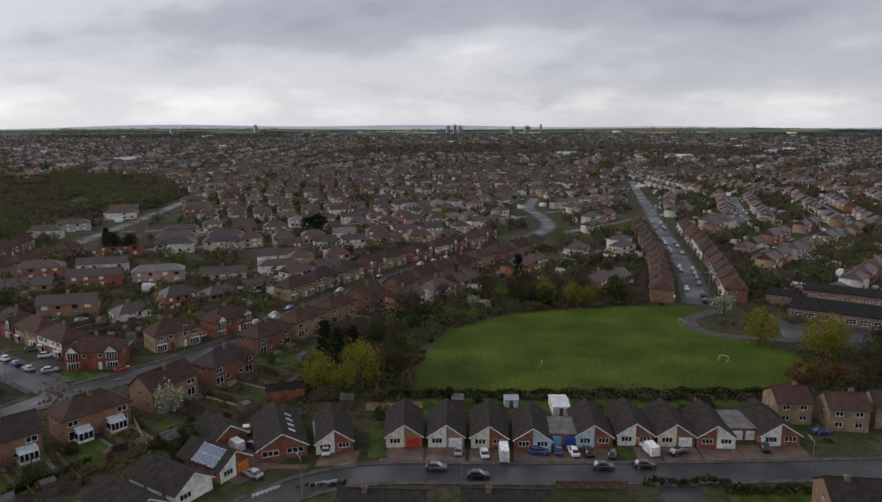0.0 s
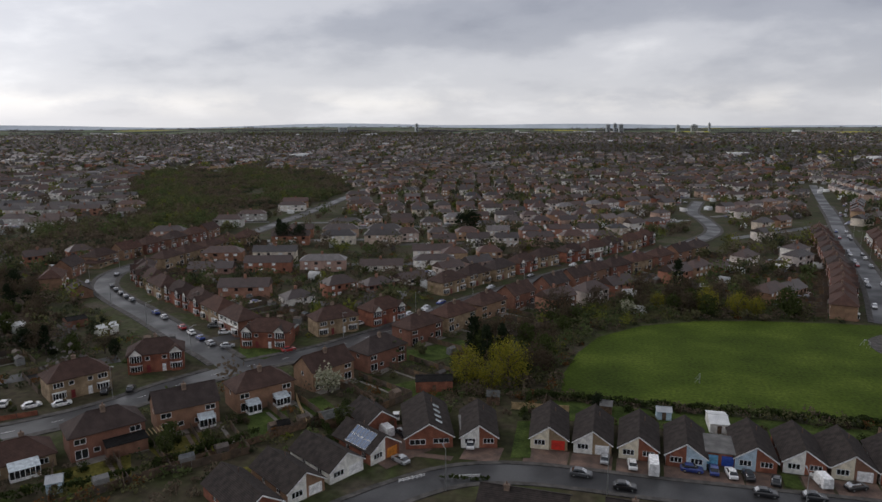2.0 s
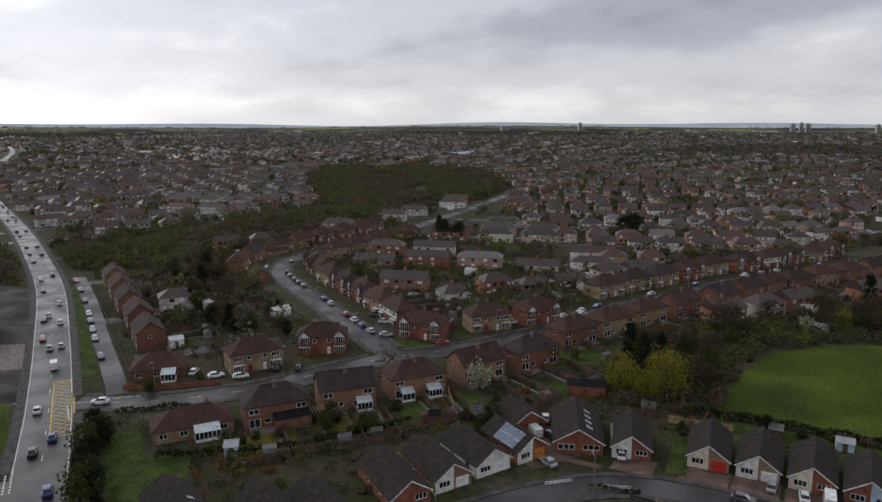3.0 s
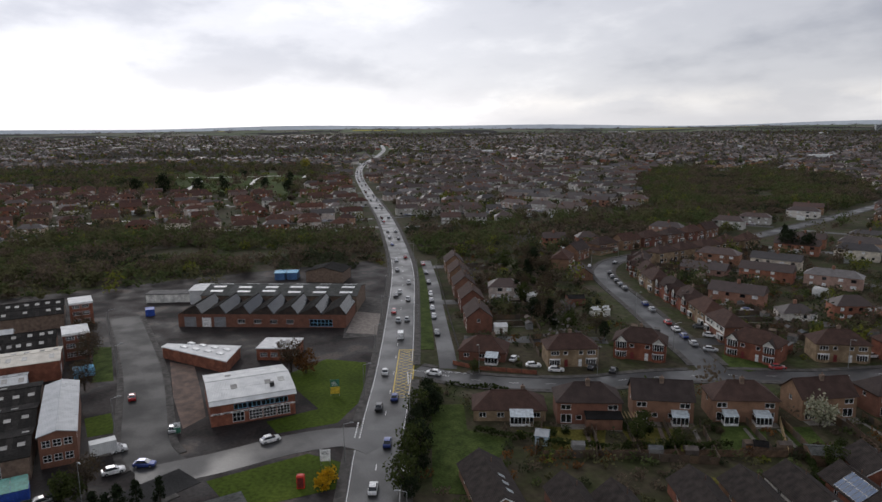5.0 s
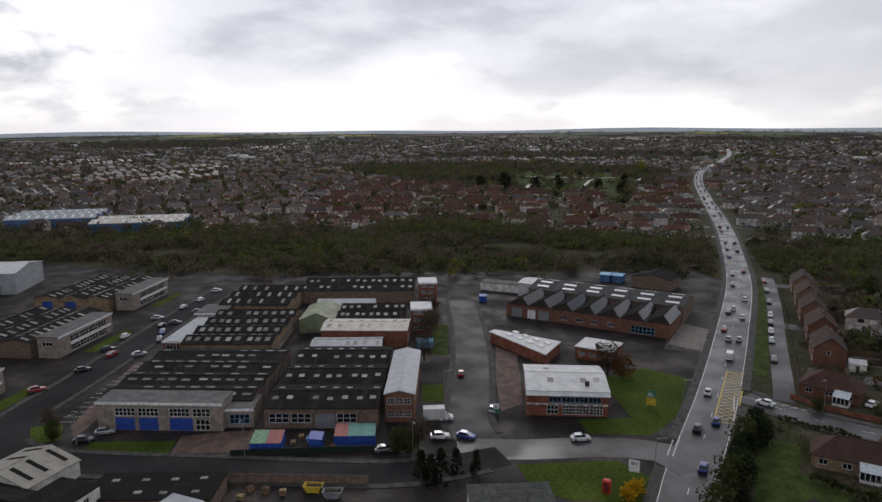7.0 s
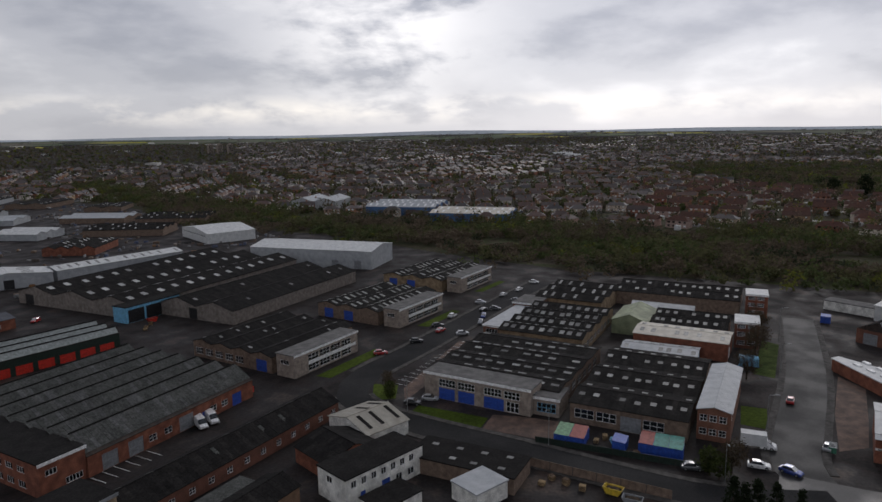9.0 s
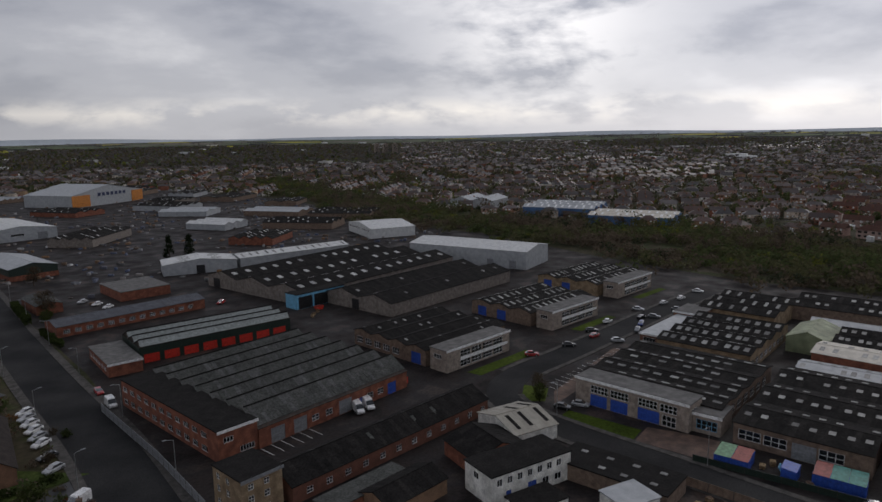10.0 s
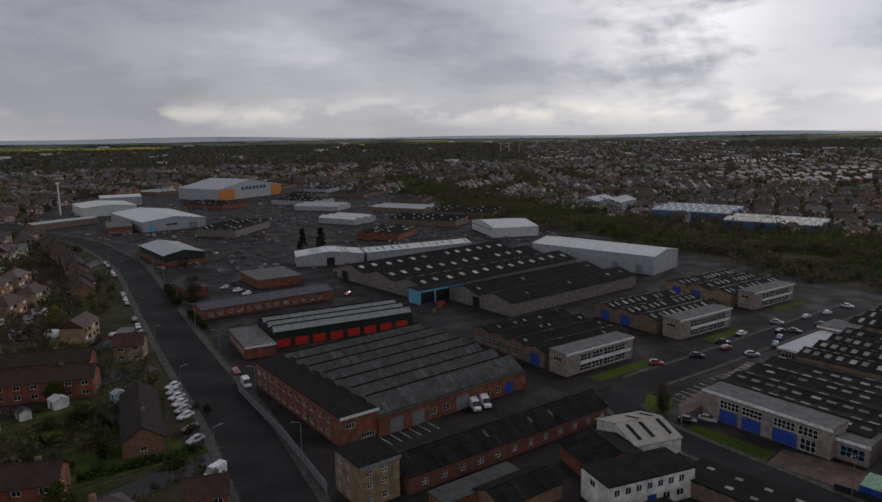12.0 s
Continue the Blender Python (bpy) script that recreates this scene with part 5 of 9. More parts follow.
unit("long dark factory with small rooflights", -263.5, -8, 85, 43, 22, 4.8, 1.3, 2, "brick_dull", "asbestos", "x", (14, 1), None, (1.3, 1.6), seed=7)
unit("dark-roofed factory with slanting rooflights", -250, -42.5, 83, 24, 30, 4.8, 1.2, 3, "brick_buff", "asbestos", "x", (6, 1), {"front": band(24, 1, 3, 1.8, 1, 1, 23)}, (1.0, 3.0), seed=8)
office("grey-roofed brick entrance wing", -232, -57, 83, 9, 12, 4.6, "brick", {"front": band(9, 1.2, 2.2, 1.5, 0.6, 0.5, 8.5)})
unit("factory roof dotted with white rooflights", -210.5, -42.5, 84, 26, 38, 4.6, 1.2, 4, "brick_buff", "asbestos", "x", (9, 1), {"right": band(38, 1, 3, 1.8, 1.2, 1, 37)}, (1.4, 2.0), seed=9, drop=0.05)
office("long pale flat-roofed office strip", -214, -59.5, 82, 6, 30, 3.6, "brick", {"front": [("w", 1, 1, 4, 1.6, "upvc", 4, 1)], "left": band(30, 1, 3, 1.6, 0.6, 1, 29)}, "metal_grey")
OW = {"front": band(27, 3.3, 4.2, 1.9, 0.5, 5.5, 26) + band(27, 0.5, 4.2, 1.9, 0.5, 5.5, 26), "left": [("w", 1.5, 3.5, 3, 1.3, "upvc", 3, 1)], "right": [("w", 1.5, 3.5, 3, 1.3, "upvc", 3, 1)]}
for x, y, turn, txt in ((-212, -94, 169, "pale brick office front with gridded windows"), (-265, -91.5, 170, "white-windowed office front by the car park"), (-160, -101, 170, "pale office front with white panels")):
    office(txt, x, y, turn, 27, 6.5, 6.2, "brick_pale", OW, "flat_grey")
    part("spandrel_panel", Solid().box(-8, -3.32, 2.45, 12.6, -3.255, 3.28), M["upvc"], OFFICES[-1], "white panel band between window rows")
unit("dark factory roof with slanting rooflights behind the offices", -219, -111.5, 169, 36, 27, 4.6, 1.2, 3, "brick_dull", "asbestos", "x", (11, 1), {"left": [("g", 3, 0.05, 4, 3.4, M["blue"]), ("g", 12, 0.05, 4, 3.4, M["blue"])]}, (1.0, 2.4), seed=10)
unit("dark factory roof with rows of small rooflights", -271, -110, 170, 36, 29, 4.6, 1.2, 3, "brick_buff", "asbestos", "x", (12, 1), {"left": [("g", 3, 0.05, 4, 3.4, M["blue"]), ("g", 12, 0.05, 4, 3.4, M["blue"])]}, (1.0, 2.4), seed=11)
unit("plain black-roofed factory behind pale offices", -167.5, -121, 170, 35, 32, 4.6, 1.1, 4, "brick_dull", "felt", "x", (10, 1), {"left": band(32, 1, 3, 2, 1.2, 1, 24) + [("g", 26, 0.05, 4, 3.4, M["blue"])]}, (0.8, 1.2), seed=12, drop=0.7)
unit("large black-roofed warehouse with scattered rooflights", -227, -217, 86, 64, 94, 5.0, 2.6, 3, "block_wall", "felt", "y", (13, 1), {"front": [("g", 4, 0.05, 5, 4, M["black"])]}, (2.0, 2.6), seed=13, drop=0.12, light_mat="rooflight_white", name="warehouse", category="warehouse")
unit("black-roofed warehouse with pale block walls", -222, -163, 84, 35, 74, 4.8, 2.4, 2, "block_wall", "felt", "y", (9, 1), {"front": [("g", 14, 0.05, 4, 4, M["black"])]}, (1.2, 1.6), seed=14, drop=0.7, name="warehouse", category="warehouse")
# the black doors stand in for the shade inside open bays
unit("blue-framed loading bay with black panels for shaded openings", -184.5, -188.4, 173, 23, 7, 5.6, 0, 1, "sky_blue", "felt", sides={"front": [("g", 0.8, 0.05, 6.6, 4.6, M["black"]), ("g", 8.2, 0.05, 6.6, 4.6, M["black"]), ("g", 15.6, 0.05, 4.0, 4.6, M["red"])]}, name="loading_bay", category="loading bay")
unit("tall pale grey metal warehouse", -294, -181, 94, 66, 27, 8.6, 2.0, 1, "metal_grey", "metal_white", "x", (16, 1), {"front": [("g", 18, 0.05, 3.6, 4, M["grey"]), ("g", 45, 0.05, 3.6, 4, M["grey"]), ("g", 57, 0.05, 3.6, 4, M["grey"])]}, (1.0, 6.0), seed=15, name="warehouse", category="warehouse", light_mat="metal_white")
unit("white metal warehouse beyond", -345, -288, 61, 44, 30, 6.0, 2.4, 1, "metal_white", "metal_white", "y", (0, 0), {"front": band(44, 3.6, 2.5, 1.3, 1.4, 2, 42)}, name="warehouse", category="warehouse")
unit("long white-roofed metal shed", -202, -286, 150, 34, 17, 5.2, 2.0, 1, "metal_grey", "metal_white", "y", (5, 1), {"front": [("g", 15, 0.05, 4, 4, M["black"])]}, (1.2, 5.0), seed=16, name="warehouse", category="warehouse")
unit("pale extension of the white shed", -247, -268.5, 163, 62, 13, 5.0, 1.4, 1, "metal_grey", "metal_white", "x", (14, 1), None, (1.2, 4.0), seed=17, name="warehouse", category="warehouse")


def saw_factory(label, x, y, turn, L, W, eave, rise, n, wall, roof, sides, along="x", crest=0.26, glazing="glass"):
    root = thing("north_light_factory", label, "factory", "works buildings", pose(x, y, 0, 0, 0, turn))
    part("wall", shell(root, L, W, eave, sides, None), M[wall], root)
    teeth, sheets = saw_roof(L, W, eave, rise, n, along, crest)
    for tooth in teeth:
        part("roof_tooth", tooth, M["brick_dark"], root, "dark brick tooth gables and valleys darkened as shade")
    part("roof_sheeting", sheets, M[roof], root)["kind"] = "stuff"
    A, B = (L, W) if along == "x" else (W, L)
    w = B / n
    for i in range(n):
        y0 = -B / 2 + w * i
        top = y0 + w * crest
        if crest < 0.5:
            q = [(-A / 2 + 0.3, y0 - 0.03, eave + 0.15), (A / 2 - 0.3, y0 - 0.03, eave + 0.15), (A / 2 - 0.3, top - 0.03, eave + rise), (-A / 2 + 0.3, top - 0.03, eave + rise)]
        else:
            q = [(A / 2 - 0.3, y0 + w + 0.03, eave + 0.15), (-A / 2 + 0.3, y0 + w + 0.03, eave + 0.15), (-A / 2 + 0.3, top + 0.03, eave + rise), (A / 2 - 0.3, top + 0.03, eave + rise)]
        if along == "y":
            q = [(-p[1], p[0], p[2]) for p in q]
        part("north_light", Solid().slab(*q, 0.04), M[glazing], root, "dusty glazed face of a roof tooth")
        # black cap draws the shadow line along each ridge
        part("ridge_cap", Solid().tube(Vector(q[3]) + Vector((0, 0, 0.1)), Vector(q[2]) + Vector((0, 0, 0.1)), 0.2, 0.2, 5), M["felt"], root)
    return root


front = [("g", 3, 0.05, 3.6, 3.4, M["grey"]), ("g", 9, 0.05, 3.6, 3.4, M["grey"]), ("w", 14, 1.2, 2.0, 1.5, "upvc", 2, 2), ("w", 18, 1.2, 2.0, 1.5, "upvc", 2, 2), ("g", 22, 0.05, 4, 3.4, M["grey"]), ("d", 28.5, 0.05, 1.2, 2.2, M["blue"]), ("w", 31, 1.2, 2.0, 1.5, "upvc", 2, 2), ("w", 34.5, 1.2, 2.0, 1.5, "upvc", 2, 2), ("g", 38, 0.05, 3, 3.0, M["blue"])]
saw_factory("red brick north-light factory with grey sheet roof", -112.4, -128.6, 174, 45, 46, 4.4, 3.3, 7, "brick_red", "asbestos_grey", {"front": front}, crest=0.84)
office("long red brick office range facing the avenue", -86.3, -131.8, 172, 9, 46, 6.6, "brick_red", {"front": [("w", 1.2, 3.9, 2.2, 1.2, "upvc", 3, 1), ("w", 4.8, 0.8, 3.4, 1.3, "upvc", 5, 1)], "left": band(46, 3.9, 2.4, 1.3, 1.4, 1, 45, "upvc", 3, 1) + band(46, 0.9, 2.4, 1.4, 1.4, 1, 45, "upvc", 3, 1)}, "felt")
saw_factory("north-light workshop with bright red doors", -130.5, -182, 164, 48, 18, 5.0, 1.8, 3, "dark_green", "asbestos_grey", {"front": [("g", 1.2 + 5.8 * i, 0.05, 4.4, 2.6, M["red"]) for i in range(8)]}, glazing="dusty_glass")
office("flat-roofed brick annexe beside the red doors", -101, -186, 164, 9, 22, 3.6, "brick_red", {"left": band(22, 1, 2.2, 1.4, 1, 1, 21)}, "flat_grey")
W2 = band(8, 0.9, 1.1, 1.3, 2.0, 1.2, 7.8, "upvc", 2, 2) + band(8, 3.5, 1.1, 1.3, 2.0, 1.2, 7.8, "upvc", 2, 2) + band(8, 5.8, 1.1, 1.2, 2.0, 1.2, 7.8, "upvc", 2, 2)
office("yellow brick three-storey block with flat roof", -71.5, -92, 172, 8, 9.5, 7.8, "brick_buff", {"front": W2, "left": W2, "right": W2}, "felt")
unit("long low brick range with black roof", -103.4, -86.3, 171, 54, 10, 3.4, 2.4, 1, "brick", "felt", "x", (9, 1), {"front": band(54, 1.0, 1.4, 1.3, 3.0, 3, 53, "upvc", 2, 2)}, (0.8, 2.2), seed=31, light_mat="asbestos_grey", drop=0.5, name="workshop", category="workshop")
unit("white rendered two-storey offices with dark roof", -104.6, -55.8, 157, 18.5, 8.2, 5.6, 0, 1, "render", "felt", sides={"front": band(18.5, 3.5, 1.2, 1.4, 1.1, 1.2, 18, "upvc", 2, 1) + [("d", 3.2, 0.05, 1.2, 2.2, M["blue"]), ("d", 8.2, 0.05, 2, 2.4, M["blue"]), ("w", 11.6, 0.9, 1.6, 1.4, "upvc", 2, 1), ("w", 14.6, 0.9, 1.6, 1.4, "upvc", 2, 1)], "left": [("w", 2.6, 3.5, 1.6, 1.3, "upvc", 2, 1)]}, name="office_block", category="office")
unit("single-storey black flat-roofed annexe", -97.5, -48.4, 157, 9, 6, 2.9, 0, 1, "render", "felt", name="office_block", category="office")
unit("pale sheet-roofed workshop gable", -124.0, -66.6, 155, 11, 14, 3.2, 1.9, 1, "render", "metal_beige", "x", (3, 1), None, (0.9, 5.0), seed=20, light_mat="felt", drop=0.3, name="workshop", category="workshop")
unit("black-roofed workshop behind the white offices", -110.2, -66.2, 155, 13, 11, 3.2, 2.2, 1, "brick_red", "felt", "y", (0, 0), name="workshop", category="workshop")
unit("low black flat-roofed brick store", -114.6, -40.2, 175, 9, 22, 3.2, 0, 1, "brick_dull", "felt", "x", (2, 2), None, (0.9, 1.3), seed=41, drop=0.3, name="workshop", category="workshop")
unit("small pale grey flat-roofed hut", -106.4, -35.2, 152, 7.6, 6.5, 3.3, 0, 1, "render", "metal_grey", name="hut", category="hut")
unit("brick lean-to with a grey roof", -84, -76, 171, 18, 5, 3.0, 0, 1, "brick_red", "asbestos_grey", name="workshop", category="workshop")
unit("black-roofed low brick workshop", -88, -70, 171, 14, 8, 3.0, 1.6, 1, "brick", "felt", "x", name="workshop", category="workshop")
# showroom, north-light garage and neighbours by the main road
shop = unit("red brick showroom with white metal roof and blue windows", -151.6, 43.5, 80, 18.5, 17, 6.0, 1.3, 1, "brick_red", "metal_white", "x", (5, 1), {"front": band(18.5, 3.3, 2.9, 1.3, 0.1, 5.0, 17.6, "sky_blue", 3, 1) + band(18.5, 0.4, 2.9, 2.2, 0.2, 8.2, 17.8, "upvc", 4, 3) + [("w", 4.6, 0.4, 2.6, 2.2, "upvc", 3, 2)], "right": [("w", 3, 1.2, 2.4, 1.4, "upvc", 3, 1)]}, (1.4, 2.0), seed=21, name="showroom", category="showroom", drop=0.5)
part("sign_band", Solid().box(-9.2, -8.72, 2.7, 9.2, -8.53, 3.05), M["upvc"], shop, "long white sign band")
for i in range(8):
    part("sign_bar", Solid().box(-8.8 + 2.2 * i, -8.76, 2.78, -7.2 + 2.2 * i, -8.73, 2.96), M["dark_green"], shop)
part("lean_to_roof", Solid().slab((-9.5, -9.9, 5.4), (9.5, -9.9, 5.4), (9.5, -8.3, 6.25), (-9.5, -8.3, 6.25), 0.1), M["metal_white"], shop)
part("flue", Solid().box(4.2, -6.4, 6.2, 5.1, -5.6, 7.6), M["black"], shop, "short black square flue")
saw_factory("brown brick north-light garage works", -219.8, 71.9, 54, 56, 17, 4.4, 3.0, 7, "brick", "asbestos", {"front": [("g", 2, 0.05, 4, 3.4, M["grey"]), ("g", 8, 0.05, 3, 3.2, M["upvc"]), ("g", 12, 0.05, 4, 3.4, M["grey"])] + band(53, 1.2, 2.4, 1.5, 3.0, 20, 42, "upvc", 3, 1) + [("w", 44, 0.4, 7.5, 2.4, "sky_blue", 6, 2)]}, "y")
unit("grey vaulted hall with white rooflights", -235.5, 83.6, 54, 56, 18.5, 5.8, 1.8, 1, "brick_dull", "asbestos_grey", "x", (6, 2), None, (4.6, 1.3), seed=22, light_mat="upvc", drop=0.1)
unit("white sheeted store behind the garage", -257, 64, 54, 16, 11, 5.2, 0.8, 1, "metal_white", "metal_white", "x")
wedge = thing("workshop", "white-roofed low wedge-shaped brick workshop", "workshop", "works buildings", pose(-189.6, 41.8, 0))
RING = [(-9.8, -8.3), (13.0, 3.3), (2.1, 10.4), (-11.8, -6.3)]
part("wall", Solid().prism(RING, 0, 3.2), M["brick_red"], wedge)
part("roof", Solid().prism([(x * 1.03, y * 1.03) for x, y in RING], 3.2, 3.45), M["metal_white"], wedge)
for i in range(4):
    for k in range(2):
        x, y = -5.6 + 3.9 * i - 2.2 * k, -3.2 + 2.3 * i + 2.5 * k
        part("rooflight", Solid().box(-1.1, -0.55, 0, 1.1, 0.55, 0.35).mesh("rooflight", M["upvc"]), None, wedge, at=pose(x, y, 3.45, 0, 0, 27))
unit("flat white-roofed brick office", -182.9, 62.5, 54, 10.9, 9.5, 3.4, 0, 1, "brick_red", "metal_white", sides={"front": band(13, 1, 2, 1.3, 1, 1, 12)}, name="office_block", category="office")
unit("grey flat-roofed unit with white parapet", -100.5, 21, 88, 14, 14, 4.0, 0, 1, "render", "asbestos_grey", name="office_block", category="office")
unit("low white-fronted store by the railway trees", -266, 52, 60, 22, 6, 3.2, 0, 1, "render", "flat_grey", name="store", category="store")
# sheds along and beyond the railway
unit("blue-walled warehouse with striped roof", -497, -224, 98, 56, 44, 7, 2.2, 3, "metal_blue", "metal_grey", "x", (10, 1), None, (1.6, 5.0), seed=24, light_mat="upvc", drop=0.05, name="warehouse", category="warehouse")
unit("blue warehouse with pale rooflights", -474, -160, 96, 58, 36, 6, 1.8, 2, "metal_blue", "metal_cream", "x", (10, 1), None, (1.6, 5.0), seed=25, light_mat="upvc", drop=0.05, name="warehouse", category="warehouse")
unit("pale blue twin-gabled warehouse", -520, -318, 100, 40, 40, 6.5, 3, 2, "metal_grey", "metal_grey", "y", name="warehouse", category="warehouse")
unit("white-roofed factory on the avenue", -206, -512, 175, 44, 80, 7, 2.6, 1, "metal_grey", "metal_white", "y", (0, 0), {"front": [("g", 4, 0.05, 5, 4.4, M["sky_blue"]), ("w", 16, 3.2, 8, 1.6, "upvc", 6, 1), ("g", 32, 0.05, 6, 4.6, M["grey"])]}, name="warehouse", category="warehouse")
unit("white flat-roofed factory wing", -207, -626, 172, 42, 50, 7.5, 1.8, 1, "metal_white", "metal_white", "y", name="warehouse", category="warehouse")
unit("pale roofed hall at the end of the works", -245, -694, 165, 36, 30, 8, 1.6, 1, "metal_grey", "metal_white", "x", name="warehouse", category="warehouse")
unit("low red brick frontage on the avenue", -172, -494, 162, 16, 34, 5.0, 0, 1, "brick_red", "flat_grey", "x", (0, 0), {"left": band(34, 1, 2.4, 1.5, 1.2, 2, 32), "front": band(16, 1, 2.4, 1.5, 1.2, 1, 15)}, name="office_block", category="office")
green = unit("dark green shed with pale roof and brick base", -150.8, -359.2, 173.6, 21, 44, 5.6, 2.2, 1, "dark_green", "metal_grey", "y", name="warehouse", category="warehouse")
part("brick_base", lattice(Solid(), -10.7, 0, 10.7, 2.4, [], -22.12, -22.004), M["brick_red"], green)
part("side_brick_base", Solid().box(-10.62, -22, 0, -10.504, 22, 2.4), M["brick_red"], green)
big = unit("large orange-banded warehouse with pale roof", -360, -688, 196, 90, 60, 11.5, 8.0, 1, "metal_grey", "metal_grey", "y", name="warehouse", category="warehouse")
part("orange_band", Solid().box(-45.2, -30.5, 0.5, -24, -30.05, 11.4), M["orange"], big)
part("orange_band", Solid().box(30, -30.5, 0.5, 45.2, -30.05, 11.4), M["orange"], big)
for i in range(7):
    part("sign_bar", Solid().box(-14 + 5.4 * i, -30.4, 9.2, -10.8 + 5.4 * i, -30.05, 12.4), M["navy"], big)
M["slate_blue"] = surface("bluish_grey_roof_sheet", [(0.070, 0.074, 0.088), (0.090, 0.094, 0.108), (0.080, 0.084, 0.098)], 0.7, vary="island", scale=0.5, wave=("X", 0.3, 0.03), bump=0.005, spec=0.3)
unit("blue-grey-roofed long brick range", -131.5, -229.5, 171, 52, 12, 3.6, 1.3, 1, "brick_red", "slate_blue", "x", (0, 0), {"front": band(52, 1, 2, 1.4, 1.6, 2, 50)}, name="workshop", category="workshop")
unit("flat-roofed red brick depot", -156.5, -267, 169.5, 20, 24, 3.8, 0, 1, "brick_red", "flat_grey", name="workshop", category="workshop")
unit("brown-roofed shed by the depot", -121.5, -273, 170, 9, 20, 3.4, 1.3, 1, "brick_red", "asbestos_grey", "y", name="workshop", category="workshop")
unit("long low pale-roofed range on the avenue", -152, -552, 194.5, 48, 10, 4.5, 1.0, 1, "brick_dull", "metal_grey", "x", name="workshop", category="workshop")
rnd = random.Random(11)
spots = []
for i in range(400):
    x, y = rnd.uniform(-520, -180), rnd.uniform(-860, -320)
    if not inside(ESTATE, x, y) or min(math.hypot(p.x - x, p.y - y) for p in LINES["avenue"]) < 40 or any(math.hypot(a - x, b - y) < 56 for a, b in spots) or math.hypot(x + 218, y + 326) < 48 or math.hypot(x + 360, y + 680) < 85 or math.hypot(x + 206, y + 520) < 75 or math.hypot(x + 215, y + 630) < 75 or math.hypot(x + 150, y + 359) < 55 or math.hypot(x + 245, y + 694) < 50 or math.hypot(x + 345, y + 288) < 55:
        continue
    spots.append((x, y))
    L, W = rnd.uniform(32, 52), rnd.uniform(26, 40)
    dark = rnd.random() < 0.82
    unit("dark-roofed works shed among yards" if dark else "pale metal shed among works yards", x, y, rnd.choice((118, 28, 110)) + rnd.uniform(-6, 6), L, W, rnd.uniform(3.4, 4.8), 1.5, rnd.choice((2, 3, 4)),
         rnd.choice(("brick_dull", "brick_dull", "block_wall", "brick_red", "metal_grey")), "asbestos" if dark else rnd.choice(("metal_white", "metal_grey", "asbestos_grey")), "x", (7, 1) if dark else (0, 0), None, (1.2, 2.0), seed=i, drop=0.4, light_mat="rooflight_white", name="works_shed", category="shed")

# ---- trees, hedges, woods ----
def cards(centres, size, rng, thin=1.0, lift=0.0):
    """Small leaf plates at the centres, each turned its own way, as arrays of points and faces. lift: how far they lie flat."""
    n = len(centres)
    a, b = rng.normal(size=(n, 3)), rng.normal(size=(n, 3))
    if lift:
        up = rng.normal(size=(n, 3)) + np.array([0, 0, lift])
        up /= np.linalg.norm(up, axis=1)[:, None]
        a -= up * (a * up).sum(1)[:, None]
        b = np.cross(up, a)
    a /= np.linalg.norm(a, axis=1)[:, None]
    b -= a * (a * b).sum(1)[:, None]
    b /= np.linalg.norm(b, axis=1)[:, None]
    s = (np.asarray(size) * rng.uniform(0.6, 1.3, n))[:, None]
    bend = np.cross(a, b) * s * 0.25
    v = np.stack([centres - a * s - b * s * thin * 0.6, centres + a * s * 0.8 - b * s * thin + bend, centres + a * s + b * s * thin * 0.7, centres - a * s * 0.7 + b * s * thin - bend], 1).reshape(-1, 3)
    return v, np.arange(4 * n).reshape(-1, 4)


def array_mesh(name, v, f, mats, index=None):
    me = bpy.data.meshes.new(name)
    me.vertices.add(len(v))
    me.vertices.foreach_set("co", np.asarray(v, np.float32).ravel())
    k = f.shape[1]
    me.loops.add(f.size)
    me.loops.foreach_set("vertex_index", f.astype(np.int32).ravel())
    me.polygons.add(len(f))
    me.polygons.foreach_set("loop_start", np.arange(0, f.size, k, dtype=np.int32))
    me.polygons.foreach_set("loop_total", np.full(len(f), k, np.int32))
    for m in mats:
        me.materials.append(m)
    if index is not None:
        me.polygons.foreach_set("material_index", np.asarray(index, np.int32))
    me.update(calc_edges=True)
    return me


def crown_points(rng, height, radius, base, clumps, per, spread, droop=0.0, cone=False):
    pts = []
    for _ in range(clumps):
        while True:
            p = rng.uniform(-1, 1, 3)
            r = np.linalg.norm(p)
            if 0.35 < r < 1:
                break
        if cone:
            h = rng.uniform(0, 1)
            a = rng.uniform(0, 6.283)
            q = np.array([math.cos(a) * radius * (1 - h * 0.9), math.sin(a) * radius * (1 - h * 0.9), base + (height - base) * h])
        else:
            q = np.array([p[0] * radius, p[1] * radius, base + (height - base) * (0.5 + 0.5 * p[2])])
            q[:2] *= 1 - 0.25 * abs(p[2])
        c = q + rng.normal(size=(per, 3)) * spread
        if droop:
            c[:, 2] -= np.abs(rng.normal(size=per)) * droop
        pts.append(c)
    pts = np.concatenate(pts)
    pts[:, 2] = np.maximum(pts[:, 2], 0.25)
    return pts


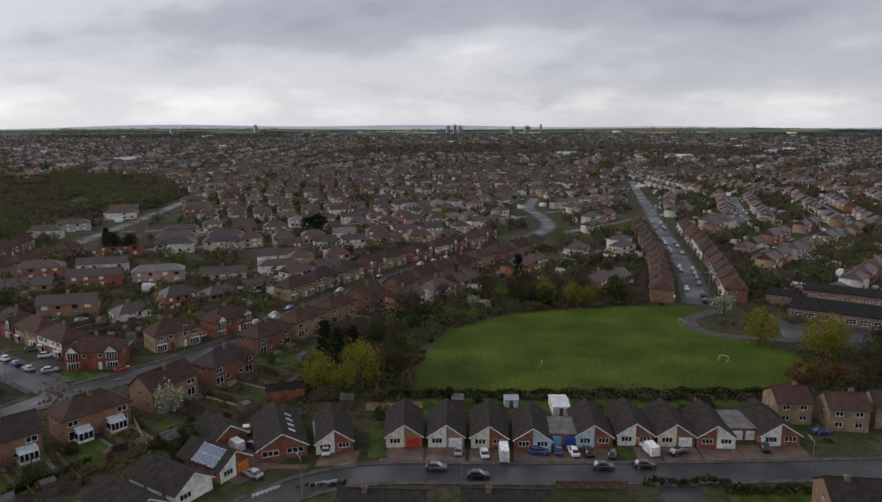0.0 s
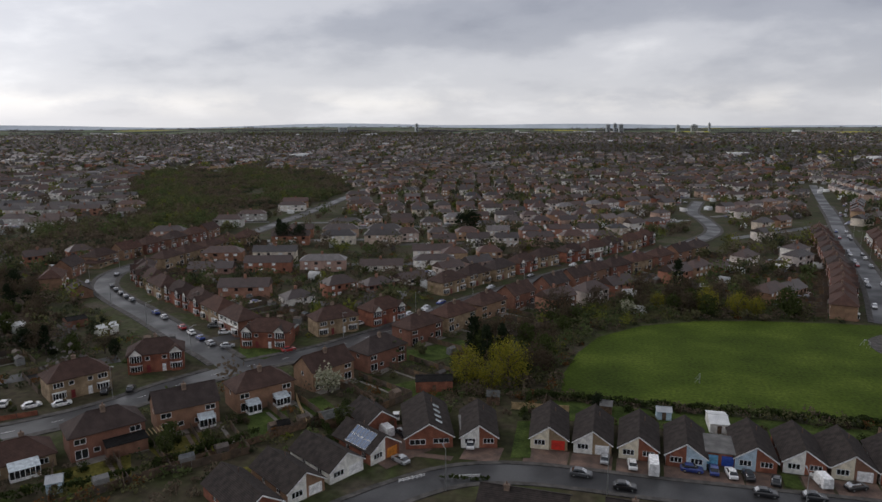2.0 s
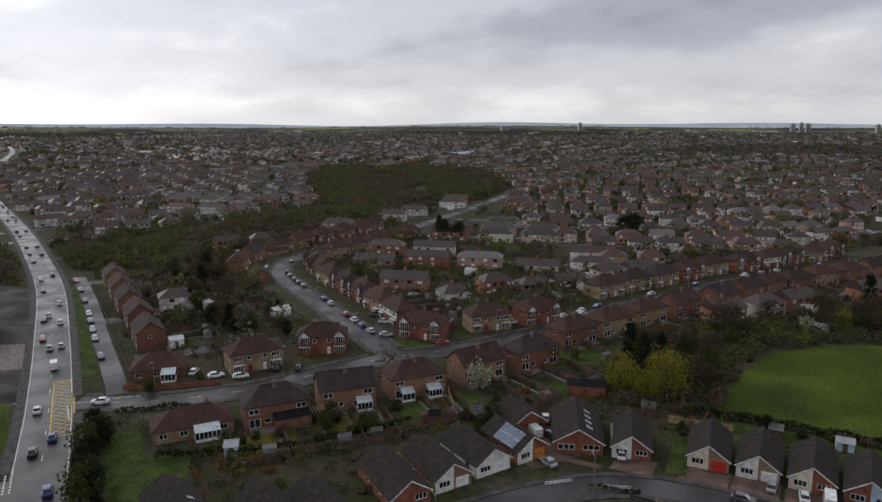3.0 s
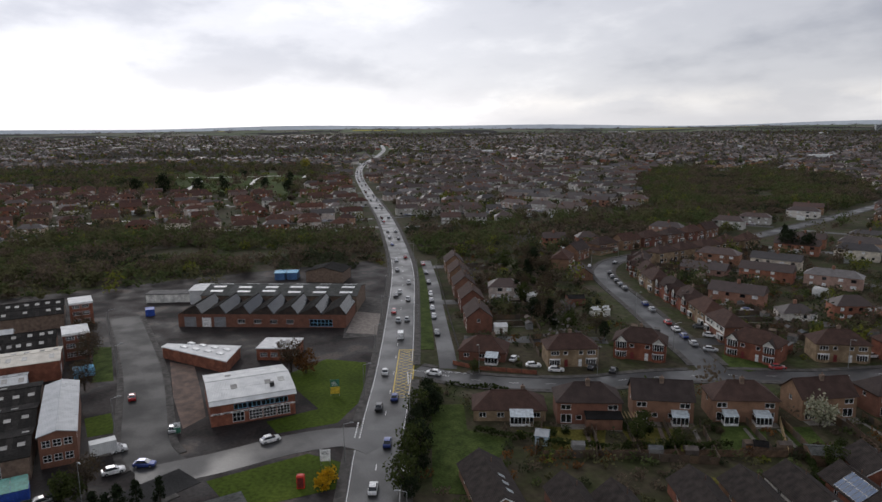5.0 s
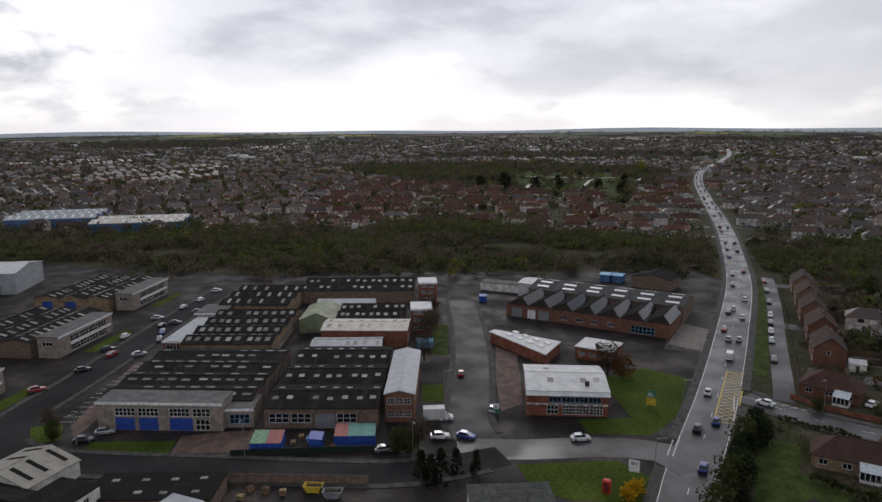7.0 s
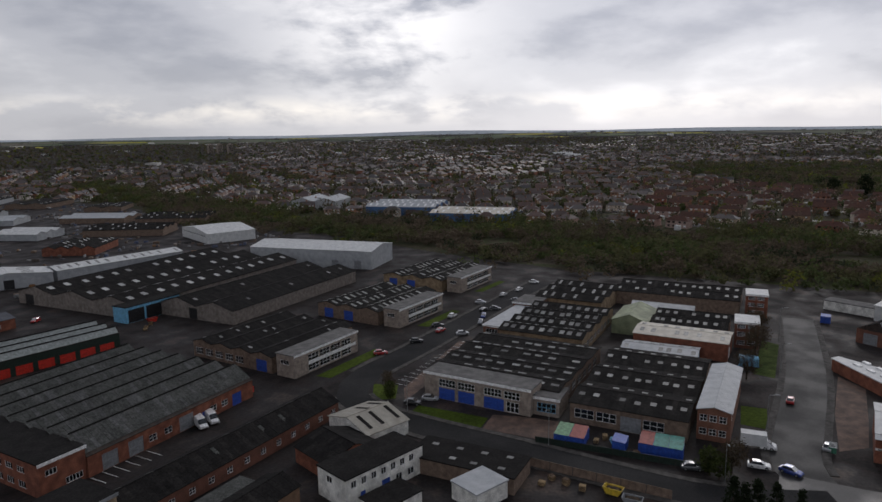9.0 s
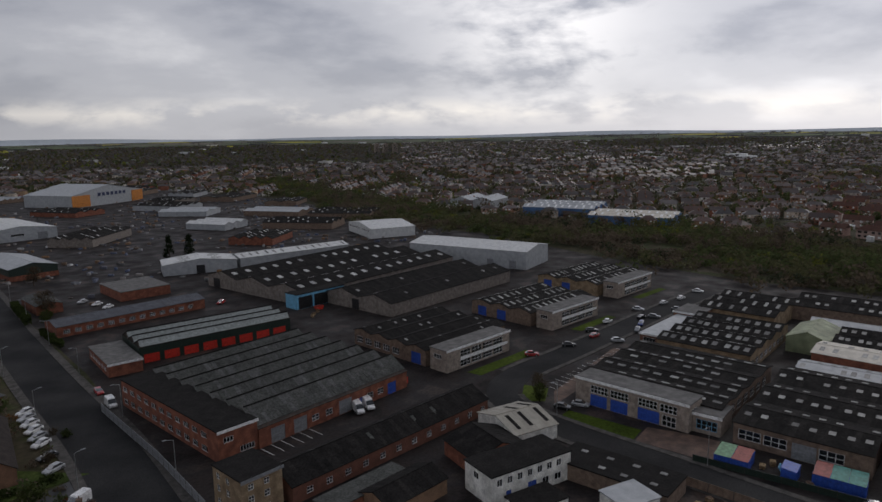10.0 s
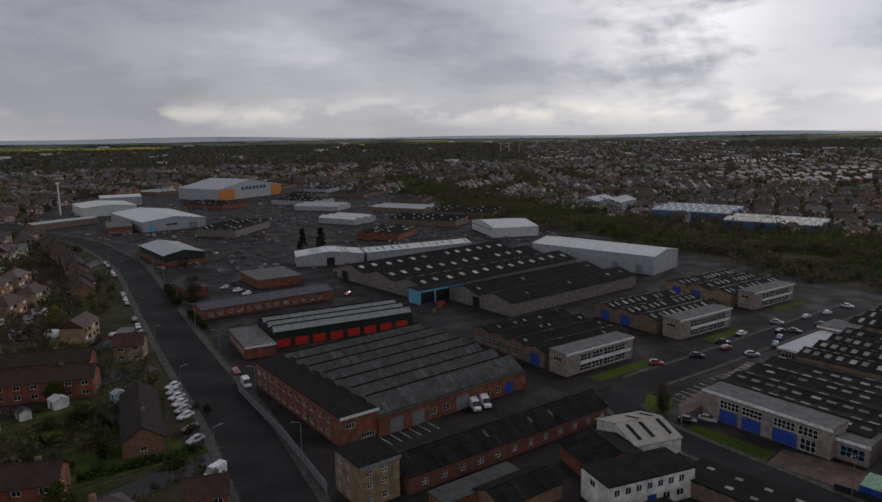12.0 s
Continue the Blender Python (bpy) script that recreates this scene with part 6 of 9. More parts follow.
def tree(label, leaf, height, radius, base, clumps, per, spread, size, seed, thin=1.0, droop=0.0, cone=False, name="tree"):
    rng = np.random.default_rng(seed)
    root = thing(name, label, "tree" if name == "tree" else name, "trees and shrubs")
    t = Solid()
    top = base + (height - base) * (0.9 if cone else 0.55)
    r = 0.035 * height
    t.tube((0, 0, 0), (0.05, 0.08, top * 0.5), r, r * 0.7, 7)
    t.tube((0.05, 0.08, top * 0.5), (0, 0, top), r * 0.7, r * 0.25, 6)
    if not cone:
        for i in range(7):
            a, z = i * 2.4 + rng.uniform(0, 0.6), top * (0.4 + 0.08 * i)
            e = (math.cos(a) * radius * 0.7, math.sin(a) * radius * 0.7, min(height * 0.9, z + height * 0.28))
            t.tube((0.03, 0.05, z), e, r * 0.4, r * 0.1, 5)
            e2 = (e[0] * 1.2 - e[1] * 0.3, e[1] * 1.2 + e[0] * 0.3, min(height, e[2] + height * 0.1))
            t.tube(e, e2, r * 0.12, r * 0.04, 4)
    part("trunk", t, M["bark"], root)
    v, f = cards(crown_points(rng, height, radius, base, clumps, per, spread, droop, cone), size, rng, thin)
    part("crown", array_mesh("crown", v, f, [M["leaf_" + leaf]]), None, root)
    return root


TREES = {
    "willow": [tree("yellow-green weeping willow in new leaf", "willow", 11, 4.6, 2.4, 80, 30, 0.6, 0.24, 1, 0.4, 2.0), tree("broad yellow-green willow by the grass", "willow", 12, 5.4, 2.0, 95, 30, 0.7, 0.25, 2, 0.4, 1.7)],
    "bare": [tree("brown leafless tree with fine twigs", "bare", 10, 4.2, 2.5, 45, 26, 0.7, 0.42, 3, 0.13), tree("tall bare tree with reddish brown twigs", "bare", 12, 4.6, 3.0, 50, 26, 0.8, 0.45, 4, 0.13)],
    "green": [tree("dull green round garden tree", "green", 7, 3.0, 1.2, 34, 18, 0.55, 0.30, 5, 0.7), tree("dark green round-headed tree", "green", 9, 3.8, 1.4, 42, 20, 0.65, 0.33, 6, 0.7)],
    "conifer": [tree("dark conifer with pointed top", "conifer", 10, 2.4, 0.2, 64, 16, 0.45, 0.32, 7, 0.6, 0, True), tree("dark spreading evergreen tree", "conifer", 9, 3.4, 0.8, 46, 18, 0.6, 0.34, 8, 0.6)],
    "blossom": [tree("small tree in white blossom", "blossom", 6.5, 2.8, 1.4, 34, 20, 0.5, 0.24, 9, 0.8)],
    "rust": [tree("rust-brown spreading tree in bud", "rust", 6, 3.6, 0.8, 36, 18, 0.6, 0.3, 10, 0.6)],
    "gorse": [tree("bright yellow flowering shrub on lawn", "gorse", 2.4, 1.8, 0.2, 20, 16, 0.35, 0.2, 11, 0.8, name="shrub")],
    "shrub": [tree("low green garden shrub", "hedge", 3.0, 1.8, 0.2, 22, 16, 0.4, 0.26, 12, 0.7, name="shrub"), tree("straggling brown leafless garden shrub", "bare", 3.4, 2.0, 0.3, 22, 20, 0.45, 0.32, 13, 0.2, name="shrub")],
}
trnd = random.Random(21)
tree_count = [0]


def plant(kind, x, y, size=1.0, k=None):
    ob = TREES[kind][trnd.randrange(len(TREES[kind])) if k is None else k]
    m = pose(x, y, -0.03, 0, 0, trnd.uniform(0, 360))
    tree_count[0] += 1
    if ob.name not in used:
        used.add(ob.name)
        ob.scale = (1, 1, 1)
        ob.matrix_basis = m @ Matrix.Diagonal((size, size, size, 1))
        return ob
    c = copy_thing(ob, m)
    s = size * trnd.uniform(0.92, 1.08)
    c.matrix_basis = m @ Matrix.Diagonal((s, s, s * trnd.uniform(0.92, 1.1), 1))
    return c


for kind, x, y, s in (("willow", -40, 159, 0.95), ("willow", -30, 162, 1.05), ("willow", -33, 157, 0.6), ("willow", 84, 200, 1.25), ("willow", 97, 189, 1.2), ("willow", 104, 196, 0.9), ("green", 108, 181, 1.2), ("green", 114, 175, 1.3), ("green", 104, 172, 1.1),
                      ("rust", 81, 165, 1.1), ("rust", 88, 167, 1.0), ("bare", 96, 165, 1.0), ("bare", 104, 160, 1.1), ("conifer", -43, 179, 1.15), ("conifer", -38, 173, 1.1), ("conifer", -35, 180, 0.9), ("conifer", 16, 279, 1.2), ("conifer", -97, 397, 1.5),
                      ("conifer", -102, 392, 1.4), ("conifer", -186, 327, 1.4), ("conifer", -178, 330, 1.3), ("conifer", -192, 333, 1.2), ("blossom", -70.5, 142, 1.1), ("blossom", 84, 231, 1.2), ("blossom", -2, 233, 0.9), ("willow", 8, 245, 0.6), ("willow", 24, 244, 0.8), ("willow", 34, 244, 0.85), ("willow", 40, 245, 0.7),
                      ("green", 50, 249, 1.0), ("conifer", -7, 151, 0.5), ("gorse", -109, 45, 1.1), ("gorse", -107, 43, 0.9), ("bare", -168, 60, 1.0), ("rust", -165, 63, 1.0), ("bare", -131, 7, 0.7), ("green", -129, 3, 0.6), ("bare", -185, 12, 0.8), ("bare", -202, 15, 0.8), ("bare", -224, 16, 0.8),
                      ("willow", -165, 455, 0.7), ("green", -140, 100.5, 0.5), ("bare", -146, -72, 0.6), ("green", -142, -70, 0.45), ("bare", -140, -320, 0.9), ("bare", -118, -262, 0.9), ("green", -112, -250, 0.8), ("conifer", -215, -330, 1.1), ("conifer", -222, -322, 1.2)):
    plant(kind, x, y, s)
for i in range(15):
    plant(("conifer", "green", "conifer")[i % 3], -132 + 2.6 * i + trnd.uniform(-1.2, 1.2), 82 - 2.0 * i + trnd.uniform(-1.6, 1.6), trnd.uniform(0.42, 0.85), 1)
for x, y, s in ((-117.4, 6.8, 0.62), (-116.9, 8.6, 0.55), (-116.7, 10.6, 0.6), (-119.9, 13.8, 0.5), (-119.5, 17.5, 0.48)):
    plant("conifer", x, y, s, 0)
plant("green", -127.7, 4.8, 0.75)


def scatter(poly, n, kinds, lo, hi, clear=4.5):
    xs, ys = [p[0] for p in poly], [p[1] for p in poly]
    k = 0
    for _ in range(n * 6):
        x, y = trnd.uniform(min(xs), max(xs)), trnd.uniform(min(ys), max(ys))
        if inside(poly, x, y) and all((x - a) ** 2 + (y - b) ** 2 > clear * clear * 4 for a, b in HOUSES) and min((q - Vector((x, y, 0))).length for q in LINES["side"] + LINES["crescent"] + LINES["upper"] + LINES["main"] + LINES["service"]) > 8:
            plant(trnd.choice(kinds), x, y, trnd.uniform(lo, hi))
            k += 1
            if k == n:
                break


EDGE = [(-44, 152), (-19, 159), (-18, 190), (-12, 212), (5, 228), (45, 243), (62, 250), (40, 264), (-2, 250), (-28, 220), (-44, 185)]
scatter(EDGE, 42, ("bare", "bare", "green", "shrub", "green"), 0.6, 1.0, 3)
scatter([(-104, 84), (-62, 118), (-52, 140), (-58, 150), (-84, 122), (-101, 96), (-122, 72)], 26, ("shrub", "green", "shrub", "shrub"), 0.4, 0.65, 4.6)
scatter([(-252, 192), (-165, 136), (-138, 152), (-205, 204), (-232, 224)], 46, ("shrub", "green", "bare", "shrub", "conifer"), 0.5, 0.9, 3.5)
scatter([(-20, 145), (72, 150), (74, 158), (-18, 155)], 14, ("shrub", "shrub"), 0.35, 0.6, 2.5)
scatter([(-75, -140), (-30, -100), (-20, -200), (-60, -176)], 14, ("shrub", "green"), 0.5, 0.8, 4)
scatter([(85, 150), (120, 160), (125, 200), (105, 175)], 12, ("green", "bare"), 0.8, 1.2, 4)


def hedge(x0, y0, x1, y1, h, w, seed, label="clipped green boundary hedge"):
    rng = np.random.default_rng(seed)
    L = math.hypot(x1 - x0, y1 - y0)
    n = int(L * w * h * 16) + 20
    u = rng.uniform(0, 1, n)
    c = np.stack([x0 + (x1 - x0) * u, y0 + (y1 - y0) * u, np.zeros(n)], 1)
    nrm = np.array([-(y1 - y0) / L, (x1 - x0) / L, 0])
    c += nrm * (rng.uniform(-0.5, 0.5, n) * w)[:, None]
    c[:, 2] = 0.2 + (h + 0.35 * np.sin(u * L * 0.7)) * np.sqrt(rng.uniform(0, 1, n))
    v, f = cards(c, 0.3, rng, 0.7)
    return tagged(new("hedge", array_mesh("hedge", v, f, [M["leaf_hedge"]])), label, "hedge", "hedges")


for i, (a, b, c, d, h, w) in enumerate(((-22, 154.5, 20, 156.5, 1.6, 1.4), (20, 156.5, 78, 160.5, 1.7, 1.5), (-136, 88.5, -124.5, 100, 1.0, 0.9), (-92, 92, -75, 118, 1.5, 1.0), (-110, 79, -92, 92, 1.6, 1.2), (30, 116, 46, 117, 1.2, 1.0), (44, 114, 60, 115, 1.3, 1.2),
                                     (-33, 111, -24, 113.5, 0.6, 0.6), (-56, 116, -64, 126, 1.4, 1.0), (-23, 141, -23, 154, 1.2, 0.8), (-36, -140, -20, -160, 1.6, 1.2), (-58, -130, -35, -135, 1.2, 1.5), (-100, -215, -104, -236, 2.0, 2.0), (-107, -252, -116, -284, 3.0, 2.5))):
    hedge(a, b, c, d, h, w, 40 + i)


def wood(name, poly, spacing, hmin, hmax, leaf, per, size, seed, label, radius=2.6, avoid=(), ragged=7.0, gaps=0.0):
    """A wood as one mass of leaves: trees nobody could count."""
    rng = np.random.default_rng(seed)
    xs, ys = [p[0] for p in poly], [p[1] for p in poly]
    gx, gy = np.meshgrid(np.arange(min(xs), max(xs), spacing), np.arange(min(ys), max(ys), spacing))
    x, y = gx.ravel() + rng.uniform(-1, 1, gx.size) * spacing * 0.5, gy.ravel() + rng.uniform(-1, 1, gx.size) * spacing * 0.5
    k = inside(poly, x + rng.normal(size=x.size) * ragged, y + rng.normal(size=x.size) * ragged)
    for p in avoid:
        k &= ~inside(p, x, y)
    k &= (np.sin(x * 0.083 + 1) * np.sin(y * 0.071) + np.sin(x * 0.031) * np.sin(y * 0.027 + 2) > -1.05 + gaps)
    for key in ("main", "service", "upper"):
        pts = np.array([(p.x, p.y) for p in LINES[key]])
        k &= np.array([np.min((pts[:, 0] - a) ** 2 + (pts[:, 1] - b) ** 2) > 110 for a, b in zip(x, y)])
    x, y = x[k], y[k]
    h = rng.uniform(hmin, hmax, len(x)) * (0.8 + 0.3 * np.sin(x * 0.05) * np.cos(y * 0.041))
    c = rng.normal(size=(len(x), per, 3)) * 0.5
    c *= np.minimum(1, 1 / np.linalg.norm(c, axis=2))[:, :, None]
    pts = np.empty_like(c)
    pts[:, :, 0] = x[:, None] + c[:, :, 0] * radius * 1.3
    pts[:, :, 1] = y[:, None] + c[:, :, 1] * radius * 1.3
    pts[:, :, 2] = land(x, y)[:, None] + h[:, None] * (0.58 + 0.42 * c[:, :, 2])
    v, f = cards(pts.reshape(-1, 3), size, rng, 0.75, 0.9)
    mats = ["brown", "olive", "green", "dark", "bright"]
    grove = np.sin(x * 0.045 + 2) * np.sin(y * 0.038) * 0.9 + rng.normal(size=len(x)) * 0.35 - 0.08
    tone = np.where(grove > 0.7, 4, np.where(grove > 0.25, 2, np.where(grove > -0.25, 1, np.where(grove > -1.0, 0, 3))))
    tone = np.where((tone == 4) & (rng.uniform(size=len(x)) < 0.7), 1, tone)
    return tagged(new(name, array_mesh(name, v, f, [M["leaf_wood_" + q] for q in mats], np.repeat(tone, per))), label, "woodland", kind="stuff")


wood("field_edge_thicket", EDGE, 3.4, 2.5, 7.0, "wood", 44, 0.34, 9, "dark thicket and saplings along the playing field", 1.8, (), 1.5, -0.2)
wood("field_hedge_bank", [(-44, 149), (-20, 153), (20, 154), (78, 157), (80, 163), (20, 157.5), (-18, 157), (-44, 156)], 2.2, 1.2, 2.8, "wood", 36, 0.26, 10, "overgrown dark hedge between bungalows and field", 1.2, (), 0.4, -0.5)
wood("railway_woodland", BELT, 5.0, 2.6, 9.0, "wood", 36, 0.66, 5, "dense dark scrub and trees along the railway", 2.6, (), 11.0, 0.1)
wood("railway_trees", BELT, 15, 7.0, 12.5, "wood", 64, 0.6, 15, "taller bare trees standing out of the railway scrub", 3.6, (), 8.0, 0.3)
wood("cemetery_trees", GRAVES, 15, 6, 12, "wood", 40, 1.1, 6, "dull brown mixed trees round the cemetery lawns", 5.0, (CLEARING,), 14.0, -0.3)
wood("cemetery_thickets", CLEARING, 27, 6, 12, "wood", 40, 1.1, 16, "dark bare trees standing about the cemetery", 4.5, (), 10.0, -0.3)
for x, y, s in ((-732, 111, 1.7), (-719, 135, 2.0), (-700, 164, 1.8), (-701, 191, 1.5), (-684, 227, 1.5), (-650, 239, 1.5), (-800, 215, 1.2), (-860, 260, 1.3), (-780, 290, 1.3)):
    plant("conifer", x, y, s, 1)
plant("willow", -977, 388, 1.6), plant("willow", -1150, 262, 1.3)

# ---- the town beyond ----
NEAR = [(-140, 62), (-118, 85), (-100, 112), (-84, 142), (-60, 172), (-30, 215), (-5, 246), (40, 262), (70, 256), (96, 262), (150, 255), (150, 150), (110, 90), (0, 60)]
PLOTS = [(-262, 200), (-165, 134), (-130, 152), (-205, 206), (-236, 228)]
GREEN = [(-390, 1270), (-260, 1270), (-240, 1390), (-400, 1380)]


def town():
    rng = np.random.default_rng(77)
    gx, gy = np.meshgrid(np.arange(-3300, 3300, 210.0), np.arange(-3300, 3300, 210.0))
    seeds = np.stack([gx.ravel(), gy.ravel()], 1) + rng.uniform(-70, 70, (gx.size, 2))
    angle = rng.choice([0.15, 0.5, 0.9, 1.35, 1.75, 2.6], len(seeds)) + rng.uniform(-0.15, 0.15, len(seeds))
    near_seed = np.hypot(*seeds.T) < 520
    angle[near_seed] = 0.95 + rng.uniform(-0.12, 0.12, near_seed.sum())
    roads_xy = np.array([(p.x, p.y) for key in ROADS for p in LINES[key]])
    keep_x, keep_y, keep_a, keep_l, rx, ry, ra, tx, ty = [], [], [], [], [], [], [], [], []
    for (sx, sy), th in zip(seeds, angle):
        d = math.hypot(sx, sy)
        head = math.degrees(math.atan2(-sx, sy))
        if d > 3250 or not (-50 < head < 180 or head < -172) and d > 200:
            continue
        red_zone, white_zone = 62 < head < 95 and d < 900, 30 < head < 62 and 380 < d < 1000
        if d < 1100 and (red_zone or white_zone or rng.uniform() < 0.65):
            th = math.radians(head) + rng.uniform(-0.3, 0.3)
        c, s = math.cos(th), math.sin(th)
        pitch, gap = (21.0, 62.0) if red_zone else (25.0, 70.0) if white_zone else (17.6, 64.0 if d < 650 else 76.0)
        us = np.arange(-150, 150, pitch)
        rows = [(v, sg) for v in np.arange(-gap * 3, gap * 3.1, gap) for sg in (-1, 1)]
        u = np.concatenate([us for _ in rows])
        v = np.concatenate([np.full(len(us), r + sg * 12.0) for r, sg in rows])
        sg = np.concatenate([np.full(len(us), g) for r, g in rows])
        x, y = sx + u * c - v * s, sy + u * s + v * c
        dist2 = (x[:, None] - seeds[None, :, 0]) ** 2 + (y[:, None] - seeds[None, :, 1]) ** 2
        mine = dist2.min(1) >= (x - sx) ** 2 + (y - sy) ** 2 - 1
        keep_x.append(x[mine]), keep_y.append(y[mine]), keep_a.append((th + np.where(sg > 0, 0, math.pi))[mine])
        keep_l.append(np.full(mine.sum(), pitch - 4.2))
        k = mine & (sg > 0)
        rx.append((x + 12 * s)[k]), ry.append((y - 12 * c)[k]), ra.append(np.full(k.sum(), th))
        for _ in range(5 if d < 1200 else 4):
            back = 7 + rng.uniform(0, gap / 2 - 14, len(x))
            tx.append((x - sg * back * s + rng.uniform(-9, 9, len(x)) * c)[mine]), ty.append((y + sg * back * c + rng.uniform(-9, 9, len(x)) * s)[mine])
    x, y, a, ln = np.concatenate(keep_x), np.concatenate(keep_y), np.concatenate(keep_a), np.concatenate(keep_l)

    def free(x, y, road, polys):
        k = np.ones(len(x), bool)
        for p in polys:
            k &= ~inside(p, x, y)
        for i in range(0, len(x), 4000):
            q = slice(i, i + 4000)
            k[q] &= ((x[q, None] - roads_xy[None, :, 0]) ** 2 + (y[q, None] - roads_xy[None, :, 1]) ** 2).min(1) > np.where(np.hypot(x[q], y[q]) < 480, road, 14) ** 2
        return k

    polys = [FIELD, BELT, ESTATE, GRAVES, NEAR, PLOTS, GREEN]
    hx = np.array(HOUSES)
    k = free(x, y, 25, polys) & (rng.uniform(size=len(x)) > 0.06)
    k &= np.array([np.min((hx[:, 0] - p) ** 2 + (hx[:, 1] - q) ** 2) > 14 ** 2 for p, q in zip(x, y)])
    k &= np.hypot(x, y) > 100
    # open country in the south and beyond the town's edge
    head = np.degrees(np.arctan2(-x, y))
    r = np.hypot(x, y)
    patch = np.sin(x * 0.0021 + 1.2) * np.sin(y * 0.0026 + 0.4)
    k &= (rng.uniform(size=len(x)) < np.where(r > 1000, 0.68, 1.0)) & ~((head > 128) & (r > 1500)) & ~((r > 1500) & (patch < -0.45))
    x, y, a, r, ln = x[k], y[k], a[k], r[k], ln[k]
    n = len(x)
    x = x + rng.uniform(-1, 1, n)
    y = y + rng.uniform(-1, 1, n)
    z = land(x, y)
    L, W, E = ln - rng.uniform(0, 2.5, n), rng.uniform(7.2, 8.4, n), rng.uniform(4.8, 5.3, n)
    low = rng.uniform(size=n) < 0.12
    E[low] = 2.7
    R = E + rng.uniform(2.2, 3.0, n)
    hip = np.where(rng.uniform(size=n) < 0.55, W / 2, 0.0)
    ca, sa = np.cos(a), np.sin(a)
    hd = np.degrees(np.arctan2(-x, y))
    white = ((hd > 30) & (hd < 66) & (r > 380) & (r < 1000) & (rng.uniform(size=n) < 0.75)).astype(int)
    red = ((hd > 62) & (hd < 95) & (r > 400) & (r < 850) & (rng.uniform(size=n) < 0.85)).astype(int)
    # the haze-pale roof set grows commoner with distance
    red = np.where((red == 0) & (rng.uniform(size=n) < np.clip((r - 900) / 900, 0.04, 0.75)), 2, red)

    def world(px, py, pz):
        return np.stack([x[:, None] + px * ca[:, None] - py * sa[:, None], y[:, None] + px * sa[:, None] + py * ca[:, None], z[:, None] + pz], -1)

    X, Y = L[:, None] / 2, W[:, None] / 2
    sx, sy = np.array([[-1, 1, 1, -1]]), np.array([[-1, -1, 1, 1]])
    low_v = world(X * sx, Y * sy, np.zeros((n, 4)))
    top_v = world(X * sx, Y * sy, np.repeat(E[:, None], 4, 1))
    walls = np.concatenate([low_v, top_v], 1).reshape(-1, 3)
    wf = (np.arange(n)[:, None, None] * 8 + np.array([[0, 1, 5, 4], [1, 2, 6, 5], [2, 3, 7, 6], [3, 0, 4, 7]])).reshape(-1, 4)
    tagged(new("distant_house_walls", array_mesh("distant_house_walls", walls, wf, [M["far_wall"], M["far_wall_white"]], np.repeat(white, 4))), "brick and rendered walls of countless town houses", "houses", kind="stuff")
    o = 0.4
    ev = world((X + o) * sx, (Y + o) * sy, np.repeat(E[:, None] - 0.1, 4, 1))
    rd = world(np.concatenate([-(X + o) + hip[:, None], (X + o) - hip[:, None]], 1), np.zeros((n, 2)), np.repeat(R[:, None], 2, 1))
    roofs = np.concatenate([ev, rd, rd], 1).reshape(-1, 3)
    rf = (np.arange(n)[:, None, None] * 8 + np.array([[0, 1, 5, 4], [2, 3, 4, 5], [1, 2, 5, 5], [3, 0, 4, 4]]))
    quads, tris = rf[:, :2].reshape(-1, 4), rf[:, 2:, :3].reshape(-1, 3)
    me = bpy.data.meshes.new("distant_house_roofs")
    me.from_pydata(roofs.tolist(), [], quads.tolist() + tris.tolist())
    me.materials.append(M["far_roof"]), me.materials.append(M["far_roof_red"]), me.materials.append(M["far_roof_hazy"])
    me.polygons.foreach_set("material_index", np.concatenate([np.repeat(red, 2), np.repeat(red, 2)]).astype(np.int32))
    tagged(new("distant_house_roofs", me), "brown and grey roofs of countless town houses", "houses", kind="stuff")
    # windows, chimneys and white outbuildings of the nearer ones
    close = np.where(r < 900)[0]
    wv, wi, cv = [], [], []
    for i in close:
        for side in (-1, 1):
            for fl in (1.0, 3.4):
                if fl + 1.2 > E[i]:
                    continue
                for q in (-0.36, -0.14, 0.14, 0.36):
                    if rng.uniform() < 0.12:
                        continue
                    w, h = rng.uniform(0.5, 1.0), 0.6
                    cx, cy = q * L[i], side * (W[i] / 2 + 0.04)
                    P = [(cx - w * side * -1, cy, fl), (cx + w * side * -1, cy, fl), (cx + w * side * -1, cy, fl + 2 * h), (cx - w * side * -1, cy, fl + 2 * h)]
                    wv += [(x[i] + p * ca[i] - q2 * sa[i], y[i] + p * sa[i] + q2 * ca[i], z[i] + zz) for p, q2, zz in P]
                    wi.append(0 if rng.uniform() < 0.62 else 1)
        if rng.uniform() < 0.8:
            px, py, s = x[i] + rng.uniform(-1, 1), y[i] + rng.uniform(-0.3, 0.3), 0.45
            zz = z[i] + R[i]
            cv += [(px + dx * s, py + dy * s, zz - 1 + dz * 2.2) for dz in (0, 1) for dx, dy in ((-1, -1), (1, -1), (1, 1), (-1, 1))]
    wv = np.array(wv)
    tagged(new("distant_windows", array_mesh("distant_windows", wv, np.arange(len(wv)).reshape(-1, 4), [M["upvc"], M["glass"]], wi)), "white-framed windows of the town houses", "windows", kind="stuff")
    nb = len(cv) // 8
    box = np.array([[0, 1, 5, 4], [1, 2, 6, 5], [2, 3, 7, 6], [3, 0, 4, 7], [4, 5, 6, 7]])
    tagged(new("distant_chimneys", array_mesh("distant_chimneys", np.array(cv), (np.arange(nb)[:, None, None] * 8 + box).reshape(-1, 4), [M["brick"]])), "brick chimney stacks of the town houses", "chimneys", kind="stuff")
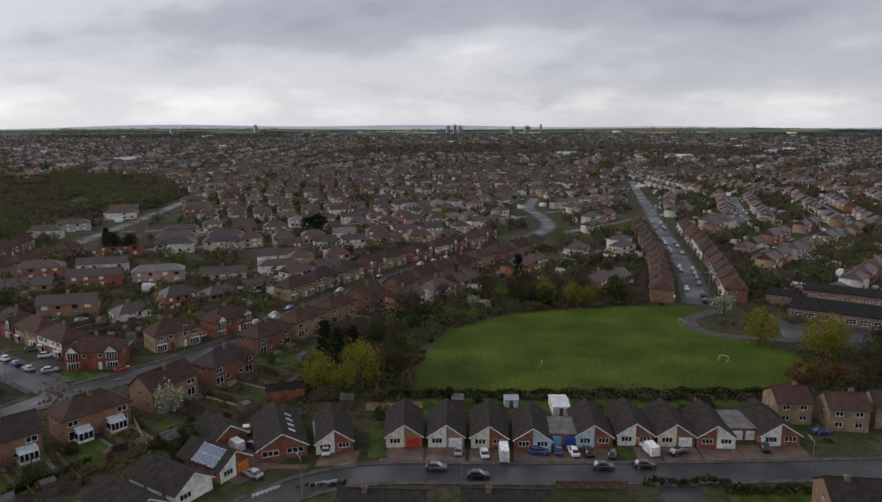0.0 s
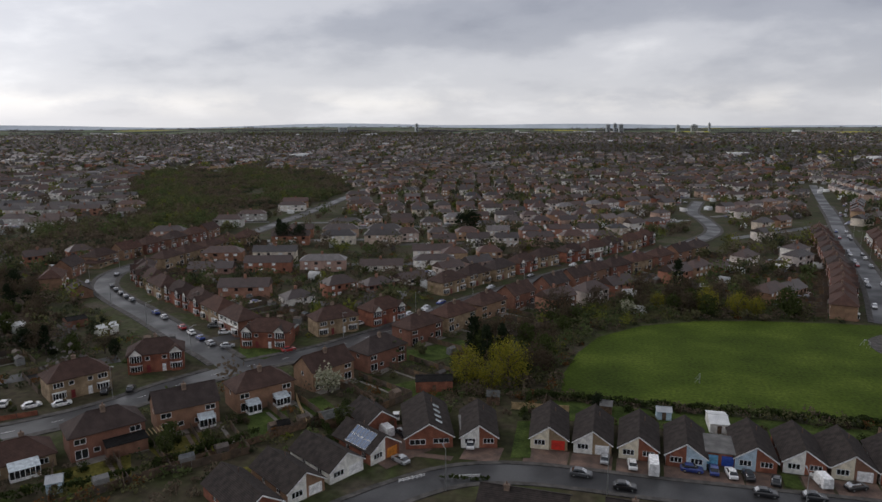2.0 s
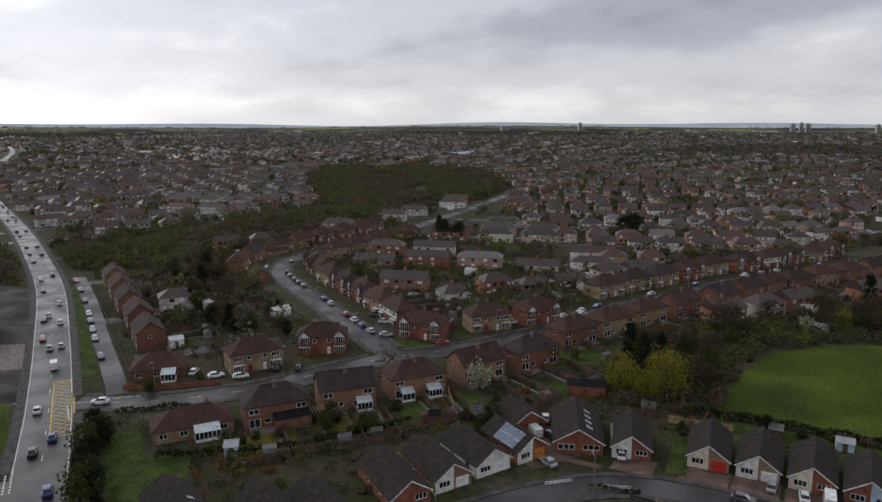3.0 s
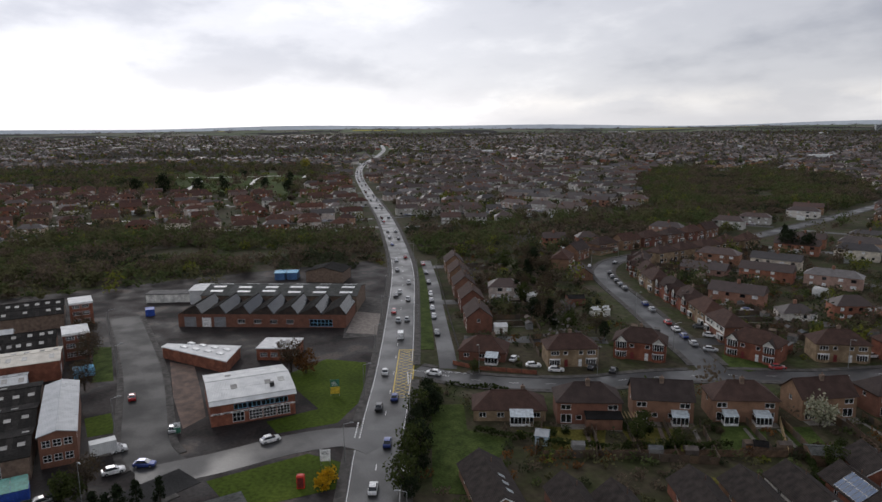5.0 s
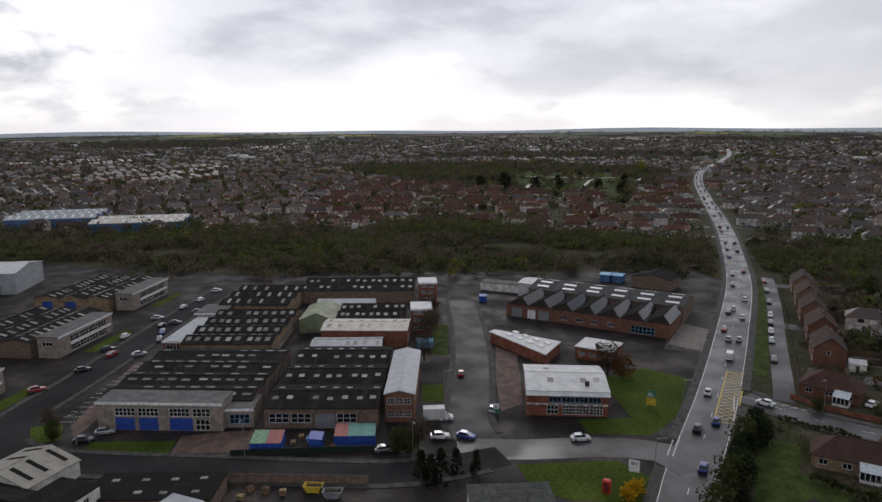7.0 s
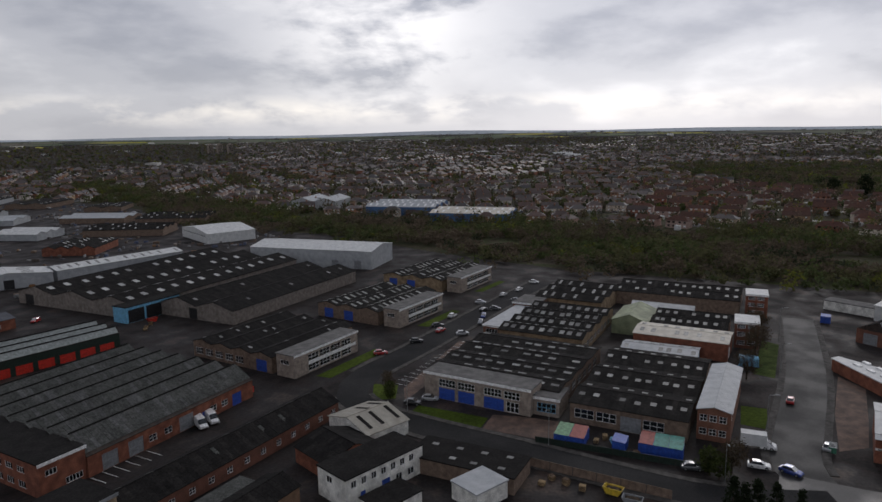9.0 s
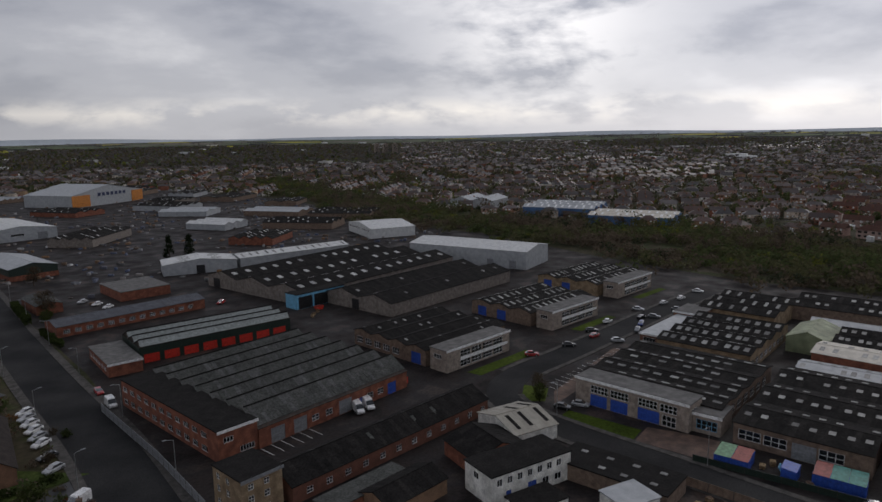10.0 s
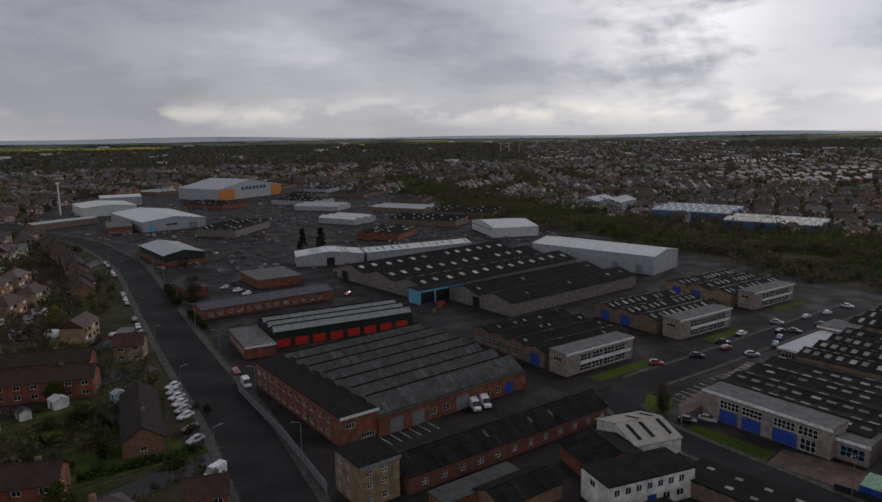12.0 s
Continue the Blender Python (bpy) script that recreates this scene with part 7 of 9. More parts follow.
    pick = np.where(rng.uniform(size=n) < np.where(r < 1000, 0.75, 0.35))[0]
    ov = []
    for i in pick:
        back = rng.uniform(7, 20)
        px, py = x[i] - back * sa[i] * -1 + rng.uniform(-4, 4), y[i] + back * ca[i] * -1 + rng.uniform(-4, 4)
        px, py = x[i] - back * math.sin(a[i]) + rng.uniform(-4, 4), y[i] + back * math.cos(a[i]) + rng.uniform(-4, 4)
        w, d, h = rng.uniform(1.2, 2.6), rng.uniform(1.2, 3), rng.uniform(2.0, 2.8)
        ov += [(px + (dx * w) * ca[i] - (dy * d) * sa[i], py + (dx * w) * sa[i] + (dy * d) * ca[i], z[i] + dz * h + (0.5 if dz and dx > 0 else 0)) for dz in (0, 1) for dx, dy in ((-1, -1), (1, -1), (1, 1), (-1, 1))]
    nb = len(ov) // 8
    shed = surface("outbuilding_sheets", [(0.12, 0.08, 0.05), (0.70, 0.70, 0.68), (0.3, 0.3, 0.29), (0.60, 0.62, 0.62), (0.16, 0.15, 0.14)], 0.6, vary="island", bump=0.01)
    tagged(new("distant_outbuildings", array_mesh("distant_outbuildings", np.array(ov), (np.arange(nb)[:, None, None] * 8 + box).reshape(-1, 4), [shed])), "sheds, garages and conservatories behind the houses", "outbuildings", kind="stuff")
    # cars along the kerbs and in the drives
    cars = np.where((rng.uniform(size=n) < 0.8) & (r < 1300))[0]
    kv = []
    for i in cars:
        c, s = math.cos(a[i]), math.sin(a[i])
        for _ in range(2):
            fx, fy = rng.uniform(-7, 7), -rng.choice([6.5, 9.6])
            px, py = x[i] + fx * c - fy * s, y[i] + fx * s + fy * c
            for x0, x1, w, z0, z1 in ((-2.1, 2.1, 0.88, 0.3, 0.95), (-1.3, 0.9, 0.75, 0.95, 1.45)):
                kv += [(px + (x0 if dx < 0 else x1) * (0.85 if dz and z0 > 0.5 else 1) * c - dy * w * s, py + (x0 if dx < 0 else x1) * (0.85 if dz and z0 > 0.5 else 1) * s + dy * w * c, z[i] + (z1 if dz else z0)) for dz in (0, 1) for dx, dy in ((-1, -1), (1, -1), (1, 1), (-1, 1))]
    nb = len(kv) // 8
    paint = surface("distant_car_paint", [(0.7, 0.7, 0.7), (0.03, 0.03, 0.035), (0.4, 0.41, 0.42), (0.06, 0.08, 0.2), (0.62, 0.62, 0.62), (0.25, 0.03, 0.03), (0.15, 0.155, 0.16)], 0.3, vary="island", bump=0.002)
    tagged(new("distant_cars", array_mesh("distant_cars", np.array(kv), (np.arange(nb)[:, None, None] * 8 + box).reshape(-1, 4), [paint])), "small cars parked along the side streets", "cars", kind="stuff")
    # streets between the rows
    rx_, ry_, ra_ = np.concatenate(rx), np.concatenate(ry), np.concatenate(ra)
    k = free(rx_, ry_, 12, polys) & (np.hypot(rx_, ry_) < 2200) & (np.hypot(rx_, ry_) > 130)
    rx_, ry_, ra_ = rx_[k], ry_[k], ra_[k]
    cu, su = np.cos(ra_)[:, None], np.sin(ra_)[:, None]
    px, py = np.array([[-13, 13, 13, -13]]), np.array([[-3.2, -3.2, 3.2, 3.2]])
    sv = np.stack([rx_[:, None] + px * cu - py * su, ry_[:, None] + px * su + py * cu, np.repeat(land(rx_, ry_)[:, None] + 0.03, 4, 1) + (np.arange(len(rx_)) % 7)[:, None] * 0.004], -1).reshape(-1, 3)
    tagged(new("distant_streets", array_mesh("distant_streets", sv, np.arange(len(sv)).reshape(-1, 4), [M["asphalt"]])), "side streets between the rows of houses", "road", kind="structure")
    # trees in the gardens, smaller leaves where they are nearer
    tx_, ty_ = np.concatenate(tx), np.concatenate(ty)
    k = free(tx_, ty_, 13, [FIELD, BELT, ESTATE, NEAR, CLEARING]) & (np.hypot(tx_, ty_) > 120)
    tx_, ty_ = tx_[k], ty_[k]
    tr = np.hypot(tx_, ty_)
    trunk = np.array([(p.x, p.y) for p in LINES["main"]])
    clear = np.array([((trunk[:, 0] - p) ** 2 + (trunk[:, 1] - q) ** 2).min() for p, q in zip(tx_, ty_)])
    for lo, hi, per, size, share, name in ((0, 520, 64, 0.5, 1.0, "garden_trees"), (520, 1100, 24, 0.95, 1.0, "town_trees"), (1100, 1700, 8, 2.0, 1.0, "far_trees"), (1700, 3300, 3, 3.8, 1.0, "farthest_trees")):
        q = (tr >= lo) & (tr < hi) & (clear > (13 + size * 3) ** 2)
        ax, ay = tx_[q], ty_[q]
        if share > 1:
            e = rng.uniform(size=len(ax)) < share - 1
            ax, ay = np.concatenate([ax, ax[e] + rng.uniform(-9, 9, e.sum())]), np.concatenate([ay, ay[e] + rng.uniform(-9, 9, e.sum())])
        h = rng.uniform(2.8, 7.6, len(ax)) * np.where(rng.uniform(size=len(ax)) < 0.16, 1.6, 1.0)
        c = rng.normal(size=(len(ax), per, 3)) * 0.5
        c *= np.minimum(1, 1 / np.linalg.norm(c, axis=2))[:, :, None]
        p = np.stack([ax[:, None] + c[:, :, 0] * h[:, None] * 0.5, ay[:, None] + c[:, :, 1] * h[:, None] * 0.5, land(ax, ay)[:, None] + h[:, None] * (0.55 + 0.45 * c[:, :, 2])], -1)
        v, f = cards(p.reshape(-1, 3), size, rng, 0.75, 0.6)
        # farther rings take mostly the grey foliage, which imitates haze
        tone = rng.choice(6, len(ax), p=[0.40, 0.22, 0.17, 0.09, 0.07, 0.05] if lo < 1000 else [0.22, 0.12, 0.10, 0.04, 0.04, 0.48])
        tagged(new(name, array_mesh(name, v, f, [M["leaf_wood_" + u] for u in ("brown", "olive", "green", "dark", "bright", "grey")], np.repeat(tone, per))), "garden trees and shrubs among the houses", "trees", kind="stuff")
    hx_, hy_, ha_ = x[r < 560], y[r < 560], a[r < 560]
    m = 46
    u = rng.uniform(6, 19, (len(hx_), m))
    e = (L[r < 560] / 2 + 1.0)[:, None] + rng.normal(size=(len(hx_), m)) * 0.35
    p = np.stack([hx_[:, None] - u * np.sin(ha_)[:, None] + e * np.cos(ha_)[:, None], hy_[:, None] + u * np.cos(ha_)[:, None] + e * np.sin(ha_)[:, None], rng.uniform(0.2, 1.9, (len(hx_), m))], -1)
    v, f = cards(p.reshape(-1, 3), 0.38, rng, 0.7)
    tagged(new("garden_hedges", array_mesh("garden_hedges", v, f, [M["leaf_hedge"], M["timber"], M["leaf_wood_brown"]], np.repeat(rng.choice(3, len(hx_)), m))), "hedges and overgrown fences between gardens", "hedges", kind="stuff")
    # copses and hedgerow trees in the open country
    m = 2600
    rr, hh = np.sqrt(rng.uniform(1400 ** 2, 4700 ** 2, m)), rng.uniform(-0.8, 3.1, m)
    fx, fy = -rr * np.sin(hh), rr * np.cos(hh)
    k = (np.sin(fx * 0.004 + 2) * np.sin(fy * 0.0047) > -0.1) & ~inside(ESTATE, fx, fy) & ((hh < 2.15) | (rng.uniform(size=m) < 0.35))
    fx, fy = fx[k], fy[k]
    c = rng.normal(size=(len(fx), 8, 3)) * np.array([9, 9, 2.2])
    p = np.stack([fx[:, None] + c[:, :, 0], fy[:, None] + c[:, :, 1], land(fx, fy)[:, None] + 4 + c[:, :, 2]], -1)
    v, f = cards(p.reshape(-1, 3), 3.6, rng, 0.7)
    # all copses wear the grey foliage with haze in its colour
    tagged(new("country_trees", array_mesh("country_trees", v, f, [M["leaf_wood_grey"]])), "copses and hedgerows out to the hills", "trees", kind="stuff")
    # big pale sheds scattered through the town
    bv = []
    for i in range(150):
        rr, hh = math.sqrt(rng.uniform(1300 ** 2, 3600 ** 2)), rng.uniform(-0.5, 3.0)
        px, py, th = -rr * math.sin(hh), rr * math.cos(hh), rng.uniform(0, 3)
        if inside(BELT, px, py) or inside(GRAVES, px, py) or inside(ESTATE, px, py):
            continue
        w, d, h = rng.uniform(9, 26), rng.uniform(6, 14), rng.uniform(5, 9)
        zz = float(land(px, py))
        bv += [(px + dx * w * math.cos(th) - dy * d * math.sin(th), py + dx * w * math.sin(th) + dy * d * math.cos(th), zz + dz * h) for dz in (0, 1) for dx, dy in ((-1, -1), (1, -1), (1, 1), (-1, 1))]
    nb = len(bv) // 8
    pale = surface("pale_shed_sheets", [(0.45, 0.46, 0.46), (0.66, 0.66, 0.64), (0.2, 0.2, 0.2), (0.58, 0.55, 0.48)], 0.5, vary="island", bump=0.01)
    tagged(new("distant_sheds", array_mesh("distant_sheds", np.array(bv), (np.arange(nb)[:, None, None] * 8 + box).reshape(-1, 4), [pale])), "pale factory sheds scattered through the town", "sheds", kind="stuff")


town()
flat_area("park_grass", GREEN, 0.03, M["grass"], "distant green park", "grass")
flat_area("cemetery_grass", CLEARING, 0.03, M["lawn"], "cemetery lawns among dark trees", "grass")
for pts in ([(-955, 195), (-920, 224), (-899, 266), (-884, 316)], [(-708, 214), (-893, 289)], [(-720, 153), (-868, 209)], [(-831, 327), (-906, 366)]):
    strip("cemetery_path", curve(pts), 5.0, 0.06, M["render"], "pale gravel cemetery path")

M["rape"] = surface("flowering_rape_crop", [(0.36, 0.33, 0.03), (0.46, 0.42, 0.05), (0.24, 0.26, 0.05)], 0.95, scale=0.004, fine=0.05, bump=0.0, spec=0.1)
strip("crop_field", curve([(-3150 * math.sin(radians(a)), 3150 * math.cos(radians(a))) for a in (157, 160, 163, 166, 170)], 40), 420, 5.0, M["rape"], "bright yellow rape field on the southern horizon", 12)


def tower(heading, dist, w, d, h, label, grey="metal_grey"):
    a = radians(heading)
    x, y = -dist * math.sin(a), dist * math.cos(a)
    root = thing("tower_block", label, "tower block", "distant towers", pose(x, y, float(land(x, y)) - 1, 0, 0, heading + 20))
    part("wall", Solid().box(-w / 2, -d / 2, 0, w / 2, d / 2, h), M[grey], root)
    part("plant_room", Solid().box(-w / 5, -d / 5, h, w / 5, d / 5, h + 4), M[grey], root)
    n = int(h / 3.2)
    for i in range(1, n):
        part("window", Solid().box(-w / 2 + 1, -d / 2 - 0.15, i * 3.2, w / 2 - 1, -d / 2 - 0.01, i * 3.2 + 1.5), M["glass"], root)


for hd, ds, w, d, h in ((2.75, 3500, 18, 16, 40), (2.2, 3520, 14, 16, 44), (1.75, 3480, 20, 16, 40), (-2.6, 3600, 16, 16, 34), (-4.9, 3700, 9, 10, 40), (18.4, 3400, 15, 15, 40), (-3.8, 3600, 30, 16, 34), (24.5, 3300, 40, 18, 26)):
    tower(hd, ds, w, d, h, "grey tower block on the skyline")
for hd, ds in ((128.5, 2100), (129.3, 2080), (130.0, 2120)):
    tower(hd, ds, 14, 12, 32, "pinkish flats rising over the town", "brick_pale")



def far_hills():
    """The pale ridge that closes the view, far behind everything else."""
    s, n, d = Solid(), 240, 4945.0
    for i in range(n):
        a = 2 * math.pi * i / n
        up = -0.16 + 0.08 * math.sin(a * 7 + 1) + 0.06 * math.sin(a * 17) + 0.22 * math.exp(-((a - 0.42) / 0.16) ** 2) + 0.18 * math.exp(-((a - 1.30) / 0.30) ** 2)
        x, y = -d * math.sin(a), d * math.cos(a)
        s.v += [(x, y, -40.0), (x, y, 65 + d * math.tan(math.radians(up))), (x * 1.008, y * 1.008, 55 + d * math.tan(math.radians(up)))]
    for i in range(n):
        j = (i + 1) % n
        s.f += [(3 * i, 3 * i + 1, 3 * j + 1, 3 * j), (3 * i + 1, 3 * i + 2, 3 * j + 2, 3 * j + 1)]
    s.m = [0] * len(s.f)
    # haze is put into the pale blue, and emission brightens the ridge
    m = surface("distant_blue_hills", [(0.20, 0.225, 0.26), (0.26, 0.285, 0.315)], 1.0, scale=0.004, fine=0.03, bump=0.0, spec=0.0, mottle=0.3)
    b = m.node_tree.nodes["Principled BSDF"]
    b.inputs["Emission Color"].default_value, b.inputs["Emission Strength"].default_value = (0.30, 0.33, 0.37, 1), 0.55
    structure("backdrop", s, m, "haze-blue, faintly glowing hills along the horizon", "hills")


far_hills()
# ---- lawns, drives, yards' patches ----
LAWNS = []


def lawn(ring, mat="lawn", name="lawn", label="damp green lawn", z=0.035):
    LAWNS.append(ring)
    flat_area(name, ring, z, M[mat], label, "lawn" if name == "lawn" else name)


for n, (ring, mat) in enumerate((([(-105, 93), (-96, 104), (-88, 95), (-94, 85)], "lawn_dry"), ([(-95, 107), (-88, 116), (-80, 109), (-86, 102)], "lawn_dry"), ([(-83, 126), (-77.5, 133), (-70, 123), (-76, 115)], "lawn"), ([(-76, 135), (-72, 141), (-65, 135), (-69, 127)], "lawn"),
                  ([(-134, 44), (-131.5, 57), (-140, 67), (-150, 73), (-163, 80), (-172, 72), (-166, 56.5), (-141, 56.5), (-141, 44)], "grass"), ([(-122, 26), (-121.5, 46), (-113, 51), (-106, 45), (-108, 33), (-112, 27)], "grass"),
                  ([(-166, 10), (-166, 15.5), (-154, 15), (-155, 9.5)], "grass"), ([(-222, 18), (-219, 22.5), (-188, 19), (-190, 14)], "lawn"), ([(-150, -96), (-176, -91.5), (-175, -87.5), (-150, -91.5)], "grass"), ([(-203, -89), (-226, -85), (-225, -81.5), (-203, -85)], "grass"),
                  ([(-256, -86.5), (-278, -82.5), (-277, -79.5), (-256, -83)], "grass"), ([(-141, -62), (-139.5, -44), (-133.5, -44), (-135, -62)], "grass"), ([(-150, -78.5), (-151, -72), (-143, -69), (-140, -74)], "grass"), ([(-164, 98.3), (-161.5, 101.6), (-262, 161), (-265, 157)], "lawn"),
                  ([(-128, 79.5), (-95, 59), (-90, 65), (-124, 86)], "lawn"), ([(-23.5, 140), (-20.2, 141), (-18.2, 124), (-22, 123)], "lawn"), ([(44, 108), (60, 109), (60, 117), (45, 117)], "lawn"), ([(28, 126), (31, 126), (31, 131), (28, 131)], "lawn"),
                  ([(-20, 143), (72, 149), (74, 157), (-18, 154)], "lawn"), ([(-116, 175), (-97, 172), (-99, 160.5), (-107, 159.5)], "lawn"), ([(-66, 175), (-56, 168), (-42, 186), (-50, 192)], "lawn"), ([(-60, 150), (-50, 160), (-42, 152), (-50, 142)], "lawn"),
                  ([(-62, -128), (-25, -134), (-20, -150), (-52, -146)], "lawn"), ([(-20, -178), (-55, -176), (-56, -172), (-20, -168)], "lawn"), ([(-82, 78), (-74, 88), (-68, 82), (-76, 72)], "lawn"), ([(-120, 74), (-104, 84), (-98, 76), (-112, 68)], "lawn"),
                  ([(-62, 100), (-66, 108), (-72, 104), (-68, 96)], "lawn_dry"))):
    lawn(ring, mat, z=0.038 + 0.003 * n)
for ring in ([(-240, 205), (-200, 180), (-175, 165), (-165, 150), (-190, 150), (-235, 180)],):
    lawn(ring, "soil", "allotment", "dug vegetable plots behind houses")
for x0, x1, y in ((-19.5, -11, 128), (-10.5, -2.6, 128.4), (-1.8, 6.2, 128.4), (7, 21, 128), (21.3, 27.5, 130), (31.5, 36, 131), (36.6, 44.2, 131), (44.6, 52.4, 131), (52.6, 66, 133), (-31.6, -24, 126), (-44, -33, 118)):
    flat_area("drive", [(x0, 122.2 if x0 > -25 else 119.8), (x1, 122.6 if x0 > -25 else 120.4), (x1, y + 0.6), (x0, y + 0.2)], 0.045, M["drive"], "red-brown paved front drive", "drive")
flat_area("drive", [(-55, 128), (-42, 134), (-38, 122), (-44, 112), (-47, 114), (-46, 122)], 0.042, M["drive"], "red-brown paved courtyard", "drive")
flat_area("school_yard", [(94, 207), (112, 203), (136, 208), (130, 222), (100, 234)], 0.035, M["asphalt"], "damp asphalt school car park", "yard")
flat_area("forecourt", [(-208, 95), (-232, 112), (-222, 118), (-182, 97), (-187, 84)], 0.036, M["concrete"], "patched concrete forecourt", "yard")
flat_area("parking_strip", [(-142, -66), (-150, -70), (-192, -70), (-192, -66), (-152, -65.5)], 0.034, M["drive"], "brown paved parking strip", "yard")

# ---- vehicles ----
def loft(s, stations, mat=0):
    """A hull through cross sections (x, half width, z0, z1, top half width)."""
    k = len(s.v)
    for x, w, z0, z1, tw in stations:
        s.v += [(x, -w, z0), (x, w, z0), (x, w, z0 + (z1 - z0) * 0.7), (x, tw, z1), (x, -tw, z1), (x, -w, z0 + (z1 - z0) * 0.7)]
    n = 6
    for i in range(len(stations) - 1):
        for j in range(n):
            a, b = k + i * n + j, k + i * n + (j + 1) % n
            s.f.append((a, a + n, b + n, b)), s.m.append(mat)
    s.f.append(tuple(k + j for j in range(n))), s.m.append(mat)
    s.f.append(tuple(k + (len(stations) - 1) * n + j for j in range(n - 1, -1, -1))), s.m.append(mat)
    return s


def vehicle(name, label, paint, hull, glass, roof, wheels, r):
    root = thing(name, label, name.replace("_", " "), "vehicles")
    part("body", loft(Solid(), hull), M[paint], root)
    part("glazing", loft(Solid(), glass), M["glass"], root)
    if roof:
        part("roof", loft(Solid(), roof), M[paint], root)
    key = ("wheel", r)
    if key not in _shared:
        w = Solid().tube((0, -0.1, 0), (0, 0.1, 0), r, r, 12)
        w.tube((0, -0.115, 0), (0, 0.115, 0), r * 0.6, r * 0.6, 8, 1)
        _shared[key] = w.mesh("wheel", [M["rubber"], M["steel"]])
    for x, y in wheels:
        part("wheel", _shared[key], None, root, at=pose(x, y, r))
    return root


def car(label, paint):
    return vehicle("car", label, paint, [(-2.1, 0.7, 0.35, 0.75, 0.62), (-1.95, 0.82, 0.25, 0.92, 0.74), (-0.6, 0.86, 0.2, 0.96, 0.78), (1.0, 0.86, 0.2, 0.92, 0.76), (1.9, 0.82, 0.24, 0.78, 0.7), (2.1, 0.7, 0.35, 0.62, 0.6)],
                   [(-1.75, 0.72, 0.9, 0.98, 0.66), (-1.2, 0.74, 0.9, 1.40, 0.6), (0.25, 0.74, 0.9, 1.42, 0.6), (1.05, 0.72, 0.88, 0.94, 0.66)], [(-1.22, 0.6, 1.37, 1.46, 0.54), (-0.5, 0.62, 1.40, 1.49, 0.54), (0.22, 0.6, 1.38, 1.45, 0.54)],
                   [(-1.3, -0.8), (-1.3, 0.8), (1.3, -0.8), (1.3, 0.8)], 0.31)


def van(label, paint, L=5.0, h=2.2, name="van"):
    x = L / 2
    return vehicle(name, label, paint, [(-x, 0.92, 0.35, h, 0.84), (-x + 0.1, 0.96, 0.3, h + 0.05, 0.86), (x - 1.9, 0.96, 0.3, h + 0.05, 0.86), (x - 0.95, 0.95, 0.3, 1.25, 0.85), (x - 0.1, 0.9, 0.32, 0.95, 0.8), (x, 0.85, 0.4, 0.8, 0.7)],
                   [(x - 1.95, 0.9, 1.25, h - 0.15, 0.87), (x - 1.7, 0.9, 1.2, h - 0.12, 0.84), (x - 0.88, 0.88, 1.2, 1.30, 0.84)], None, [(-x + 1, -0.88), (-x + 1, 0.88), (x - 1, -0.88), (x - 1, 0.88)], 0.36)


def box_lorry(label, paint):
    root = van(label, paint, 3.2, 2.0, "lorry")
    b = Solid().box(-5.2, -1.15, 0.75, -0.35, 1.15, 3.2)
    part("cargo_box", b, M["metal_white"], root)
    part("chassis", Solid().box(-5.2, -0.4, 0.45, -0.3, 0.4, 0.75), M["black"], root)
    for y in (-0.95, 0.95):
        part("wheel", _shared[("wheel", 0.36)], None, root, at=pose(-4.2, y, 0.36))
    return root


CARS = {c: [car(f"{c} hatchback parked or waiting on the road", "car_" + c)] for c in ("white", "silver", "black", "blue", "red", "grey")}
CARS["van"] = [van("white panel van with dark windscreen", "car_white")]
CARS["lorry"] = [box_lorry("white box lorry on the works road", "car_white")]
CARS["camper"] = [van("tall white motor home on a drive", "car_white", 6.0, 2.7, "motor_home")]
crnd = random.Random(5)


def park(kind, x, y, turn):
    ob = CARS[kind][0]
    m = pose(x, y, 0.09, 0, 0, turn)
    if ob.name not in used:
        used.add(ob.name)
        ob.matrix_basis = m
        return ob
    return copy_thing(ob, m)


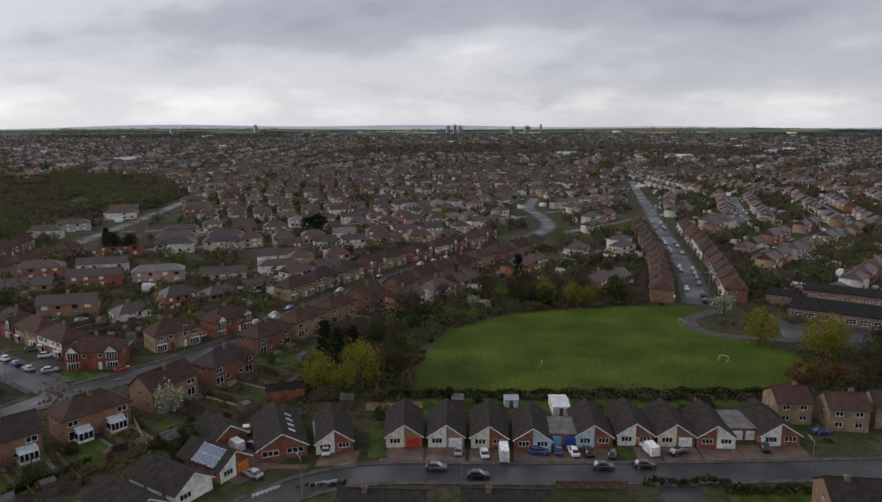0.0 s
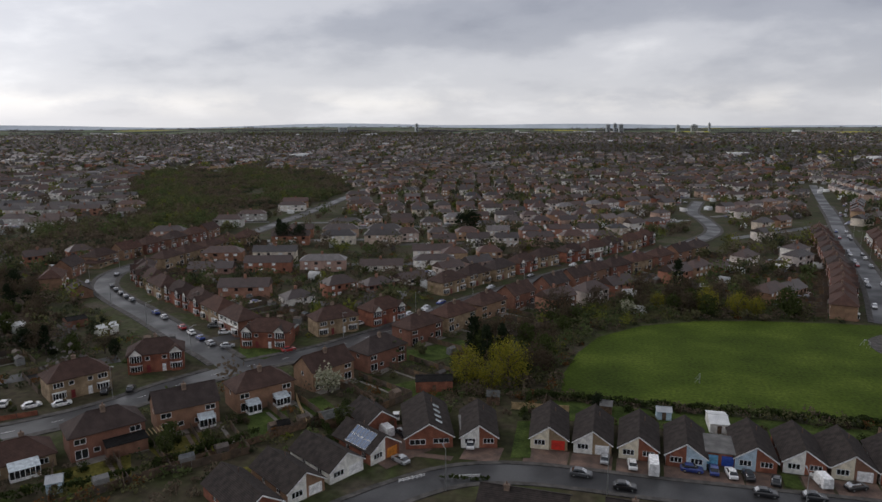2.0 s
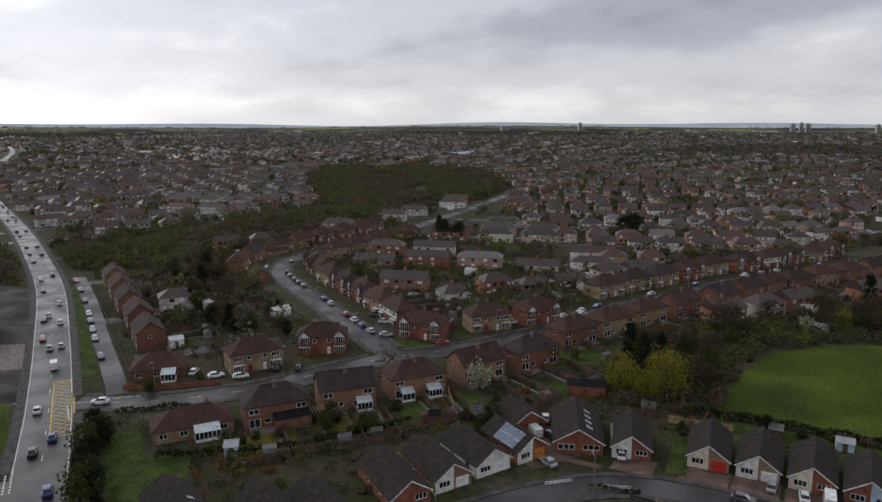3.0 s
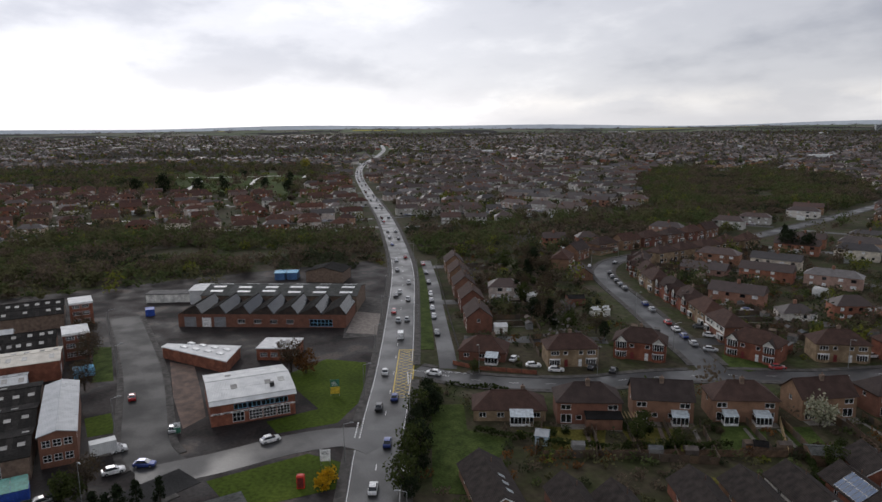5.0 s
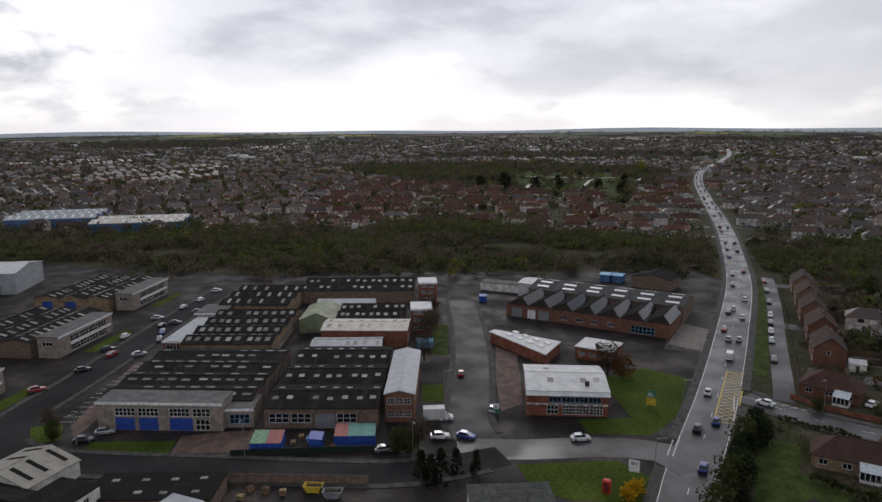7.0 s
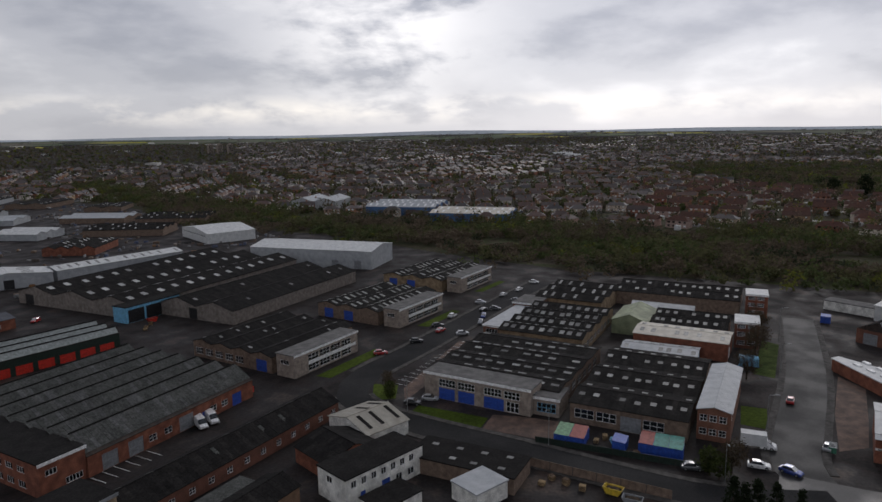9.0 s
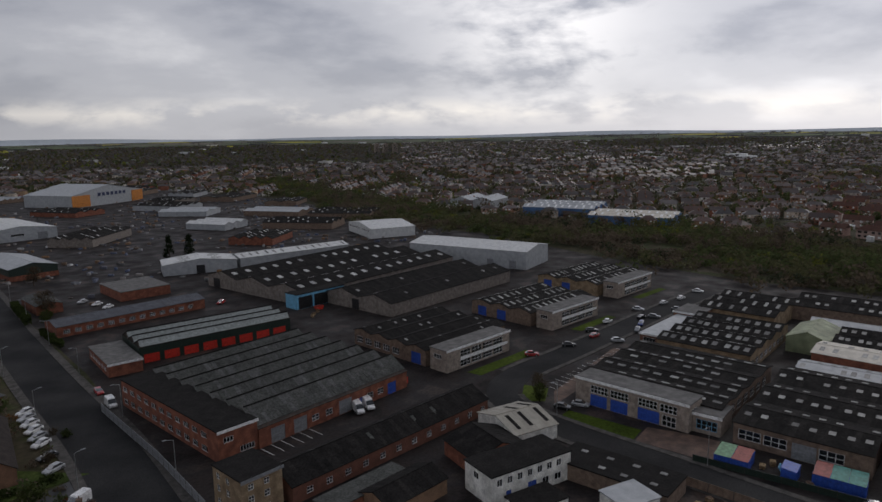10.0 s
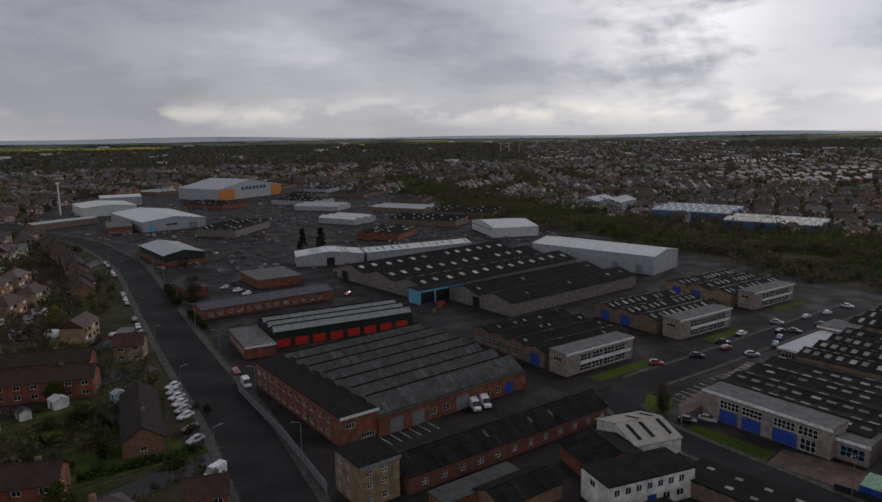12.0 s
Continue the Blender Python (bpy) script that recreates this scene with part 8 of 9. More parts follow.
MIX = ("white", "silver", "black", "grey", "blue", "silver", "red", "black", "grey", "white")
for c, x, y, a in (("grey", -8, 119.8, 2), ("black", 0, 117.2, 3), ("white", 1.2, 126, 95), ("camper", 5, 125.6, 92), ("silver", -4, 126.8, 90), ("white", 19, 127.6, 98), ("black", 22, 127.6, 95), ("blue", 16, 128, 90), ("black", 26.6, 127, 80), ("van", 34.4, 129, 105), ("black", 40, 128.6, 30), ("black", 58, 131.6, 80),
                   ("black", 24, 121.8, 2), ("black", 32, 122.8, 4), ("blue", 73, 139.5, 10), ("white", -50, 134, 110), ("black", -46, 126.6, 140), ("silver", -42.3, 115.4, 150), ("van", -49.6, 126, 140), ("white", -30.8, 125.4, 105), ("blue", 12, 127.2, 0),
                   ("silver", -115, 166.5, 35), ("white", -123.5, 178, 30), ("grey", -131, 183, 30), ("red", -96, 168.5, 55), ("white", -86.5, 198.5, 60), ("blue", -81, 208, 62), ("blue", -79.5, 211, 62), ("silver", -69.5, 219, 70), ("white", -128, 118.8, 52), ("black", -124, 128, 120), ("black", -119, 131, 120), ("white", -141, 115, 120), ("white", -134, 116, 60),
                   ("van", -177, 99, 149), ("silver", -193, 107.2, 149), ("white", -227, 127, 149), ("white", -152.5, 80.3, 150), ("blue", -136, 74, 148), ("black", -133, 68.2, 148), ("blue", -116, 61.2, 148), ("white", -101.5, 50.4, 148), ("white", -144.5, 90.5, 215), ("white", -131, 41.5, 92), ("blue", -134.5, 17.5, 60), ("red", -172, 21, 172),
                   ("silver", -148, 25.5, 165), ("lorry", -144, 14.2, 90), ("black", -141, -63.5, 100), ("silver", -144.8, -60.5, 100), ("red", -172, -87.5, 120), ("red", -86, -168, 75), ("van", -83, -157, 75), ("van", -113.5, -103.5, 60), ("van", -116.6, -103, 60), ("van", -54.5, -118, 20), ("white", -135, 12, 90),
                   ("grey", -130, 0, 100), ("red", -164, -220, 20), ("white", -136, -260, 10), ("white", -136, -252, 10), ("silver", -135, -269, 10)):
    park(c, x, y, a)
for i, (x, y) in enumerate(((-69, -170), (-67.5, -166), (-66.4, -162), (-65.2, -157.5), (-64, -153), (-62.8, -149), (-60.5, -141.5), (-58.6, -135))):
    park(("white", "silver", "white", "white", "silver", "white", "black", "silver")[i], x, y, 12 + crnd.uniform(-6, 6))
for i, (x, y) in enumerate(((-217, -81.5), (-238, -78), (-228, -73.5), (-231, -70), (-220, -71), (-198, -71), (-199, -79), (-204, -82), (-245, -66), (-263, -69.5), (-278, -67), (-252, -73), (-186, -82), (-212, -69.5))):
    park(MIX[i % 10], x, y, crnd.choice((100, 170, 10, 120)))


def kerbside(key, side, off, start, end, step, fill, seed):
    r = random.Random(seed)
    line, run, nxt = LINES[key], 0.0, start
    for a, b in zip(line, line[1:]):
        seg = (b - a).length
        while nxt <= run + seg and nxt <= end:
            p = a + (b - a) * ((nxt - run) / seg)
            u = (b - a).normalized()
            c = p + Vector((-u.y, u.x, 0)) * side * off
            if r.random() < fill and not near_other(c, key, 2):
                park(r.choice(MIX), c.x, c.y, math.degrees(math.atan2(u.y, u.x)) + (0 if side < 0 else 180))
            nxt += step + r.uniform(0, 2)
        run += seg


kerbside("upper", -1, 2.7, 14, 150, 6.5, 0.55, 2)
kerbside("upper", 1, 6.5, 30, 140, 12, 0.3, 3)
kerbside("side", 1, 6.2, 150, 330, 9, 0.5, 4)
kerbside("side", -1, 6.2, 180, 330, 12, 0.35, 5)
kerbside("long", 1, 2.7, 4, 220, 8, 0.45, 6)
kerbside("long", -1, 2.7, 4, 220, 9, 0.45, 7)
kerbside("service", -1, 1.6, 10, 120, 9, 0.55, 8)
kerbside("main", -1, 2.4, 180, 470, 27, 0.5, 9)
kerbside("main", 1, 2.4, 190, 470, 22, 0.7, 10)


def far_traffic():
    """Queues of cars far along the trunk road, each a low body with a narrower cabin."""
    rng = random.Random(37)
    shells = Solid()
    line = LINES["main"]
    along = 0.0
    due = {-1: 0.0, 1: 6.0}
    for p, q in zip(line, line[1:]):
        along += (q - p).length
        if p.length < 480 or p.length > 1250:
            continue
        u = (q - p).normalized()
        w = Vector((-u.y, u.x, 0))
        for side in (-1, 1):
            if along < due[side]:
                continue
            due[side] = along + rng.choice((9, 13, 18, 32, 55))
            c = p + w * side * 2.4
            h = rng.choice((0.0, 0.0, 0.0, 0.8))
            for a, b, half, z0, z1 in ((-2.1, 2.1, 0.88, 0.25, 0.92 + h), (-1.5, 0.9, 0.72, 0.92 + h, 1.42 + 1.2 * h)):
                shells.prism([tuple((c + u * x + w * y).xy) for x, y in ((a, -half), (b, -half), (b, half), (a, half))], p.z + z0, p.z + z1)
    paint = surface("far_car_paint", [(0.02, 0.02, 0.022), (0.45, 0.45, 0.45), (0.05, 0.06, 0.09), (0.20, 0.21, 0.22), (0.14, 0.02, 0.02), (0.03, 0.03, 0.03)], 0.3, vary="island", bump=0.0)
    tagged(new("distant_traffic", shells.mesh("distant_traffic", paint, weld=False)), "small cars queueing far along the wet road", "cars", kind="stuff")


far_traffic()
kerbside("avenue", 1, 9.5, 170, 320, 8, 0.6, 12)

# ---- street furniture ----
def lamp_post(x, y, turn, h=8.0):
    root = thing("street_lamp", "grey steel street lamp on the pavement", "street lamp", "street lamps", pose(x, y, 0, 0, 0, turn))
    part("pole", Solid().tube((0, 0, 0), (0, 0, h), 0.09, 0.05, 8), M["steel"], root)
    part("arm", Solid().tube((0, 0, h), (1.4, 0, h + 0.35), 0.045, 0.035, 6), M["steel"], root)
    part("lantern", Solid().prism([(1.2, -0.12), (2.0, -0.09), (2.0, 0.09), (1.2, 0.12)], h + 0.28, h + 0.44), M["grey"], root)
    return root


lamp = [lamp_post(0, 0, 0)]


def lamps_along(key, side, off, every, upto):
    line, run, nxt = LINES[key], 0.0, every / 2
    for a, b in zip(line, line[1:]):
        seg = (b - a).length
        while nxt <= run + seg and nxt < upto:
            p = a + (b - a) * ((nxt - run) / seg)
            u = (b - a).normalized()
            n = Vector((-u.y, u.x, 0)) * side
            c = p + n * off
            if not near_other(c, key, 1):
                m = pose(c.x, c.y, 0, 0, 0, math.degrees(math.atan2(-n.y, -n.x)))
                if lamp[0].name not in used:
                    used.add(lamp[0].name)
                    lamp[0].matrix_basis = m
                else:
                    copy_thing(lamp[0], m)
            nxt += every
        run += seg


for key, side, off, every, upto in (("main", 1, 6.2, 33, 300), ("main", -1, 6.2, 38, 300), ("side", 1, 5, 34, 300), ("crescent", -1, 4.4, 32, 180), ("upper", 1, 5, 36, 200), ("works", -1, 6, 40, 120), ("works_low", -1, 5, 36, 110), ("avenue", -1, 8, 38, 330), ("avenue", 1, 8, 42, 330), ("long", -1, 5.2, 36, 200)):
    lamps_along(key, side, off, every, upto)


def sign_board(x, y, turn, w, h, z, top, bottom, label):
    root = thing("sign_board", label, "sign", "", pose(x, y, 0, 0, 0, turn))
    for a in (-w / 2 + 0.1, w / 2 - 0.1):
        part("post", Solid().tube((a, 0.06, 0), (a, 0.06, z + h), 0.05, 0.05, 6), M["steel"], root)
    part("panel", Solid().box(-w / 2, -0.05, z + h * 0.5, w / 2, 0, z + h), M[top], root)
    part("lower_panel", Solid().box(-w / 2, -0.05, z, w / 2, 0, z + h * 0.5 - 0.01), M[bottom], root)
    for i in range(3):
        part("bar", Solid().box(-w * 0.35, -0.07, z + h * (0.6 + 0.1 * i), w * (0.3 - 0.1 * i), -0.051, z + h * (0.64 + 0.1 * i)), M["dark_green" if top == "white" else "white"], root)


sign_board(-146, 63, 68, 2.2, 3.6, 0.6, "green", "yellow", "green and cream roadside trade sign")
sign_board(-115, 47, 60, 2.0, 2.4, 1.0, "white", "white", "white trade sign on the corner lawn")
sign_board(-146, 26, 80, 1.4, 2.4, 0.2, "white", "green", "small white sign by the entrance")
box = thing("red_box", "red painted roadside box on the lawn", "box", "", pose(-110, 40, 0.03, 0, 0, 60))
part("body", Solid().box(-0.7, -0.5, 0, 0.7, 0.5, 2.3), M["red"], box)
part("cap", Solid().prism([(-0.75, -0.55), (0.75, -0.55), (0.75, 0.55), (-0.75, 0.55)], 2.3, 2.55, 0, [(-0.5, -0.35), (0.5, -0.35), (0.5, 0.35), (-0.5, 0.35)]), M["red"], box)
part("door", Solid().box(-0.55, -0.54, 0.2, 0.55, -0.5, 2.1), M["maroon"], box)
sh = thing("bus_shelter", "bus shelter with flat white roof", "bus shelter", "", pose(-102, 57.6, 0.1, 0, 0, -32))
part("roof", Solid().box(-2.4, -0.8, 2.4, 2.4, 0.8, 2.55), M["upvc"], sh)
part("back_panel", Solid().box(-2.3, 0.66, 0.2, 2.3, 0.7, 2.3), M["glass"], sh)
for x in (-2.2, 2.2):
    for y in (-0.7, 0.7):
        part("post", Solid().tube((x, y, 0), (x, y, 2.4), 0.05, 0.05, 6), M["steel"], sh)


def goal(x, y, turn):
    root = thing("goal_post", "white painted football goal frame", "goal", "football goals", pose(x, y, 0.03, 0, 0, turn))
    for a in (-1.3, 1.3):
        part("post", Solid().tube((a, 0, 0), (a, 0, 1.8), 0.05, 0.05, 6), M["steel"], root)
        part("stay", Solid().tube((a, 0, 1.8), (a, 1.2, 0), 0.04, 0.04, 6), M["steel"], root)
    part("crossbar", Solid().tube((-1.3, 0, 1.8), (1.3, 0, 1.8), 0.05, 0.05, 6), M["steel"], root)


goal(17, 176, 85), goal(68, 184, 130), goal(66.5, 219, 110)
unit("flat-roofed brown brick school with dark roof", 124.6, 227.7, -31, 36, 18, 3.8, 0, 1, "brick_dull", "felt", "x", (0, 0), {"front": band(36, 0.9, 3.2, 1.8, 0.8, 1, 35)}, name="school", category="school")
unit("brown brick flat-roofed school wing", 113, 250, -31, 12, 10, 3.6, 0, 1, "brick_dull", "felt", name="school", category="school")
unit("taller dark flat-roofed school hall", 134, 246, -31, 30, 13, 5.6, 0, 1, "brick", "felt", "x", (0, 0), {"front": band(30, 3.4, 3.0, 1.2, 0.6, 1, 29)}, name="school", category="school")


def container(x, y, turn, L, lids, body, label):
    root = thing("storage_container", label, "container", "storage containers", pose(x, y, 0.03, 0, 0, turn))
    s = Solid().box(-L / 2, -1.25, 0, L / 2, 1.25, 2.3)
    lattice(s, -L / 2, 0, L / 2, 2.3, [(-L / 2 + 0.15 + 0.6 * i, 0.15, -L / 2 + 0.45 + 0.6 * i, 2.15) for i in range(int(L / 0.6))], -1.33, -1.25, -1.27, 0, 0)
    part("body", s, M[body], root)
    n = len(lids)
    for i, c in enumerate(lids):
        part("cover", Solid().slab((-L / 2 + L * i / n + 0.05, -1.4, 2.32), (-L / 2 + L * (i + 1) / n - 0.05, -1.4, 2.32), (-L / 2 + L * (i + 1) / n - 0.05, 1.4, 2.6), (-L / 2 + L * i / n + 0.05, 1.4, 2.6), 0.06), M[c], root)


M["tarp_green"], M["tarp_red"], M["tarp_teal"] = plain("green_tarpaulin", (0.16, 0.30, 0.17), 0.6), plain("faded_red_tarpaulin", (0.30, 0.085, 0.07), 0.6), plain("teal_tarpaulin", (0.07, 0.24, 0.20), 0.6)
container(-133, -24, 86, 6.4, ("tarp_green", "tarp_red"), "blue", "blue container with green and red covers")
container(-136, -24, 86, 6.4, ("tarp_green", "tarp_red"), "blue", "blue container with faded covers")
container(-134.5, -6, 86, 8.6, ("tarp_red", "tarp_teal", "tarp_teal"), "blue", "long container with red and teal covers")
container(-137.3, -6, 86, 8.6, ("tarp_red", "tarp_teal", "tarp_teal"), "grey", "grey container with red and teal covers")
container(-134, -14, 176, 4.0, ("blue",), "blue", "small blue metal storage box")
container(-250, 39, 80, 3.0, ("blue",), "blue", "blue box by the railway trees")
container(-196, -18.5, 90, 5.0, ("blue",), "blue", "bright blue container between the halls")
container(-196.5, 13, 90, 5.0, ("sky_blue",), "sky_blue", "pale blue container beside the halls")
container(-229, 98, 48, 8.0, ("blue", "blue"), "blue", "blue-roofed store behind the garage")


def fence(pts, h, mat, label, name="fence", bay=2.4, steel=False):
    root = thing(name, label, name.replace("_", " "), "fences and walls")
    for a, b in zip(pts, pts[1:]):
        L = math.hypot(b[0] - a[0], b[1] - a[1])
        n = max(1, round(L / bay))
        turn = math.degrees(math.atan2(b[1] - a[1], b[0] - a[0]))
        key = ("panel", name, round(L / n, 2), h, mat)
        if key not in _shared:
            s = Solid().box(0.05, -0.03, 0.05, L / n - 0.05, 0.03, h)
            s.box(0.05, -0.06, h - 0.12, L / n - 0.05, 0.06, h - 0.04), s.box(0.05, -0.06, 0.2, L / n - 0.05, 0.06, 0.28)
            _shared[key] = (s.mesh("panel", M[mat]), Solid().box(-0.06, -0.06, 0, 0.06, 0.06, h + 0.08).mesh("post", M["concrete" if steel else mat]))
        for i in range(n):
            at = pose(a[0] + (b[0] - a[0]) * i / n, a[1] + (b[1] - a[1]) * i / n, 0.02, 0, 0, turn)
            part("panel", _shared[key][0], None, root, at=at)
            part("post", _shared[key][1], None, root, at=at)
    return root


for pts, h, mat, label in (([(-97, 102), (-86, 91)], 1.6, "timber", "brown garden fence between lawns"), ([(-87.5, 118), (-78, 107)], 1.6, "timber", "brown boarded garden fence panels"), ([(-76.5, 137), (-67, 124)], 1.7, "timber_new", "new orange-brown garden fence"), ([(-68, 148), (-57, 139)], 1.7, "timber", "brown fence behind the blossom tree"),
                            ([(-106, 95), (-95, 83)], 1.6, "timber", "weathered brown garden fence panels"), ([(-94, 84), (-79, 107), (-67, 124)], 1.5, "timber", "brown fence along the back gardens"), ([(-19, 143), (-19, 154)], 1.7, "timber", "brown side fence beside the lawn"), ([(-26, 146), (-13, 147.5)], 1.8, "timber_new", "orange-brown rear fence of new boards"),
                            ([(27, 114.5), (14, 114)], 1.6, "timber", "brown front fence by the crescent")):
    fence(pts, h, mat, label)
fence([(-80, -156), (-72.5, -121), (-66, -97)], 2.2, "grey", "grey steel fence before the brick factory", bay=3.0, steel=True)
fence([(-131.2, -31), (-130.9, -15), (-130.2, 3)], 1.4, "dark_green", "dark steel fence along the container yard", bay=3.0, steel=True)
fence([(-120.8, -30), (-117.2, -3)], 1.9, "brick_dull", "dull brick wall round the scrap yard", "garden_wall", bay=4.5, steel=True)
fence([(-129, 113), (-141, 102), (-148, 99)], 1.2, "brick_red", "low red brick boundary wall", "garden_wall", bay=4.0, steel=True)
fence([(-153, 105), (-200, 131), (-262, 166)], 1.1, "concrete", "low pale wall along the service road", "garden_wall", bay=6.0, steel=True)


def shed(x, y, turn, W, D, h, wall, roof, label):
    root = thing("garden_shed", label, "shed", "garden sheds", pose(x, y, 0.02, 0, 0, turn))
    s = shell(root, W, D, h, {"front": [("d", W / 2 - 0.45, 0.05, 0.9, 1.8, M["timber"])]}, None)
    gable_ends(s, W, D, h, h + 0.7, "x")
    part("wall", s, M[wall], root)
    part("roof", gable_roof(W, D, h, h + 0.7, 0.15, "x", 0.06), M[roof], root)


for x, y, a, W, D, h, wall, roof, label in ((-5, 150.5, 0, 2.6, 3.4, 2.1, "timber", "flat_grey", "grey-roofed timber garden shed"), (7.5, 150.6, 4, 3.2, 2.4, 2.0, "bluish", "metal_grey", "small pale blue garden shed"), (18.5, 149, 3, 3.8, 7.0, 2.2, "render", "metal_white", "white-roofed extension behind the bungalow"), (-31, 149, 10, 3, 4, 2.1, "timber", "asbestos_grey", "grey-roofed timber shed by hedge"),
                                            (-47, 153, 20, 9, 5, 2.8, "brick_red", "felt", "red timber outbuilding with dark roof"), (-62, 128.5, 48, 7, 4.5, 2.3, "timber", "asbestos_grey", "grey-roofed timber garden workshop"), (-99, 88.5, 40, 2.6, 3.4, 2.1, "bluish", "metal_grey", "small greenhouse-like garden shed"), (-71, 121, 40, 2.6, 2.2, 2.0, "timber", "felt", "small brown timber garden shed"),
                                            (-164, 128, 60, 4, 4, 2.4, "render", "metal_white", "white conservatory-like shed by house"), (-189, 162, 60, 4, 5, 2.4, "render", "metal_white", "white-roofed garage on the plots"), (-176, 172, 60, 6, 6, 2.6, "brick", "felt", "dark-roofed garage on the plots"), (-160, 168, 60, 6, 5, 2.6, "render", "metal_white", "white-roofed double garage on the plots"),
                                            (-44, -178, 100, 3.5, 3.5, 2.3, "render", "metal_white", "white garden summer house with windows"), (-36, -176, 95, 2.6, 2.6, 2.1, "render", "asbestos_grey", "small pale painted garden shed"), (-56, -172, 95, 2.4, 3, 2.0, "bluish", "metal_grey", "small pale blue painted shed"), (52, 152, 0, 3, 3, 2.2, "timber", "felt", "dark timber shed behind bungalow")):
    shed(x, y, a, W, D, h, wall, roof, label)
conservatory(CORNER[2], 3.6, 4.0, 3.0, 2.2, 180)
conservatory(CORNER[2], -3.2, 4.0, 3.4, 2.4, 180)
conservatory(CORNER[1], -3.4, 4.0, 3.4, 2.2, 180)
e = part("rear_extension", Solid().box(-6.6, 4.0, 0, 1.0, 7.0, 2.6), M["brick"], CORNER[0], "flat-roofed brick rear extension")
part("roof", Solid().slab((-6.8, 7.2, 2.62), (-6.8, 4.0, 3.2), (1.2, 4.0, 3.2), (1.2, 7.2, 2.62), 0.12), M["felt"], e)
pg = thing("pergola", "new pale timber roof frame behind house", "pergola", "", pose(-94.8, 108.4, 0, 0, 0, 55))
for i in range(8):
    part("rafter", Solid().box(-2.8 + 0.75 * i, -1.6, 2.5, -2.68 + 0.75 * i, 1.6, 2.68), M["timber_new"], pg)
for x in (-2.7, 2.5):
    for y in (-1.5, 1.5):
        part("post", Solid().box(x - 0.06, y - 0.06, 0, x + 0.06, y + 0.06, 2.5), M["timber_new"], pg)



def picket_fence(x0, y0, x1, y1, label):
    root = thing("picket_fence", label, "fence", "garden fences", pose(x0, y0, 0.02, 0, 0, math.degrees(math.atan2(y1 - y0, x1 - x0))))
    L = math.hypot(x1 - x0, y1 - y0)
    for z in (0.25, 0.55):
        part("rail", Solid().box(0, -0.03, z, L, 0.03, z + 0.1), M["upvc"], root)
    for i in range(int(L / 0.9) + 1):
        part("post", Solid().box(0.9 * i, -0.05, 0, 0.9 * i + 0.1, 0.05, 0.75), M["upvc"], root)


picket_fence(-40, 108, -36, 111.5, "low white front garden fence")
picket_fence(-31, 112.2, -26, 114, "low white picket rail by road")
flat_area("works_slab", [(-191.6, 87.1), (-183.3, 95.2), (-204.3, 107.1), (-212.5, 101.1)], 0.05, M["block_wall"], "pale concrete slab beside the garage works", "yard")
flat_area("forecourt", [(-194.8, 34.4), (-187.2, 39.3), (-166, 36), (-151.5, 33.4), (-147.6, 27.5), (-167.9, 29.7)], 0.045, M["drive"], "red-brown paved forecourt by the showroom", "yard")
flat_area("works_apron", [(-133.8, -43.6), (-132.8, -31.5), (-132.9, -27.0), (-143, -28.5), (-143, -36), (-141.7, -43.5)], 0.05, M["drive"], "brown paved apron before the offices", "yard")
for i in range(2):
    unit("bright blue roofed store by the railway", -279.5 + 2.4 * i, 97.6 + 4.6 * i, 58, 4.2, 6, 3.0, 0.4, 1, "metal_blue", "sky_blue", "x", name="store", category="store")
unit("black-roofed shed by the railway trees", -266, 114, 48, 16, 12, 4.5, 2.0, 1, "brick_dull", "felt", "y", name="store", category="store")


